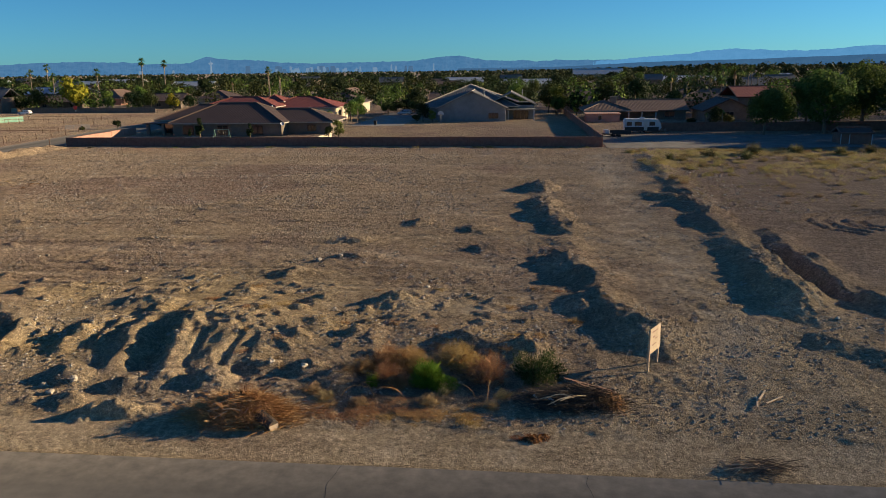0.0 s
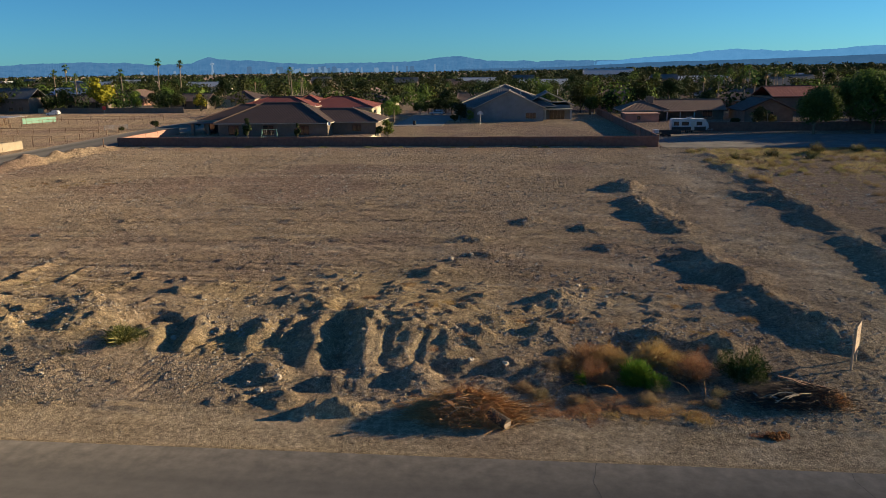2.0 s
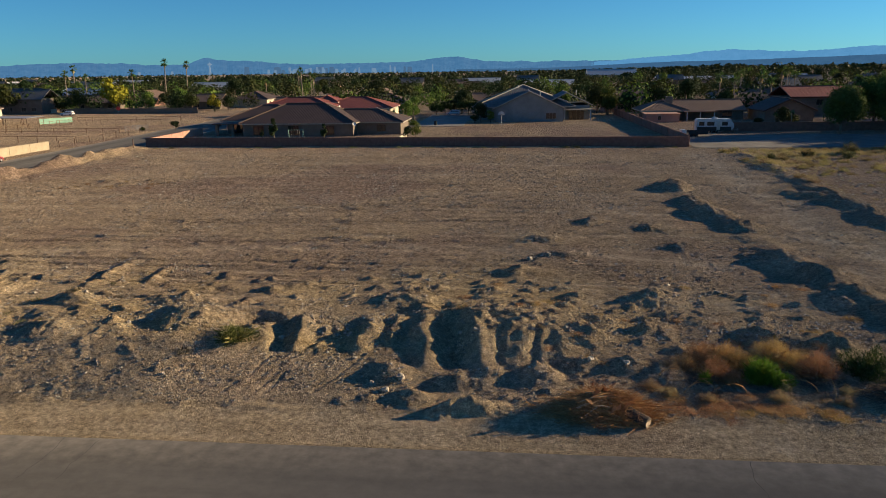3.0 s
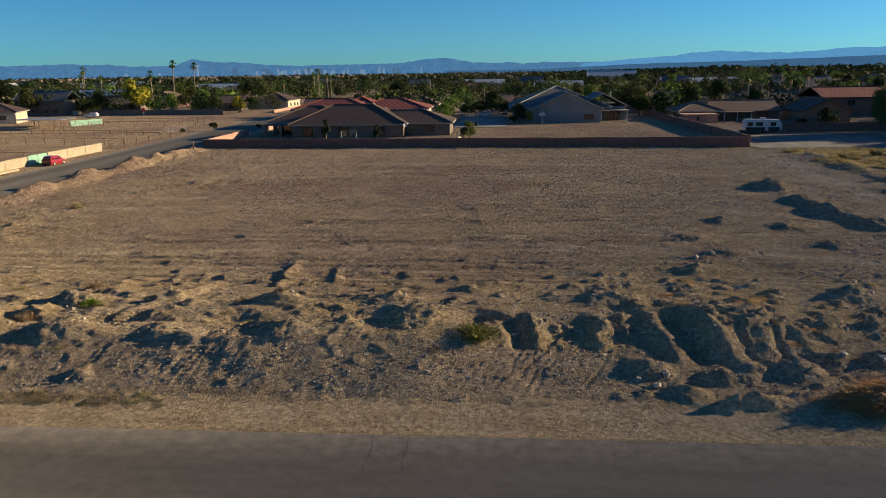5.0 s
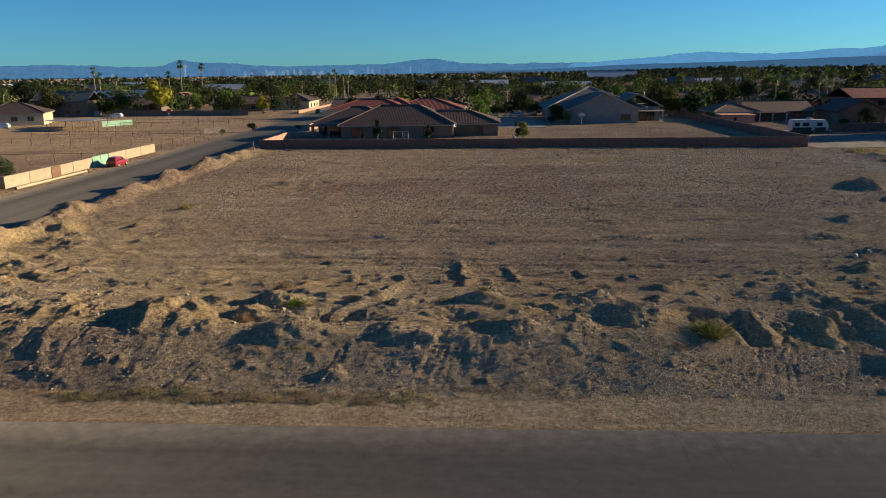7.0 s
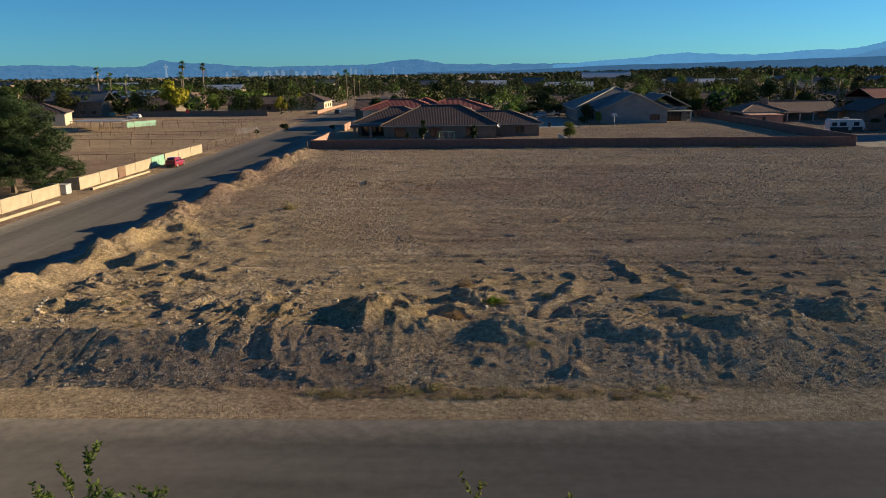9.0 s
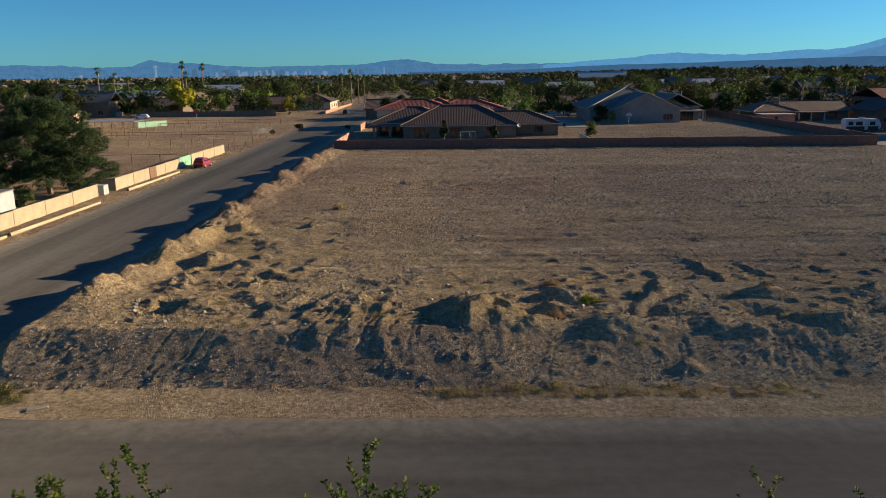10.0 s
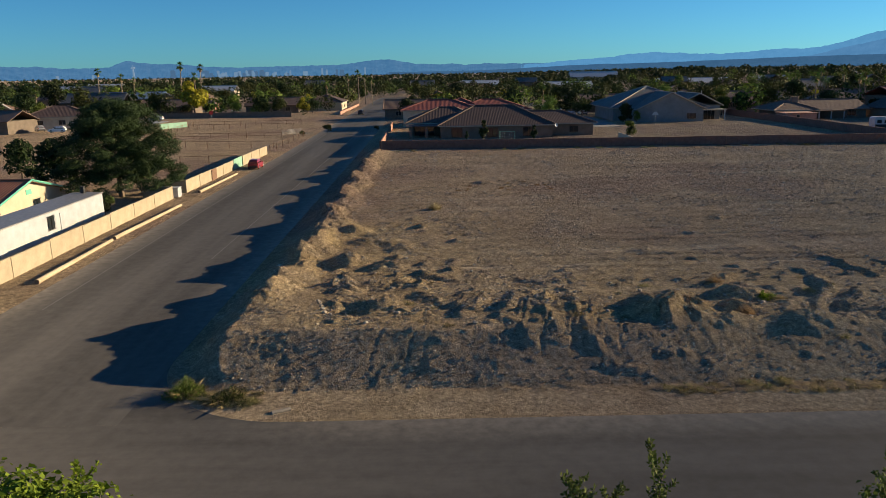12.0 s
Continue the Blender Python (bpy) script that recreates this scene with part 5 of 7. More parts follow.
def far_woods(name, seed, n, per, d0, d1, power, leaf, label, grain):
    """Trees too many to count: each a cluster of leaf clumps."""
    r = np.random.RandomState(seed)
    d = d0 + (d1 - d0) * r.rand(n) ** power
    a = np.radians(-47 + 94 * r.rand(n))
    cx, cy = -38 + d * np.sin(a), d * np.cos(a)
    keep = np.ones(n, bool)
    for x0, x1, y0, y1 in HOUSE_BOXES:
        keep &= ~((cx > x0 - 4) & (cx < x1 + 4) & (cy > y0 - 4) & (cy < y1 + 4))
    cx, cy = cx[keep], cy[keep]
    n = len(cx)
    hgt = 4.0 + 6.5 * r.rand(n) ** 1.4
    wid = hgt * (0.75 + 0.6 * r.rand(n))
    k = np.repeat(np.arange(n), per)
    off = r.normal(size=(n * per, 3))
    off /= np.linalg.norm(off, axis=1)[:, None]
    off *= (0.55 + 0.5 * r.rand(n * per))[:, None]
    gz = np.where(np.hypot(cx, cy) < 320, 1.5, land(cx, cy))
    c = np.stack([cx[k] + off[:, 0] * wid[k] / 2, cy[k] + off[:, 1] * wid[k] / 2, gz[k] + hgt[k] * (0.52 + 0.46 * off[:, 2])], 1)
    nrm = off + r.normal(scale=0.32, size=off.shape)
    nrm /= np.linalg.norm(nrm, axis=1)[:, None]
    t = np.cross(nrm, r.normal(size=off.shape))
    t /= np.linalg.norm(t, axis=1)[:, None]
    s = np.cross(nrm, t)
    q = grain * (0.7 + 0.8 * r.rand(n * per))[:, None] * (wid[k] / 8)[:, None]
    v = np.stack([c - t * q, c + s * q * 0.8 + nrm * q * 0.25, c + t * q, c - s * q * 0.8 + nrm * q * 0.25], 1).reshape(-1, 3)
    me = bpy.data.meshes.new(name)
    me.from_pydata(v.tolist(), [], np.arange(len(v)).reshape(-1, 4).tolist())
    me.materials.append(leaf)
    tagged(new(name, me), label, "trees", kind="stuff")


far_woods("suburb_woods", 8, 760, 190, 225, 760, 1.0, OLIVE, "olive-green garden trees between the houses", 0.36)
far_woods("light_suburb_woods", 58, 240, 190, 225, 700, 1.0, BRIGHT, "light green garden trees between the houses", 0.36)
far_woods("dark_suburb_woods", 18, 760, 190, 225, 760, 1.0, DEEP, "dark green garden trees between the houses", 0.36)
far_woods("far_woods", 28, 2800, 28, 700, 3900, 1.7, FAR_LEAF, "dark green tree-covered suburb reaching the horizon", 1.2)
far_woods("far_pale_woods", 38, 2000, 28, 700, 3900, 1.7, FAR_LEAF, "olive-green tree-covered suburb reaching the horizon", 1.2)

# plain houses among the trees
def plain_house(seed, wall, roof, w, d, hgt, label):
    h = thing("house", pose(0, 0, -60), label, "house", "houses among the trees")
    wall_block(h, -w / 2, w / 2, -d / 2, d / 2, hgt, wall)
    roof_on(h, "hip" if seed % 2 else "gable", -w / 2, w / 2, -d / 2, d / 2, hgt + 0.1, 2.6 + 0.3 * seed, roof, roof, 0.6, axis="x")
    for wx in (-w * 0.28, w * 0.05, w * 0.3):
        window(h, wx, -d / 2 - 0.02, 1.1, 1.8, 1.3, "s", 2)
    return h


PLAIN = [plain_house(0, STUCCO_TAN, TILE_TAN, 20, 12, 3.2, "tan stucco house with tan tile roof"),
         plain_house(1, STUCCO_CREAM, TILE_BROWN, 18, 14, 3.4, "cream house with brown hipped roof"),
         plain_house(2, STUCCO_TAN, TILE_GREY, 16, 11, 5.6, "two-storey tan house with grey roof"),
         plain_house(3, STUCCO_PINK, TILE_TAN, 22, 13, 3.2, "pinkish house with hipped tan roof"),
         plain_house(2, STUCCO_CREAM, WHITE, 30, 16, 4.0, "long pale building with flat white roof")]
rh = random.Random(9)
for k in range(90):
    y = 235 + 620 * rh.random()
    x = -38 + (y + 60) * rh.uniform(-0.78, 0.64)
    if any(a - 8 < x < b + 8 and c - 8 < y < d + 8 for a, b, c, d in HOUSE_BOXES):
        continue
    copy_thing(PLAIN[k % 5 if k % 15 != 4 else 4], pose(x, y, 1.5, 0, 0, rh.choice((0, 0, 90, -6, 180))))

def ground_at(x, y):
    return float(land(np.array([float(x)]), np.array([float(y)]))[0])


# ---- markings and cracks of the streets ----
LINE = surface("faded_road_paint", (0.13, 0.123, 0.112), (0.21, 0.20, 0.18), 0.8, 1.5, 20, 0.1)
TAR = surface("open_road_crack", (0.03, 0.028, 0.026), (0.06, 0.055, 0.05), 0.9, 3, 30, 0.2)


def ribbon(name, pts, width, mat, label, lift=0.012):
    verts, faces = [], []
    for k, (x, y) in enumerate(pts):
        a, b = pts[max(0, k - 1)], pts[min(len(pts) - 1, k + 1)]
        d = Vector((b[0] - a[0], b[1] - a[1], 0)).normalized()
        w = Vector((-d.y, d.x, 0)) * width * 0.5
        z = (float(side_level(y)) if y > ROAD_N else 0.0) + lift
        verts += [(x - w.x, y - w.y, z), (x + w.x, y + w.y, z)]
        if k:
            i = 2 * k
            faces.append((i - 2, i, i + 1, i - 1))
    return tagged(raw_mesh(name, verts, faces, mat), label, "road marking", kind="structure")


ribbon("edge_line_east", [(-98.1, y) for y in np.arange(58, 200, 6)], 0.08, LINE, "thin faded white edge line on asphalt")
ribbon("edge_line_west", [(-106.1, y) for y in np.arange(44, 200, 6)], 0.08, LINE, "thin faded white edge line on asphalt")
rc = random.Random(4)
for cx in (-6.8, 3.0, -34.4, -36.1):
    x, pts = cx, []
    for y in np.arange(ROAD_N - 0.05, 22.6, -0.3):
        x += rc.uniform(-0.09, 0.09)
        pts.append((x, float(y)))
    ribbon("road_crack", pts, 0.017, TAR, "thin dark crack across the worn asphalt", 0.011)

# ---- stones ----
def stone_field(name, n, seed, region, small, large, label, low=False):
    """Loose stones, each an uneven eight-sided lump, or half of one set in the soil."""
    r = np.random.RandomState(seed)
    x, y = region(r, n)
    keep = (y > 26.3) & (x > -90.5 + 2.0 * r.rand(len(x))) & (fbm(x, y, 2.6, 4, seed + 300, 0.6) + 0.9 * r.rand(len(x)) > 0.42)
    x, y = x[keep], y[keep]
    n = len(x)
    s = small + (large - small) * r.rand(n) ** 4.5
    z = land(x, y)
    base = np.array([[1, 0, 0], [0, 1, 0], [-1, 0, 0], [0, -1, 0], [0, 0, 0.6], [0, 0, -0.6]])
    v = base[None] * (0.65 + 0.6 * r.rand(n, 6, 1)) * s[:, None, None]
    a = r.rand(n) * 6.28
    ca, sa = np.cos(a)[:, None], np.sin(a)[:, None]
    v = np.stack([v[..., 0] * ca - v[..., 1] * sa + x[:, None], v[..., 0] * sa + v[..., 1] * ca + y[:, None], v[..., 2] + z[:, None] + 0.12 * s[:, None]], -1)
    f = np.array([[0, 1, 4], [1, 2, 4], [2, 3, 4], [3, 0, 4], [1, 0, 5], [2, 1, 5], [3, 2, 5], [0, 3, 5]])
    if low:
        v, f = v[:, :5] - np.array([0, 0, 0.02]), f[:4]
    faces = (f[None] + v.shape[1] * np.arange(n)[:, None, None]).reshape(-1, 3)
    me = bpy.data.meshes.new(name)
    me.from_pydata(v.reshape(-1, 3).tolist(), [], faces.tolist())
    me.materials.append(STONES)
    tagged(new(name, me), label, "stones", kind="stuff")


def stones_material():
    m, n, l, p = nodes_of("loose_stone")
    geo = n.new("ShaderNodeNewGeometry")
    r = ramp(n, [(0.0, (0.16, 0.13, 0.105)), (0.45, (0.34, 0.285, 0.22)), (0.9, (0.44, 0.375, 0.29)), (1.0, (0.60, 0.54, 0.45))])
    l.new(geo.outputs["Random Per Island"], r.inputs[0])
    l.new(r.outputs[0], p.inputs["Base Color"])
    p.inputs["Roughness"].default_value = 0.95
    p.inputs["Diffuse Roughness"].default_value = 1.0
    return m


STONES = stones_material()


def bank_region(r, n):
    return r.uniform(-90, 16, n), 29.4 + 11.5 * r.rand(n) ** 0.9


def pad_region(r, n):
    x, y = r.uniform(-88, 22, n), 37 + 48 * r.rand(n) ** 1.25
    k = fbm(x, y, 5.0, 3, 55) + 0.25 * r.rand(n) > 0.05
    return x[k], y[k]


def verge_region(r, n):
    return r.uniform(-88, 22, n), r.uniform(26.3, 30, n)


def far_region(r, n):
    x, y = r.uniform(-86, 30, n), r.uniform(75, 136, n)
    k = fbm(x, y, 8.0, 3, 57) + 0.3 * r.rand(n) > 0.12
    return x[k], y[k]


stone_field("bank_stones", 60000, 1, bank_region, 0.016, 0.11, "loose grey and tan stones on the bank")
stone_field("pad_stones", 90000, 2, pad_region, 0.045, 0.17, "loose stones scattered over the dirt lot", True)
stone_field("verge_gravel", 11000, 3, verge_region, 0.012, 0.05, "fine gravel on the road verge")
stone_field("far_stones", 50000, 4, far_region, 0.07, 0.24, "pale stones scattered over the far lot", True)


def rock(seed):
    r = random.Random(seed)
    bm = bmesh.new()
    bmesh.ops.create_icosphere(bm, subdivisions=2, radius=0.5)
    for v in bm.verts:
        d = v.co.normalized()
        v.co *= 0.8 + 0.45 * noise.noise(d * 1.6 + Vector((seed * 3.1, 0, 0))) + 0.12 * noise.noise(d * 5 + Vector((seed, 4, 0)))
        v.co.z *= 0.7
    ob = part("rock", bm, STONE)
    ob.location = (0, 0, -60)
    return tagged(ob, "pale angular caliche rock lying on dirt", "rock", "loose rocks")


ROCKS = [rock(k) for k in range(4)]
rr_ = random.Random(31)
rock_spots = [(-22.6, 31.2, 0.55), (-22.0, 32.2, 0.6), (-23.4, 31.9, 0.4), (-12.4, 34.2, 0.5), (-10.6, 33.9, 0.45), (-15.1, 53.7, 0.65), (-13.6, 54.6, 0.55), (-11.5, 53.6, 0.4), (-34.1, 31.5, 0.28), (-29.6, 36.8, 0.5),
              (-85.4, 38.9, 0.42), (-85.2, 38.2, 0.36), (-85.0, 37.6, 0.4), (-84.8, 37.0, 0.45), (-85.6, 39.6, 0.3), (-84.4, 36.6, 0.4), (-33.1, 71.8, 0.35), (-36.5, 41.6, 0.35), (-90.6, 51.5, 0.8)]
for k in range(90):
    rock_spots.append((rr_.uniform(-86, 2), 34 + 22 * rr_.random() ** 1.6, rr_.uniform(0.16, 0.42)))
zs = land(np.array([p[0] for p in rock_spots]), np.array([p[1] for p in rock_spots]))
for k, ((x, y, s), z) in enumerate(zip(rock_spots, zs)):
    c = copy_thing(ROCKS[k % 4], pose(x, y, float(z) + 0.12 * s, 0, 0, k * 77))
    c.scale = (s, s * 0.85, s * 0.9)

# ---- brush, bushes and weeds ----
def blades(seed, n, spread, height, width, curl=0.5, upright=0.5, base=0.25):
    """Thin bent blades or twigs that fan out of a root."""
    r = np.random.RandomState(seed)
    a = r.rand(n) * 2 * math.pi
    o = np.stack([np.cos(a), np.sin(a), np.zeros(n)], 1)
    b = o * (spread * base * np.sqrt(r.rand(n)))[:, None]
    lean = (1 - upright) * r.rand(n)[:, None] + 0.08
    h = height * (0.45 + 0.6 * r.rand(n))[:, None]
    up = np.array([0, 0, 1.0])
    jit = r.normal(scale=0.18 * spread, size=(n, 3)) * [1, 1, 0.3]
    m = b + up * h * 0.6 + o * spread * lean * 0.6 + jit * 0.4
    t = b + up * h * (1 - 0.25 * curl) + o * spread * lean * (1 + curl * 0.5) + jit
    w = np.cross(o, up) * width
    w = w + r.normal(scale=width * 0.4, size=(n, 3))
    v = np.stack([b - w, b + w, m + w * 0.8, t, m - w * 0.8], 1).reshape(-1, 3)
    return v.tolist(), np.arange(5 * n).reshape(-1, 5).tolist()


def tangle(seed, n, rx, hgt, ln, width, up=0.35):
    """A dome of short bent twigs that point every way, thickest at its skin."""
    r = np.random.RandomState(seed)
    d = r.normal(size=(n, 3))
    d[:, 2] = np.abs(d[:, 2])
    d /= np.linalg.norm(d, axis=1)[:, None]
    lump = 1 + 0.25 * np.sin(3 * np.arctan2(d[:, 1], d[:, 0]) + seed) + 0.15 * np.sin(7 * d[:, 0] + seed)
    p = d * (lump * r.rand(n) ** 0.45)[:, None] * [rx, rx, hgt]
    q = d * 0.7 + r.normal(scale=0.7, size=(n, 3)) + [0, 0, up]
    q /= np.linalg.norm(q, axis=1)[:, None]
    l = ln * (0.5 + r.rand(n))[:, None]
    w = np.cross(q, r.normal(size=(n, 3)))
    w *= width / np.linalg.norm(w, axis=1)[:, None]
    bend = r.normal(scale=0.18, size=(n, 3)) * l
    v = np.stack([p - w, p + w, p + q * l * 0.55 + bend + w * 0.7, p + q * l, p + q * l * 0.55 + bend - w * 0.7], 1)
    v[..., 2] = np.maximum(v[..., 2], 0.0)
    return v.reshape(-1, 3).tolist(), np.arange(5 * n).reshape(-1, 5).tolist()


def bush(name, seed, label, category, group, layers, m=None):
    """A bush out of layers of (part name, kind, arguments, material)."""
    e = thing(name, m or pose(0, 0, -60), label, category, group)
    for nm, v, f, mat in layers:
        raw_mesh(nm, v, f, mat, e)
    return e


def place_bush(x, y, *args, scale=1.0, turn=0.0):
    e = bush(*args)
    e.matrix_world = pose(x, y, ground_at(x, y) - 0.03, 0, 0, turn)
    e.scale = (scale, scale, scale)
    return e


DRYP = bush("dry_bush", 1, "rounded dry orange-brown tumbleweed bush on dirt", "bush", "dry bushes", [("twig_mass", *tangle(1, 3400, 0.95, 0.95, 0.30, 0.0045), DRY), ("stem_mass", *blades(1, 160, 0.9, 0.8, 0.006, 0.6, 0.2, 0.2), DRY)])
STRAWP = bush("dry_bush", 2, "pale straw-coloured dry bush on dirt", "bush", "dry bushes", [("twig_mass", *tangle(2, 2200, 0.8, 0.7, 0.28, 0.0045), STRAW), ("stem_mass", *blades(2, 120, 0.8, 0.6, 0.006, 0.6, 0.2, 0.2), DRY)])
TUFT = bush("grass_tuft", 3, "low tuft of dry brown grass", "grass", "dry grass tufts", [("foliage", *tangle(3, 300, 0.6, 0.16, 0.22, 0.005, 0.5), DRY)])
TUFT2 = bush("grass_tuft", 4, "low tuft of straw and green weeds", "grass", "dry grass tufts", [("foliage", *tangle(4, 380, 0.6, 0.15, 0.2, 0.006, 0.5), SAGE)])
SCRUBA = bush("desert_shrub", 5, "low dusty yellow-green desert shrub", "shrub", "desert scrub", [("foliage", *tangle(5, 460, 0.8, 0.5, 0.22, 0.014), SCRUB_MIX)])
SCRUBB = bush("desert_shrub", 6, "dry brown desert shrub", "shrub", "desert scrub", [("twig_mass", *tangle(6, 320, 0.75, 0.45, 0.24, 0.012), FIELD_DRY)])
TALLSC = bush("desert_shrub", 7, "tall olive-green creosote bush", "shrub", "desert scrub", [("twig_mass", *blades(7, 260, 1.2, 1.7, 0.012, 0.3, 0.45, 0.3), SAGE), ("leaf_mass", *tangle(47, 1300, 1.2, 1.6, 0.14, 0.022), OLIVE)])


def put(proto, spots):
    z = land(np.array([s[0] for s in spots], float), np.array([s[1] for s in spots], float))
    for k, ((x, y, s), zz) in enumerate(zip(spots, z)):
        c = copy_thing(proto, pose(x, y, float(zz) - 0.04, 0, 0, 61 * k + 10 * x))
        c.scale = (s, s, s * (0.85 + 0.3 * ((k * 37) % 10) / 10))


put(DRYP, [(-7.6, 34.5, 0.75), (-6.5, 35.3, 0.9), (-5.4, 35.1, 1.0), (-6.3, 33.7, 0.85), (-4.7, 34.9, 0.75), (-2.9, 35.5, 1.0), (-2.0, 34.8, 0.85), (-1.3, 33.9, 1.0), (-5.6, 33.0, 0.6)])
put(STRAWP, [(-8.3, 34.0, 0.7), (-3.3, 32.6, 0.55), (-3.9, 31.4, 0.6), (-9.7, 32.2, 0.6), (-8.9, 31.6, 0.5), (-1.0, 31.2, 0.5), (-0.5, 32.2, 0.5), (-58.8, 36.6, 0.7), (-78.0, 75.0, 0.9), (-58.2, 43.4, 0.7), (-7.2, 31.2, 0.5)])
rg = random.Random(17)
put(TUFT, [(rg.uniform(-9.6, -1.8), rg.uniform(29.2, 31.8), rg.uniform(0.4, 0.9)) for k in range(18)] + [(rg.uniform(-76, -62), rg.uniform(87, 94), rg.uniform(0.35, 0.8)) for k in range(22)]
    + [(rg.uniform(-20, 6), rg.uniform(31, 48), rg.uniform(0.4, 0.9)) for k in range(40)])
put(TUFT2, [(rg.uniform(-66, -46), rg.uniform(28.2, 29.4), rg.uniform(0.35, 0.85)) for k in range(70)] + [(rg.uniform(-80, -30), rg.uniform(33, 46), rg.uniform(0.4, 0.9)) for k in range(26)]
    + [(rg.uniform(-90.5, -86.6), rg.uniform(27.8, 29.2), rg.uniform(0.4, 0.9)) for k in range(20)] + [(rg.uniform(-88, 14), rg.uniform(134.4, 136.2), rg.uniform(0.6, 1.5)) for k in range(34)])
put(SCRUBA, [(rg.uniform(19, 66), 94 + 37 * rg.random() ** 0.7, rg.uniform(0.45, 1.15)) for k in range(175)])
put(SCRUBB, [(rg.uniform(19, 66), rg.uniform(78, 131), rg.uniform(0.4, 1.0)) for k in range(112)])
put(TALLSC, [(30.6, 121.0, 1.0), (38.4, 124.0, 1.2), (36.0, 119.0, 0.9), (46.0, 126.5, 1.1), (52.0, 124.0, 0.9), (24.0, 118.0, 0.7), (58.0, 127.0, 1.1), (-100.9 + 70, 300.0, 1.0)])
place_bush(-4.2, 33.3, "green_bush", 8, "bright green leafy bush among dry brush", "bush", "", [("stem_mass", *blades(8, 420, 0.9, 1.25, 0.007, 0.4, 0.4, 0.3), GREEN), ("leaf_mass", *tangle(48, 5200, 0.8, 1.05, 0.17, 0.010, 0.9), GREEN)])
place_bush(-3.3, 32.9, "green_bush", 18, "bright green leafy bush among dry brush", "bush", "", [("stem_mass", *blades(18, 200, 0.6, 0.7, 0.007, 0.4, 0.4, 0.3), GREEN), ("leaf_mass", *tangle(58, 2200, 0.5, 0.6, 0.15, 0.010, 0.9), GREEN)])
place_bush(-6.9, 33.0, "green_bush", 9, "small green bush in dry brush", "bush", "", [("leaf_mass", *tangle(49, 900, 0.32, 0.5, 0.14, 0.010, 0.6), GREEN)])
# the straw-coloured leaf layer puts pale highlights on the dark bush
place_bush(1.3, 34.2, "green_bush", 10, "dark olive-green leafy bush beside a debris pile", "bush", "", [("stem_mass", *blades(10, 160, 1.1, 1.0, 0.008, 0.4, 0.3, 0.3), OLIVE), ("leaf_mass", *tangle(50, 4600, 1.3, 1.15, 0.17, 0.014, 0.7), OLIVE), ("dry_leaf_mass", *tangle(150, 900, 1.3, 1.15, 0.13, 0.010, 0.7), STRAW)])
place_bush(-31.7, 35.2, "green_bush", 11, "yellow-green weedy bush in a dug hollow", "bush", "", [("stem_mass", *blades(11, 260, 1.1, 0.8, 0.008, 0.5, 0.2, 0.4), SCRUB_MIX), ("leaf_mass", *tangle(51, 2800, 1.05, 0.7, 0.14, 0.011, 0.4), SPROUT)])
place_bush(-56.4, 39.4, "green_bush", 12, "small bright green weed in dry grass", "bush", "", [("stem_mass", *blades(12, 200, 1.0, 0.35, 0.006, 0.6, 0.1, 0.5), STRAW), ("leaf_mass", *tangle(52, 1400, 0.6, 0.35, 0.13, 0.010, 0.5), GREEN)])
place_bush(-91.0, 29.3, "green_bush", 13, "green and straw roadside weeds at the corner", "bush", "", [("stem_mass", *blades(13, 260, 1.1, 0.7, 0.007, 0.5, 0.3, 0.6), STRAW), ("leaf_mass", *tangle(53, 3000, 1.0, 0.65, 0.16, 0.011, 0.6), BRIGHT)])
place_bush(-88.6, 28.6, "green_bush", 14, "green and straw roadside weeds at the corner", "bush", "", [("stem_mass", *blades(14, 220, 1.2, 0.45, 0.007, 0.6, 0.2, 0.6), STRAW), ("leaf_mass", *tangle(54, 1800, 1.1, 0.4, 0.14, 0.010, 0.5), OLIVE)])
place_bush(0.9, 28.6, "leaf_litter", 15, "small heap of red-brown dead leaves", "leaves", "", [("leaf_mass", *blob_crown(55, [(0, 0, 0.06, 0.32), (0.4, 0.2, 0.05, 0.25)], 520, 0.05, 0.4), DEAD_RED)])


def grass_cover(name, seed, n, x0, x1, y0, y1, mat, label, hgt=0.3):
    """Thin dry grass too fine to count: small fans of blades."""
    r = np.random.RandomState(seed)
    x, y = r.uniform(x0, x1, n), r.uniform(y0, y1, n)
    k = (fbm(x, y, 7.0, 3, seed) + 0.35 * r.rand(n) > 0.12) & (r.rand(n) < step(y0, y0 + 26, y + 8 * fbm(x, y, 9.0, 3, seed + 5)))
    x, y = x[k], y[k]
    n = len(x)
    z = land(x, y)
    per = 9
    j = np.repeat(np.arange(n), per)
    c = np.stack([x[j], y[j], z[j] - 0.02], 1) + r.normal(scale=[0.22, 0.22, 0.0], size=(n * per, 3))
    t = c + np.stack([r.normal(scale=0.16, size=n * per), r.normal(scale=0.16, size=n * per), hgt * (0.5 + r.rand(n * per))], 1)
    w = r.normal(scale=1, size=(n * per, 3)) * [1, 1, 0]
    w *= 0.03 / np.linalg.norm(w, axis=1)[:, None]
    v = np.stack([c - w, c + w, t], 1).reshape(-1, 3)
    me = bpy.data.meshes.new(name)
    me.from_pydata(v.tolist(), [], np.arange(len(v)).reshape(-1, 3).tolist())
    me.materials.append(mat)
    tagged(new(name, me), label, "grass", kind="stuff")


grass_cover("dry_field_grass", 66, 9000, 19, 72, 92, 132, FIELD_DRY, "thin straw-coloured dry grass on the open field")
grass_cover("dry_field_weeds", 67, 1300, 20, 72, 66, 131, FIELD_DRY, "thin brown dry weeds on the open field", 0.2)


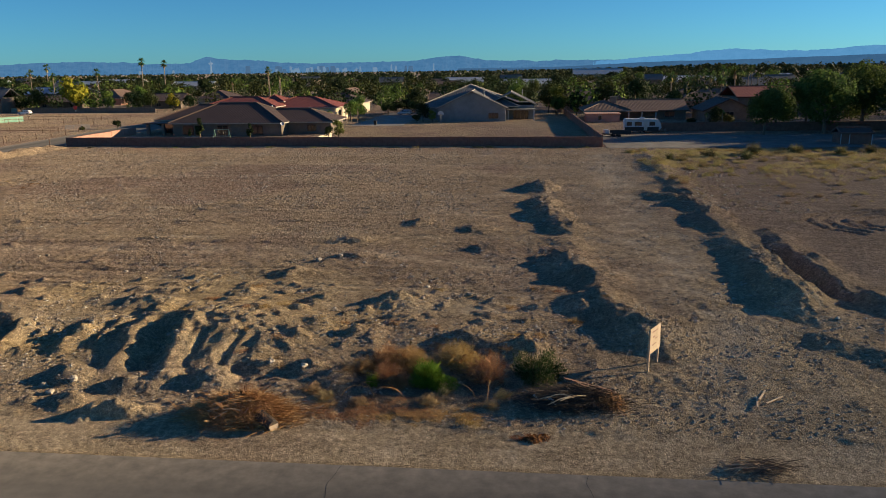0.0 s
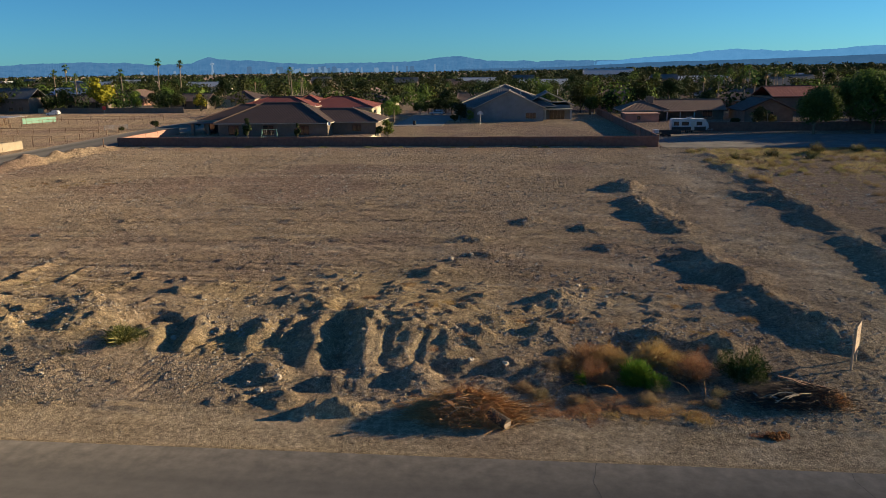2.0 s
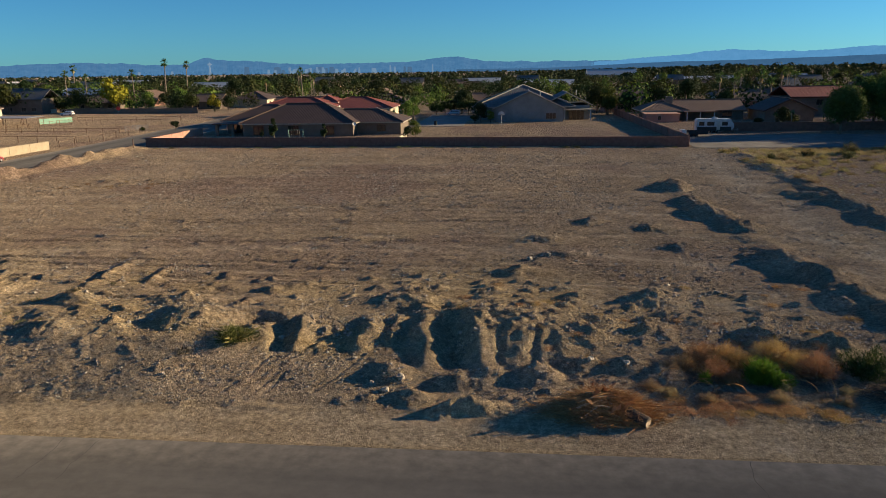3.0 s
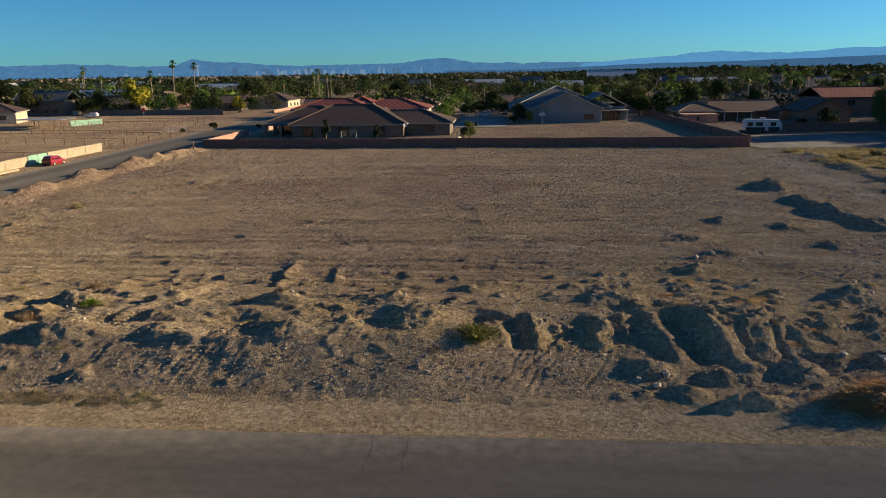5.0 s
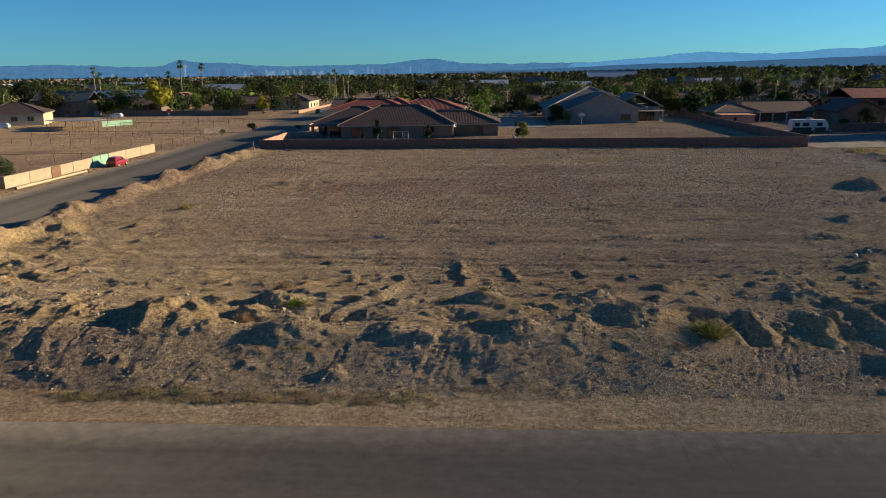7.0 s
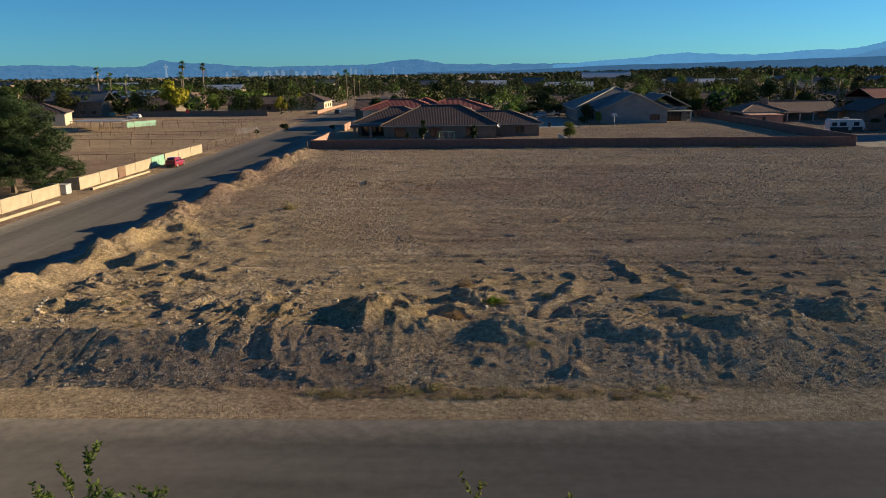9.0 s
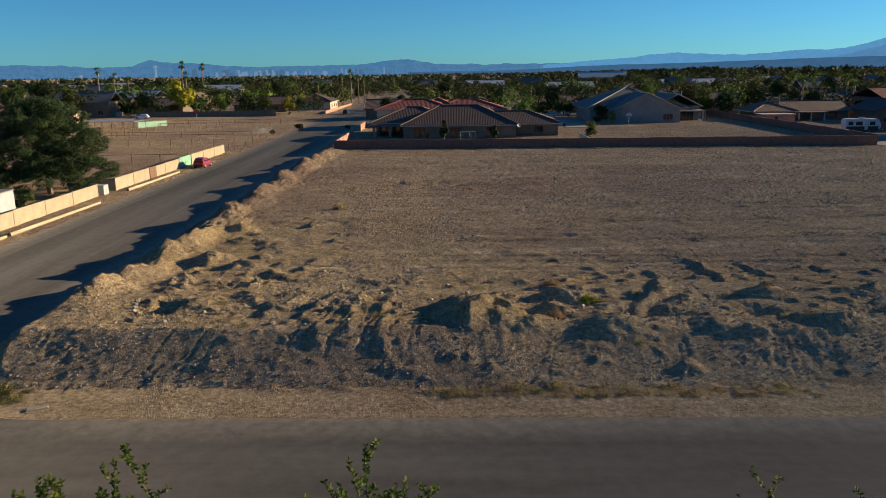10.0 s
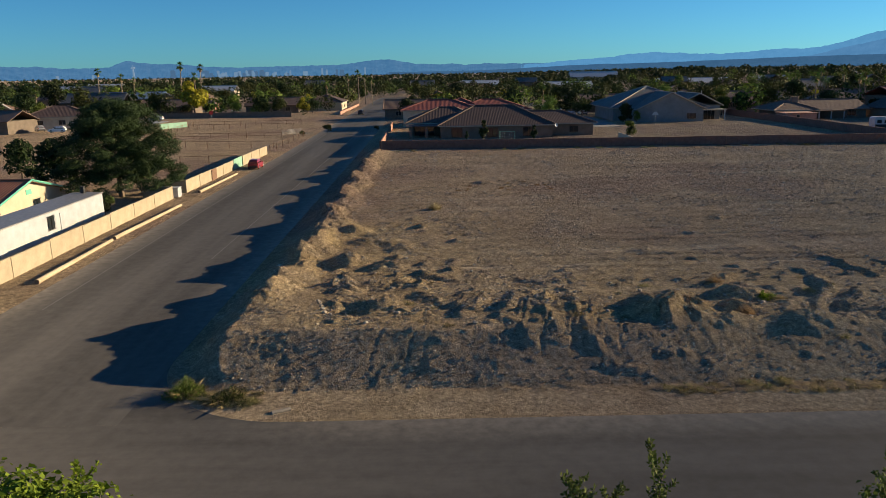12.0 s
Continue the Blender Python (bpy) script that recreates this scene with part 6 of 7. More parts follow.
def stick_pile(name, x, y, seed, n, lx, ly, hgt, mat, label, turn=0.0):
    e = thing(name, pose(x, y, ground_at(x, y), 0, 0, turn), label, "brush pile")
    r = random.Random(seed)
    bm = bmesh.new()
    for k in range(n):
        px, py = r.gauss(0, lx * 0.25), r.gauss(0, ly * 0.25)
        top = hgt * max(0.05, 1 - (px / lx) ** 2 * 2.4 - (py / ly) ** 2 * 2.4)
        pz = r.random() * top
        az, el, ln = r.gauss(0, 0.55) + (0 if px < 0 else math.pi), r.gauss(0.12, 0.28), r.uniform(0.6, 1.9)
        d = Vector((math.cos(az + math.pi) * math.cos(el), math.sin(az) * math.cos(el), math.sin(el)))
        a = Vector((px, py, pz)) - d * ln * 0.5
        b = a + d * ln
        a.z, b.z = max(a.z, 0.02), max(b.z, 0.02)
        mid = a.lerp(b, 0.5) + Vector((r.gauss(0, 0.08), r.gauss(0, 0.08), abs(r.gauss(0, 0.08))))
        w = r.uniform(0.006, 0.016)
        add_tube(bm, a, mid, w, w * 0.8, 3, False)
        add_tube(bm, mid, b, w * 0.8, w * 0.4, 3, False)
    part("branch_mass", bm, mat, e)
    for k in range(9):
        az = r.uniform(-0.5, 0.5)
        a = Vector((r.uniform(-0.3, 0.2) * lx, r.uniform(-0.4, 0.2) * ly, hgt * r.uniform(0.6, 1.0)))
        b = a + Vector((-r.uniform(0.7, 1.4) * math.cos(az), math.sin(az) - 0.2, r.uniform(-0.3, 0.15)))
        b.z = max(b.z, 0.05)
        bm = bmesh.new()
        add_tube(bm, a, a.lerp(b, 0.5) + Vector((0, 0, 0.06)), 0.026, 0.022, 5)
        add_tube(bm, a.lerp(b, 0.5) + Vector((0, 0, 0.06)), b, 0.022, 0.012, 5)
        part("thick_branch", bm, POLE_WOOD, e)
    return e


bp = stick_pile("brush_pile", -12.3, 29.7, 5, 4200, 3.9, 2.0, 0.98, STICK, "heap of cut dry orange-brown branches on dirt")
raw_mesh("twig_mass", *tangle(91, 2000, 1.6, 0.8, 0.6, 0.006, 0.05), DRY, bp)
stick_pile("brush_pile", 9.7, 27.0, 8, 200, 2.2, 1.0, 0.22, BARK, "small flat heap of dark dead twigs")
st = thing("log_stump", pose(-10.7, 28.75, ground_at(-10.7, 28.75) + 0.25), "sawn tree stump lying on its side, darkened as in shade", "log")
# dark colour stands in for the shade on the log
part("stump", tube((-0.55, 0.35, 0.18), (0.25, -0.25, 0.0), 0.30, 0.26, 12), DEBRIS_SHADE, st)
part("cut_face", tube((0.252, -0.252, 0.0), (0.26, -0.258, 0.0), 0.23, 0.23, 12), PLY, st, "pale sawn wood face")


def arched_branch(x, y, seed, ln, turn, mat=STICK):
    """A bare dead branch that bows up out of the brush, with a few side twigs."""
    e = thing("dead_branch", pose(x, y, ground_at(x, y), 0, 0, turn), "bare bowed dead branch in dry brush", "branch", "dead branches")
    r = random.Random(seed)
    bm = bmesh.new()
    p, d = Vector((0, 0, -0.05)), Vector((0.45, 0, 1.0)).normalized()
    for k in range(6):
        q = p + d * ln / 6
        add_tube(bm, p, q, 0.022 - 0.003 * k, 0.019 - 0.003 * k, 4, False)
        if k > 1:
            add_tube(bm, q, q + Vector((r.uniform(0, 0.4), r.uniform(-0.3, 0.3), r.uniform(-0.15, 0.3))) * ln * 0.4, 0.007, 0.003, 3, False)
        p, d = q, (d + Vector((0.22, r.uniform(-0.12, 0.12), -0.26))).normalized()
    part("limb", bm, mat, e)


ra_ = random.Random(77)
for x, y in ((-7.0, 34.2), (-6.2, 34.6), (-5.8, 34.0), (-5.2, 34.4), (-2.9, 34.9), (-2.3, 34.6), (-3.4, 35.0), (-8.2, 31.8), (-7.6, 32.6), (-6.6, 31.8), (-5.2, 31.9), (-1.8, 32.2), (-0.4, 32.0), (-9.2, 33.0), (-1.2, 31.7)):
    arched_branch(x, y, ra_.random(), ra_.uniform(1.1, 2.0), ra_.uniform(-50, 200))


def litter_mat(name, x, y, rx, ry, n, seed, mat, label):
    """Twigs and dead leaves lying flat, too many to count."""
    r = np.random.RandomState(seed)
    a, d = r.rand(n) * 6.28, np.sqrt(r.rand(n)) * (0.6 + 0.6 * r.rand(n))
    px, py = x + rx * d * np.cos(a), y + ry * d * np.sin(a)
    k = fbm(px, py, 0.9, 3, seed) + 0.35 * r.rand(n) > 0.10
    px, py = px[k], py[k]
    n = len(px)
    b = r.rand(n) * 3.14
    ln = 0.06 + 0.22 * r.rand(n) ** 2
    u = np.stack([np.cos(b) * ln, np.sin(b) * ln, r.normal(scale=0.02, size=n)], 1)
    w = np.stack([-np.sin(b), np.cos(b), np.zeros(n)], 1) * (0.006 + 0.012 * r.rand(n))[:, None]
    c = np.stack([px, py, land(px, py) + 0.02 + 0.05 * r.rand(n)], 1)
    v = np.stack([c - u - w, c - u + w, c + u + w * 0.5, c + u - w * 0.5], 1).reshape(-1, 3)
    tagged(raw_mesh(name, v.tolist(), np.arange(4 * n).reshape(-1, 4).tolist(), mat), label, "litter", kind="stuff")


litter_mat("dry_litter", -6.6, 30.4, 3.4, 0.8, 2200, 201, DRY, "mat of orange-brown dead twigs and leaves on dirt")
# bark-dark twigs also stand in for the shade between the bushes
litter_mat("dry_brush_floor", -4.8, 32.8, 4.6, 1.9, 6500, 202, BARK, "twig litter under the dry bushes, dark for their shade")
litter_mat("dry_front_litter", -3.4, 30.3, 2.6, 0.5, 1000, 203, DRY, "mat of orange-brown dead twigs and leaves on dirt")
litter_mat("verge_weed_litter", -56.5, 28.8, 9.5, 0.55, 5200, 205, BARK, "dark dead weed stalks along the road verge")
litter_mat("verge_pale_litter", -56.5, 28.7, 9.0, 0.6, 1600, 206, STRAW, "pale straw stalks along the road verge")
litter_mat("red_leaf_litter", 0.7, 28.7, 0.9, 0.25, 240, 204, DEAD_RED, "red-brown dead leaves strewn on dirt")

# dark debris heap with boards and torn scraps
dx, dy = 2.7, 31.9
dp = stick_pile("debris_pile", dx, dy, 6, 1700, 4.0, 1.9, 0.7, DEBRIS_SHADE, "dark heap of dead branches, boards and torn scraps")
bm = bmesh.new()
bmesh.ops.create_icosphere(bm, subdivisions=4, radius=1.0)
for v in bm.verts:
    d = v.co.normalized()
    v.co = Vector((d.x * 1.9, d.y * 0.85, d.z * 0.55)) * (0.85 + 0.35 * noise.noise(d * 2.1) + 0.22 * noise.noise(d * 6.0))
part("rubbish_core", bm, DEBRIS_SHADE, dp, "dark matted rubbish")
for k, (ax, ay, az, bx, by, bz) in enumerate(((-0.3, 1.1, 0.75, 1.9, 0.55, 0.42), (-0.1, 0.9, 0.62, 1.7, 0.3, 0.30), (0.3, 0.7, 0.70, 2.2, 0.1, 0.22), (-1.4, -0.3, 0.35, -0.2, -0.8, 0.1), (0.7, 0.0, 0.5, 1.6, -0.7, 0.06))):
    a, b = Vector((ax, ay, az)), Vector((bx, by, bz))
    ob = part("board", box(-(b - a).length / 2, (b - a).length / 2, -0.07, 0.07, -0.015, 0.015, 0.004), STICK if k % 2 else RUST, dp, "brown weathered board")
    ob.matrix_local = Matrix.Translation((a + b) / 2) @ (b - a).to_track_quat("X", "Z").to_matrix().to_4x4()
raw_mesh("straw_mass", *[[(x + 1.75, y - 0.3, z) for x, y, z in tangle(92, 900, 0.75, 0.4, 0.32, 0.008, 0.15)[0]], tangle(92, 900, 0.75, 0.4, 0.32, 0.008, 0.15)[1]], STICK, dp, "orange-brown dead fronds")
rs_ = random.Random(8)
for k in range(14):
    sc = part("scrap", box(-0.13, 0.13, -0.09, 0.09, -0.012, 0.012, 0.004), RAG if k % 3 else DEBRIS_SHADE, dp, "pale torn scrap")
    px_, py_ = rs_.uniform(-2.2, 1.4), rs_.uniform(-0.9, 0.6)
    sc.matrix_local = pose(px_, py_, 0.10 + 0.45 * max(0.0, 1 - (px_ / 1.9) ** 2 - (py_ / 0.9) ** 2) ** 0.5, rs_.uniform(-40, 40), rs_.uniform(-40, 40), rs_.uniform(0, 180))
for k, (x, y, a) in enumerate(((11.6, 33.0, 60), (12.0, 32.6, 40), (11.2, 32.4, 75))):
    s = thing("wood_scrap", pose(x, y, ground_at(x, y) + 0.04, 0, 0, a), "short pale scrap of lumber on dirt", "lumber", "lumber scraps")
    part("board", box(-0.6, 0.6, -0.04, 0.04, -0.02, 0.02, 0.004), PLY, s)

# ---- timber sign ----
sx, sy = 6.7, 35.2
sg = thing("timber_sign", pose(sx, sy, ground_at(sx, sy), 0, 0, 58.0), "weathered plywood sign on two timber posts", "sign")
for px in (0.06, 1.24):
    part("post", box(px - 0.045, px + 0.045, -0.045, 0.045, -0.4, 2.2, 0.008), PLY, sg)
panel = part("panel", box(-0.02, 1.32, -0.075, -0.047, 0.95, 2.28, 0.004), PLY, sg, "plywood board with faded dark lettering")
PAINTBAR = surface("faded_dark_paint", (0.16, 0.09, 0.075), (0.26, 0.16, 0.13), 0.8, 6, 40, 0.1)
for x0, x1, z0, z1 in ((0.22, 0.95, 2.02, 2.09), (0.30, 0.62, 1.74, 1.82), (0.66, 0.92, 1.60, 1.66), (0.26, 0.80, 1.34, 1.40)):
    part("lettering_bar", box(x0, x1, -0.0785, -0.0755, z0, z1), PAINTBAR, panel)

# ---- verge of the side street ----
for x0, y0, x1, y1 in ((-109.9, 50.6, -110.2, 65.4), (-110.3, 66.2, -109.8, 84.6), (-110.6, 94.6, -110.1, 112.6)):
    lg = thing("timber_pole", pose(x0, y0, float(side_level(y0)) + 0.23), "long weathered utility pole lying on the verge", "log", "poles on the verge")
    part("shaft", tube((0, 0, 0), (x1 - x0, y1 - y0, float(side_level(y1) - side_level(y0))), 0.21, 0.16, 12), POLE_WOOD, lg)
    part("cut_end", tube((0, -0.006, 0), (0, 0.0, 0), 0.195, 0.195, 12), BARK, lg, "dark weathered cut end")
cb = thing("utility_cabinet", pose(-113.0, 91.8, ground_at(-113.0, 91.8)), "white metal utility cabinet on a pad", "cabinet")
part("pad", box(-0.75, 0.75, -0.75, 0.75, -0.2, 0.08, 0.02), TRIM, cb, "concrete pad")
part("body", box(-0.72, 0.72, -0.7, 0.7, 0.08, 1.25, 0.03), WHITE, cb)
part("lid", box(-0.76, 0.76, -0.74, 0.74, 1.25, 1.33, 0.02), WHITE, cb)
GREENP = surface("faded_green_sheet", (0.16, 0.34, 0.25), (0.26, 0.46, 0.36), 0.7, 1, 12, 0.1)
gt = thing("driveway_gate", pose(-112.15, 118.5, 0.4), "faded green sheet-metal driveway gate", "gate")
for k in range(2):
    lf = part("gate_leaf", box(-0.04, 0.04, 2.8 * k + 0.05, 2.8 * k + 2.75, 0.1, 1.85, 0.01), GREENP, gt)
    for j in range(3):
        part("rail", box(0.042, 0.075, 2.8 * k + 0.06, 2.8 * k + 2.74, 0.25 + 0.7 * j, 0.32 + 0.7 * j), GREENP, lf)
gt = thing("wooden_gate", pose(-112.3, 106.4, 0.35), "brown wooden gate set in a cream wall", "gate")
for k in range(9):
    part("board", box(0.05, 0.09, 0.28 * k, 0.28 * k + 0.26, 0.0, 1.75, 0.006), RUST, gt)
cs = thing("concrete_stub", pose(-85.6, 27.2, 0.02, 0, 0, 25), "broken pale concrete kerb end at the corner", "kerb")
part("slab", box(-0.5, 0.5, -0.16, 0.16, -0.1, 0.06, 0.04), CONCRETE, cs)

# ---- big pine and other trees by the streets ----
def pine(x, y, hgt, width, seed, label):
    e = thing("pine_tree", pose(x, y, ground_at(x, y)), label, "tree")
    bm = trunk_mesh(seed, hgt * 0.72, 0.42, 4, width * 0.26)
    part("trunk", bm, BARK, e)
    r = random.Random(seed)
    blobs = []
    for k in range(130):
        f = (k + r.random()) / 130
        z = hgt * (0.12 + 0.80 * f)
        reach = width * 0.5 * (0.98 - 0.10 * f - 0.62 * f ** 3) * r.uniform(0.25, 0.96)
        a = 2.4 * k
        blobs.append((math.cos(a) * reach, math.sin(a) * reach, z, width * r.uniform(0.045, 0.095)))
    v, f = blob_crown(seed, blobs, 84000, 0.24, 0.5, 0.17)
    raw_mesh("crown", v.tolist(), f.tolist(), PINE, e)
    return e


pine(-120.6, 93.0, 13.4, 18.5, 3, "large dense dark green pine behind the street wall")
for x, y, s, k, t in ((-131.5, 97.0, 0.95, 1, 30), (-127.0, 101.0, 0.5, 5, 70), (-117.0, 79.6, 0.32, 5, 10), (-119.0, 84.5, 0.3, 3, 50), (-137.0, 86.0, 0.9, 4, 5), (-142.0, 107.6, 0.85, 1, 25), (-138.4, 104.6, 0.6, 5, 60)):
    stand(PROTOS[k], x, y, s, t)


def sprig_tree(x, y, hgt, width, seed, leaf, label, sprigs):
    """A leafy street tree whose topmost shoots stand up singly."""
    e = thing("street_tree", pose(x, y, 0.0), label, "tree", "street trees")
    r = random.Random(seed)
    part("trunk", trunk_mesh(seed, hgt * 0.7, 0.14, 4, width * 0.3), BARK, e)
    blobs = [(r.uniform(-0.3, 0.3) * width, r.uniform(-0.3, 0.3) * width, hgt * r.uniform(0.46, 0.76), width * r.uniform(0.15, 0.24)) for k in range(13)]
    if sprigs < 4:
        blobs += [(-0.9, 0.1, hgt * 0.84, 0.8), (0.9, -0.2, hgt * 0.82, 0.75), (0.0, 0.4, hgt * 0.78, 0.9), (-0.4, -0.3, hgt * 0.86, 0.5)]
    v, f = blob_crown(seed, blobs, 4200 if sprigs > 3 else 9000, 0.075, 0.9)
    vs, fs = v.tolist(), f.tolist()
    bm = bmesh.new()
    rs = np.random.RandomState(seed)
    for k in range(sprigs):
        a = Vector((r.uniform(-0.42, 0.42) * width, r.uniform(-0.3, 0.3) * width, hgt * 0.66))
        b = a + Vector((r.uniform(-1.0, 1.0), r.uniform(-0.4, 0.4), hgt * r.uniform(0.18, 0.36)))
        add_tube(bm, a, b, 0.022, 0.006, 4, False)
        twigs = [(a, b)]
        for j in range(4):
            s0 = a.lerp(b, r.uniform(0.25, 0.85))
            s1 = s0 + Vector((r.uniform(-0.5, 0.5), r.uniform(-0.4, 0.4), r.uniform(0.2, 0.6)))
            add_tube(bm, s0, s1, 0.010, 0.004, 3, False)
            twigs.append((s0, s1))
        for j in range(260):
            s0, s1 = twigs[0 if j % 2 else 1 + j // 2 % 4]
            p = s0.lerp(s1, r.random() ** 0.8)
            d = Vector(rs.normal(size=3)).normalized()
            s = d.orthogonal().normalized() * 0.03
            q = p + d * 0.12 + Vector((0, 0, 0.04))
            i = len(vs)
            vs += [list(p - s * 0.3), list(p.lerp(q, 0.5) - s), list(q), list(p.lerp(q, 0.5) + s)]
            fs.append([i, i + 1, i + 2, i + 3])
    part("shoot_mass", bm, BARK, e)
    raw_mesh("crown", vs, fs, leaf, e)
    return e


sprig_tree(-73.6, 8.6, 7.5, 5.2, 61, SPROUT, "slender street tree with upright leafy shoots", 16)
sprig_tree(-65.8, 8.6, 7.45, 4.2, 62, SPROUT, "slender street tree with upright leafy shoots", 12)
sprig_tree(-86.3, 8.0, 8.7, 4.8, 63, GREEN, "dense light green street tree", 3)
sprig_tree(-57.4, 8.4, 7.2, 3.6, 64, SPROUT, "slender street tree with upright leafy shoots", 6)

# ---- vehicles ----
RED = paint("dark_red_car_paint", (0.28, 0.012, 0.016))
BLACKP = paint("black_car_paint", (0.02, 0.02, 0.022))
SILVER = paint("silver_car_paint", (0.42, 0.43, 0.44), 0.3, 0.5, 0.4)
WHITEP = paint("white_car_paint", (0.75, 0.75, 0.74))
LAMP_R = paint("red_lamp_glass", (0.35, 0.01, 0.01), 0.2)
LAMP_W = paint("clear_lamp_glass", (0.7, 0.7, 0.68), 0.15)


def loft(sections, cap=True):
    """A closed skin through cross sections of equal point count."""
    bm = bmesh.new()
    rings = [[bm.verts.new(p) for p in s] for s in sections]
    n = len(rings[0])
    for a, b in zip(rings, rings[1:]):
        for i in range(n):
            bm.faces.new((a[i], a[(i + 1) % n], b[(i + 1) % n], b[i]))
    if cap:
        bm.faces.new(rings[0][::-1])
        bm.faces.new(rings[-1])
    bmesh.ops.recalc_face_normals(bm, faces=bm.faces)
    return bm


def car_section(y, w, z0, z1, round_=0.12):
    return [(-w, y, z0), (w, y, z0), (w + 0.02, y, (z0 + z1) / 2), (w - round_, y, z1), (-w + round_, y, z1), (-w - 0.02, y, (z0 + z1) / 2)]


def wheel(parent, x, y, r=0.35, name="wheel"):
    w = part(name, tube((x - 0.11, y, r), (x + 0.11, y, r), r, r, 18), DARK, parent)
    s = 1 if x > 0 else -1
    part("rim", tube((x + s * 0.112, y, r), (x + s * 0.125, y, r), r * 0.66, r * 0.6, 14), STEEL, w)
    return w


def suv(name, m, mat, label, group=""):
    e = thing(name, m, label, "car", group)
    part("body", loft([car_section(-2.3, 0.80, 0.42, 0.90), car_section(-2.2, 0.90, 0.30, 1.02), car_section(-0.8, 0.92, 0.26, 1.04), car_section(0.8, 0.92, 0.26, 1.02), car_section(1.6, 0.90, 0.28, 0.96), car_section(2.2, 0.84, 0.32, 0.82), car_section(2.32, 0.72, 0.42, 0.70)]), mat, e, smooth=False)
    part("cabin", loft([car_section(-2.12, 0.80, 1.02, 1.36, 0.14), car_section(-1.75, 0.78, 1.02, 1.66, 0.16), car_section(-0.2, 0.78, 1.02, 1.70, 0.16), car_section(0.45, 0.77, 1.02, 1.62, 0.16), car_section(1.15, 0.80, 1.00, 1.04, 0.10)]), mat, e)
    part("rear_window", loft([[(-0.62, -2.17, 1.12), (0.62, -2.17, 1.12), (0.56, -1.93, 1.54), (-0.56, -1.93, 1.54)], [(-0.62, -2.05, 1.12), (0.62, -2.05, 1.12), (0.56, -1.81, 1.54), (-0.56, -1.81, 1.54)]]), GLASS, e)
    part("windscreen", loft([[(-0.64, 1.14, 1.08), (0.64, 1.14, 1.08), (0.58, 0.56, 1.58), (-0.58, 0.56, 1.58)], [(-0.64, 1.06, 1.04), (0.64, 1.06, 1.04), (0.58, 0.48, 1.54), (-0.58, 0.48, 1.54)]]), GLASS, e)
    for s in (-1, 1):
        for y0, y1 in ((-1.75, -0.95), (-0.85, 0.0), (0.08, 0.75)):
            part("side_window", loft([[(s * 0.84, y0, 1.10), (s * 0.84, y1, 1.10), (s * 0.72, y1 - 0.12, 1.52), (s * 0.72, y0 + 0.06, 1.52)], [(s * 0.79, y0, 1.10), (s * 0.79, y1, 1.10), (s * 0.67, y1 - 0.12, 1.52), (s * 0.67, y0 + 0.06, 1.52)]]), GLASS, e)
        for y in (-1.42, 1.42):
            wheel(e, s * 0.84, y)
        part("tail_lamp", box(s * 0.74 - 0.10, s * 0.74 + 0.10, -2.29, -2.20, 0.86, 1.12, 0.02), LAMP_R, e, "red tail lamp")
        part("headlamp", box(s * 0.66 - 0.14, s * 0.66 + 0.14, 2.18, 2.30, 0.62, 0.76, 0.02), LAMP_W, e)
        part("mirror", box(s * 0.98 - 0.09, s * 0.98 + 0.09, 0.62, 0.72, 1.06, 1.22, 0.03), mat, e)
    part("bumper", box(-0.80, 0.80, -2.40, -2.26, 0.36, 0.62, 0.04), DARK, e)
    part("roof_rail", box(-0.70, -0.66, -1.6, 0.3, 1.70, 1.75, 0.01), STEEL, e)
    part("roof_rail", box(0.66, 0.70, -1.6, 0.3, 1.70, 1.75, 0.01), STEEL, e)
    return e


suv("parked_suv", pose(-108.9, 120.8, float(side_level(121)) + 0.012, 0, 0, 0), RED, "dark red SUV parked beside a cream wall")
for k, (x, y, a, mat, lb) in enumerate(((-104.5, 262.0, 0, BLACKP, "black SUV parked down the side street"), (-90.6, 287.0, 0, BLACKP, "dark SUV parked down the side street"), (-35.0, 232.0, 80, SILVER, "silver car parked at a house"),
                                        (-29.0, 240.0, 10, WHITEP, "white car parked at a house"), (-172.0, 246.0, 90, WHITEP, "white car parked by a wall"), (-190.0, 205.0, 40, SILVER, "silver car parked in a yard"), (-182.0, 199.0, 100, WHITEP, "white car parked in a yard"))):
    suv("parked_car", pose(x, y, (float(side_level(y)) if -109 < x < -88 else 1.5) + 0.02, 0, 0, a), mat, lb, "far parked cars")

rv = thing("travel_trailer", pose(27.2, 164.4, 1.45, 0, 0, 0), "white travel trailer with black lower band and dark windows", "camper trailer")
prof = [(-3.9, 0.5), (3.2, 0.5), (3.9, 1.1), (3.8, 1.9), (3.1, 2.95), (-3.7, 3.05), (-3.95, 2.7)]
part("body", loft([[(x, -1.2, z) for x, z in prof], [(x, 1.2, z) for x, z in prof]]), WHITE, rv)
part("stripe", box(-3.88, 3.3, -1.215, -1.203, 0.50, 1.35), DARK, rv, "black lower band")
for x0, x1, z0, z1 in ((-3.5, -2.4, 1.6, 2.4), (-1.8, -0.3, 1.6, 2.4), (1.3, 2.5, 1.6, 2.4)):
    part("window", box(x0, x1, -1.225, -1.203, z0, z1, 0.008), GLASS, rv)
part("door", box(0.2, 0.9, -1.225, -1.203, 0.6, 2.5, 0.006), SILVER, rv, "grey entrance door")
part("air_conditioner", box(-0.6, 0.5, -0.4, 0.4, 3.02, 3.35, 0.06), WHITE, rv)
for x in (-0.5, 0.4):
    wheel(rv, x, -1.0, 0.36)
    wheel(rv, x, 1.0, 0.36)
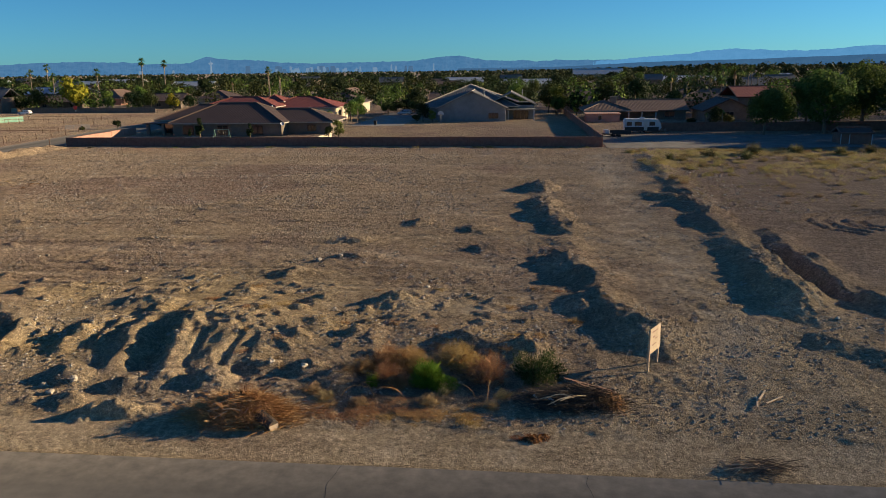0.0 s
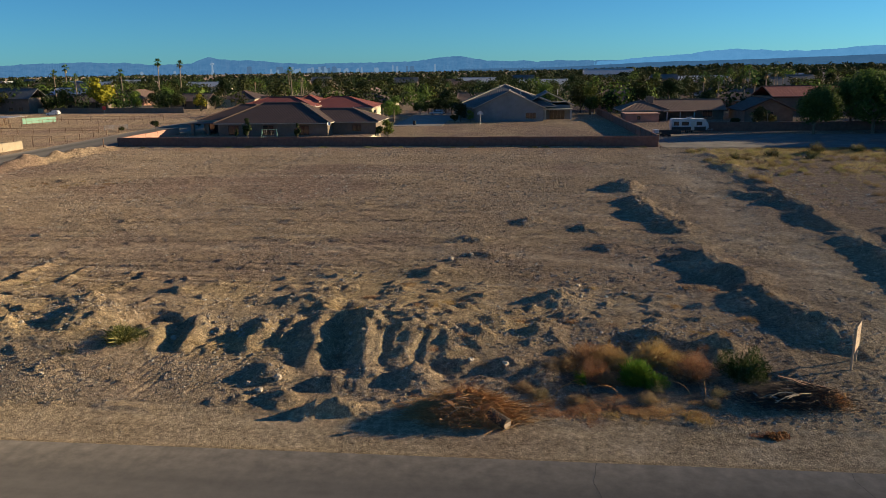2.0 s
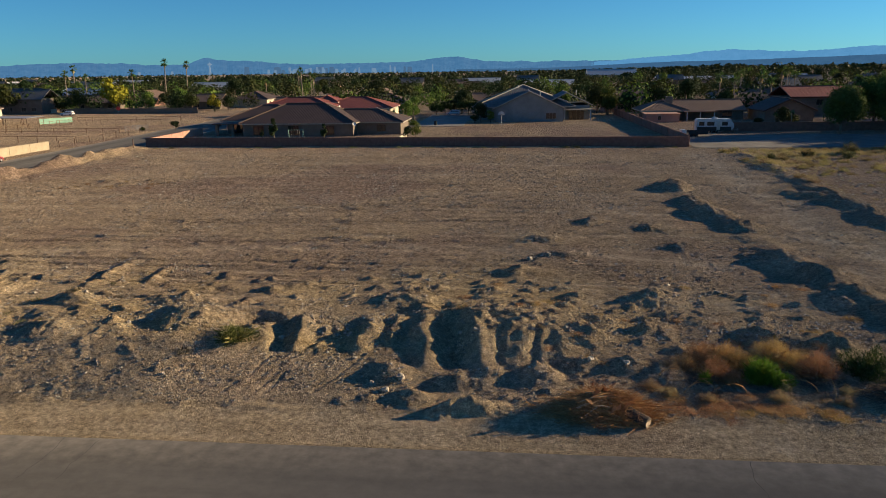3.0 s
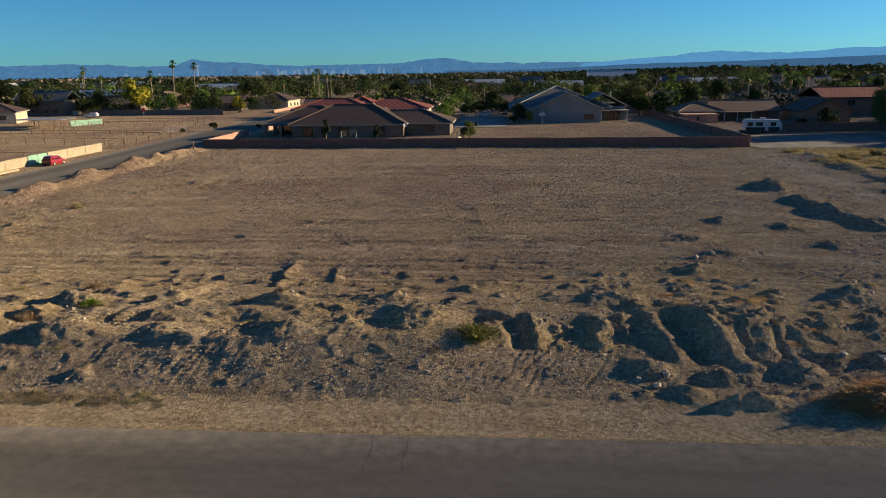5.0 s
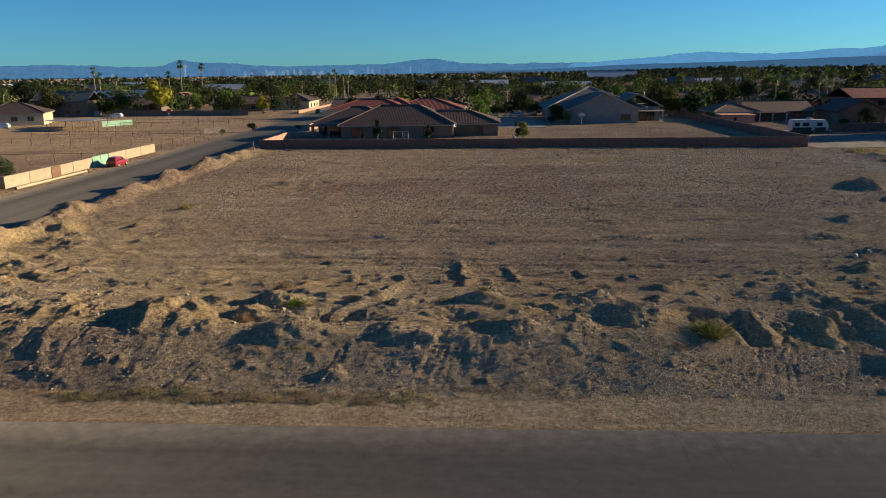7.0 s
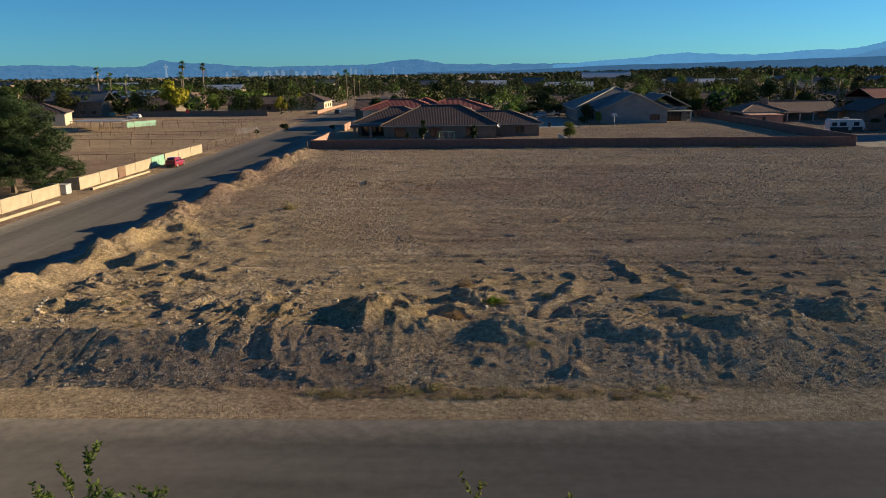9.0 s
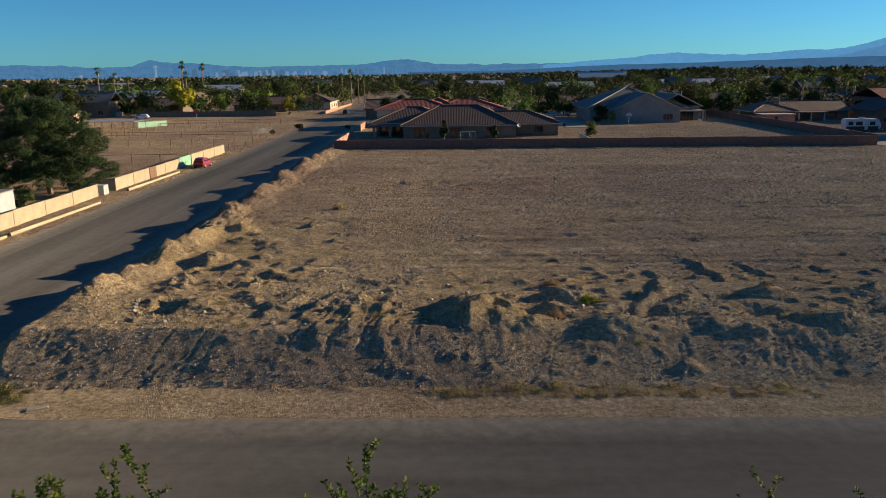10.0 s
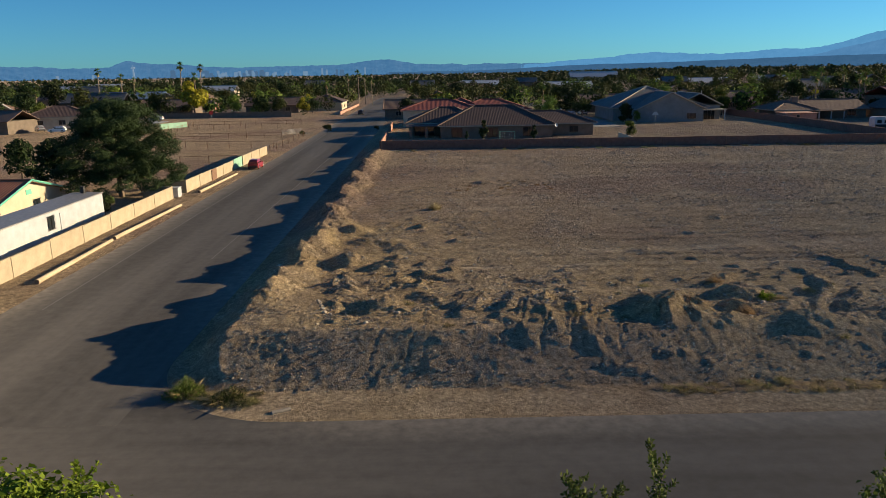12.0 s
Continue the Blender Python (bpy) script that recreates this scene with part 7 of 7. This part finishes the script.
part("tow_bar", tube((3.7, 0, 0.55), (5.2, 0, 0.55), 0.06, 0.06, 6), STEEL, rv)
part("jack", tube((4.9, 0, 0.0), (4.9, 0, 0.9), 0.05, 0.05, 6), STEEL, rv)
tr = thing("flatbed_trailer", pose(20.4, 154.6, 1.42, 0, 0, 4), "dark flatbed trailer with white toolbox beside a camper", "trailer")
part("deck", box(-2.6, 2.8, -1.1, 1.1, 0.62, 0.80, 0.02), DARK, tr)
part("toolbox", box(-2.5, -1.5, -0.8, 0.8, 0.8, 1.5, 0.04), WHITE, tr, "white metal toolbox")
for x in (-0.6, 0.5):
    for y in (-1.0, 1.0):
        w = part("wheel", tube((x, y - 0.1, 0.33), (x, y + 0.1, 0.33), 0.33, 0.33, 14), DARK, tr)
for y in (-1.08, 1.08):
    part("side_rail", box(-1.1, 2.8, y - 0.03, y + 0.03, 0.8, 1.35, 0.01), DARK, tr)

YARD = surface("grey_gravel_yard", (0.16, 0.15, 0.135), (0.26, 0.24, 0.215), 0.9, 0.4, 6, 0.4)
bm = bmesh.new()
add_box(bm, -42.0, -29.0, 186.0, 244.0, 1.30, 1.60)
add_box(bm, -31.0, -27.2, 206.0, 216.0, 1.31, 1.61)
tagged(part("pavement_drive", bm, YARD), "grey asphalt drive between the houses", "pavement", kind="structure")

# dark gravel of the parking yard
def gravel_sheet(name, x0, x1, y0, y1, mat, label):
    xs, ys = np.arange(x0, x1 + 0.1, 1.2), np.arange(y0, y1 + 0.1, 1.2)
    xx, yy_ = np.meshgrid(xs, ys)
    z = land(xx.ravel(), yy_.ravel()) + 0.05
    n = len(xs)
    faces = [(j * n + i, j * n + i + 1, j * n + n + i + 1, j * n + n + i) for j in range(len(ys) - 1) for i in range(n - 1)]
    ob = raw_mesh(name, np.stack([xx.ravel(), yy_.ravel(), z], 1).tolist(), faces, mat)
    return tagged(ob, label, "ground", kind="structure")


YARD_DARK = surface("dark_gravel_yard", (0.085, 0.080, 0.076), (0.15, 0.142, 0.132), 0.95, 0.5, 8, 0.5)
gravel_sheet("ground_parking_yard", 16.4, 96.0, 134.6, 158.5, YARD_DARK, "dark grey gravel parking yard behind the field")

# ---- yards behind the wall ----
CYP = tree(71, 4.2, 1.9, DEEP, "slim dark green cypress beside a house wall", 700, 0.16, 0.05, 10, "cypress")
for x, y, s in ((-67.5, 152.6, 1.15), (-56.6, 153.0, 0.85), (-71.0, 155.4, 0.5)):
    stand(CYP, x, y, s, x)
for x, y, s, k in ((-36.6, 150.0, 0.42, 2), (-37.6, 146.0, 0.3, 4), (-25.0, 199.0, 0.7, 1), (-26.6, 196.4, 0.5, 5), (-22.4, 197.4, 0.35, 2), (-46.0, 204.0, 0.6, 2), (-44.6, 208.0, 0.7, 2), (-46.0, 214.0, 0.8, 3), (-38.0, 236.0, 0.9, 5), (-33.0, 240.0, 1.0, 1), (-36.0, 243.0, 1.0, 5), (-93.0, 186.0, 0.3, 5),
                (-46.0, 178.0, 0.45, 2), (40.0, 176.0, 0.5, 5), (46.0, 178.0, 0.6, 1), (50.0, 184.0, 0.5, 3), (12.0, 228.0, 0.9, 2), (10.0, 238.0, 1.0, 0), (18.0, 226.0, 0.9, 1), (26.0, 228.0, 1.1, 0), (36.0, 230.0, 1.0, 4), (46.0, 226.0, 0.9, 1)):
    stand(PROTOS[k], x, y, s, 23 * x, 1.45)
for x, y, s in ((-46.0, 198.0, 0.40), (-43.6, 201.6, 0.36), (46.0, 172.0, 0.35), (42.6, 172.6, 0.3), (58.0, 232.0, 1.0), (62.0, 236.0, 0.9), (48.0, 240.0, 1.0), (70.0, 250.0, 1.1), (54.0, 246.0, 0.9)):
    stand(PALMS[0], x, y, s, 31 * x, 1.45)
for x, y, s_, k in ((-200.0, 255.0, 1.15, 0), (-190.0, 268.0, 1.2, 3), (-178.0, 264.0, 1.0, 0), (-214.0, 262.0, 1.2, 4), (-206.0, 236.0, 0.7, 2), (-222.0, 240.0, 1.0, 1), (-150.0, 262.0, 0.8, 2), (-141.0, 266.0, 0.9, 1), (-134.0, 263.0, 0.8, 0)):
    stand(PROTOS[k], x, y, s_, 17 * x, 1.45)
stand(PROTOS[5], -104.9 - 1.2, 188.5, 0.5, 12)
stand(PROTOS[3], -111.4, 181.0, 0.22, 12)
hp = thing("basketball_hoop", pose(-19.4, 190.6, 1.5), "white fan-shaped basketball backboard on a steel post", "basketball hoop")
part("post", tube((0, 0, -0.3), (0, 0, 2.9), 0.07, 0.07, 8), STEEL, hp)
bm = bmesh.new()
pts = [(0.85 * math.cos(a), 0, 2.5 + 0.95 * math.sin(a)) for a in np.linspace(0.05, math.pi - 0.05, 12)]
f0 = [bm.verts.new((x, -0.06, z)) for x, y, z in pts]
f1 = [bm.verts.new((x, -0.10, z)) for x, y, z in pts]
bm.faces.new(f0)
bm.faces.new(f1[::-1])
for i in range(12):
    bm.faces.new((f0[i], f1[i], f1[(i + 1) % 12], f0[(i + 1) % 12]))
bmesh.ops.recalc_face_normals(bm, faces=bm.faces)
part("backboard", bm, WHITE, hp)
bm = bmesh.new()
for k in range(14):
    a, b = 2 * math.pi * k / 14, 2 * math.pi * (k + 1) / 14
    add_tube(bm, (0.23 * math.cos(a), -0.35 + 0.23 * math.sin(a), 2.62), (0.23 * math.cos(b), -0.35 + 0.23 * math.sin(b), 2.62), 0.02, 0.02, 4, False)
part("rim", bm, RUST, hp)
sw = thing("swing_set", pose(-62.4, 152.0, 1.4), "pale green A-frame swing set behind the wall", "swing set")
for x in (-1.6, 1.6):
    for y in (-0.8, 0.8):
        part("leg", tube((x, y, 0), (x, 0, 2.1), 0.05, 0.05, 6), GREENP, sw)
part("top_bar", tube((-1.7, 0, 2.1), (1.7, 0, 2.1), 0.05, 0.05, 6), GREENP, sw)
for x in (-0.8, 0.6):
    part("swing_seat", box(x - 0.22, x + 0.22, -0.1, 0.1, 0.5, 0.54, 0.01), DARK, sw)
    for d in (-0.2, 0.2):
        part("chain", tube((x + d, 0, 0.53), (x + d, 0, 2.1), 0.012, 0.012, 4), STEEL, sw)
ds = thing("satellite_dish", pose(-51.0, 158.2, 4.2), "white satellite dish under the roof corner", "satellite dish")
part("arm", tube((0, 0.5, -0.3), (0, 0, 0), 0.04, 0.04, 6), STEEL, ds)
bm = bmesh.new()
bmesh.ops.create_cone(bm, segments=16, radius1=0.08, radius2=0.42, depth=0.16, cap_ends=False, matrix=Matrix.Translation((0, -0.15, 0.05)) @ Euler((radians(70), 0, radians(30))).to_matrix().to_4x4())
part("dish", bm, WHITE, ds)

# ---- corral and sheds west of the side street ----
def pipe_fence(x0, y0, x1, y1, step_, hgt, rails, mat, label, z=None):
    ln = math.hypot(x1 - x0, y1 - y0)
    n = max(1, round(ln / step_))
    zb = ground_at((x0 + x1) / 2, (y0 + y1) / 2) if z is None else z
    e = thing("pipe_fence", pose(x0, y0, zb, 0, 0, math.degrees(math.atan2(y1 - y0, x1 - x0))), label, "fence", "corral fences")
    first = None
    for k in range(n + 1):
        if first is None:
            first = part("post", tube((0, 0, -0.3), (0, 0, hgt), 0.07, 0.07, 6), mat, e)
        else:
            o = new("post", first.data)
            o.parent, o.location = e, (ln * k / n, 0, 0)
    for j in range(rails):
        z = hgt * (j + 1) / rails - 0.08
        part("rail", tube((0, 0, z), (ln, 0, z), 0.035, 0.035, 6), mat, e)


pipe_fence(-160.0, 178.0, -116.0, 178.0, 4.4, 1.3, 2, RUST, "rusty pipe rail corral fence")
pipe_fence(-112.0, 146.0, -110.6, 178.0, 5.0, 1.3, 1, RUST, "thin wire fence beside the verge")
pipe_fence(-150.0, 205.0, -118.0, 205.0, 4.6, 1.5, 1, RUST, "rusty post-and-wire corral fence")
pipe_fence(-150.0, 216.0, -118.0, 218.0, 4.6, 1.5, 1, RUST, "rusty post-and-wire corral fence")
pipe_fence(-150.0, 178.0, -150.0, 216.0, 4.6, 1.4, 1, RUST, "rusty post-and-wire corral fence")
pipe_fence(-172.0, 160.0, -113.0, 154.0, 5.0, 1.5, 1, RUST, "thin rusty chain-link fence across bare ground")
pipe_fence(-170.0, 124.0, -114.0, 128.0, 5.0, 1.5, 1, RUST, "thin rusty chain-link fence across bare ground")
fg = thing("field_gate", pose(-116.6, 182.0, ground_at(-116.6, 182.0), 0, 0, 50), "grey pipe field gate across a track", "gate")
for j in range(5):
    part("rail", tube((0, 0, 0.35 + 0.26 * j), (6.0, 0, 0.35 + 0.26 * j), 0.04, 0.04, 6), STEEL, fg)
for x in (0.0, 2.0, 4.0, 6.0):
    part("upright", tube((x, 0, 0.0), (x, 0, 1.5), 0.045, 0.045, 6), STEEL, fg)
sp = thing("marker_post", pose(-87.9, 131.6, ground_at(-87.9, 131.6)), "thin grey timber marker post", "post")
part("stake", box(-0.06, 0.06, -0.06, 0.06, -0.3, 1.6, 0.01), RUST, sp)

for x0, x1, y0, y1, zt in ((-166.0, -153.0, 196.0, 204.0, 3.4), (-172.0, -160.0, 204.0, 212.0, 3.0)):
    sh = thing("shade_shelter", pose((x0 + x1) / 2, (y0 + y1) / 2, ground_at(x0, y0)), "open corral shelter with flat metal roof", "shelter", "corral shelters")
    w, d = (x1 - x0) / 2, (y1 - y0) / 2
    part("roof", box(-w, w, -d, d, zt - 0.8, zt - 0.68, 0.02), STEEL, sh)
    for x in (-w + 0.2, 0, w - 0.2):
        for y in (-d + 0.2, d - 0.2):
            part("post", tube((x, y, -0.3), (x, y, zt - 0.8), 0.07, 0.07, 6), RUST, sh)
ns = thing("screen_fence", pose(-157.0, 207.6, 0.9, 0, 0, 60), "faded green windscreen fence", "fence")
part("fabric", box(0, 10.0, -0.02, 0.02, 0.0, 1.9), GREENP, ns)
for x in (0, 3.3, 6.6, 10.0):
    part("post", tube((x, 0.05, -0.3), (x, 0.05, 2.0), 0.05, 0.05, 6), STEEL, ns)

BLUE = surface("dull_blue_metal", (0.08, 0.14, 0.26), (0.13, 0.20, 0.34), 0.5, 0.8, 10, 0.1)
h = thing("barn", pose(-211.0, 331.0, 1.5), "large barn with blue-grey metal roof", "barn")
wall_block(h, -12, 12, -10, 10, 5.0, STUCCO_TAN)
roof_on(h, "gable", -12, 12, -10, 10, 5.2, 2.6, BLUE, BLUE, 0.5, axis="x")
for x, y, a, k in ((-180.0, 284.0, 0, 0), (-192.0, 222.0, 20, 1), (-204.0, 206.0, -10, 0), (-196.0, 262.0, 0, 2), (-140.0, 285.0, 0, 0), (-122.0, 300.0, 90, 1), (-232.0, 250.0, 10, 3), (-60.0, 250.0, 0, 1), (-20.0, 262.0, 0, 0), (24.0, 248.0, 0, 3), (-84.0, 240.0, 0, 0)):
    copy_thing(PLAIN[k], pose(x, y, 1.5, 0, 0, a))
copy_thing(PLAIN[4], pose(76.0, 724.0, 3.0, 0, 0, 0)).scale = (1.5, 1, 1.5)
bar = thing("trash_bin", pose(-36.4, 189.6, 1.6), "dark wheeled bin on the drive", "bin")
part("body", box(-0.35, 0.35, -0.35, 0.35, 0.0, 1.0, 0.05), DARK, bar)
part("lid", box(-0.38, 0.38, -0.40, 0.38, 1.0, 1.08, 0.02), DARK, bar)
SIGN_RED = paint("red_sign_paint", (0.45, 0.02, 0.02), 0.5, 0.1)
ss = thing("stop_sign", pose(-153.8, 247.3, ground_at(-153.8, 247.3)), "red octagonal road sign on a steel post", "road sign")
part("post", tube((0, 0, -0.3), (0, 0, 2.9), 0.05, 0.05, 6), STEEL, ss)
part("plate", tube((0, -0.06, 2.3), (0, -0.08, 2.3), 0.75, 0.75, 8), SIGN_RED, ss, "red octagonal plate")
# roadside garden wall with posts far down the side street
block_wall("wall_far_side", -112.0, 262.0, -112.0, 330.0, 1.4, 1.3, 5.0, STUCCO_PINK, STUCCO_PINK, "low pinkish garden wall with posts down the street")
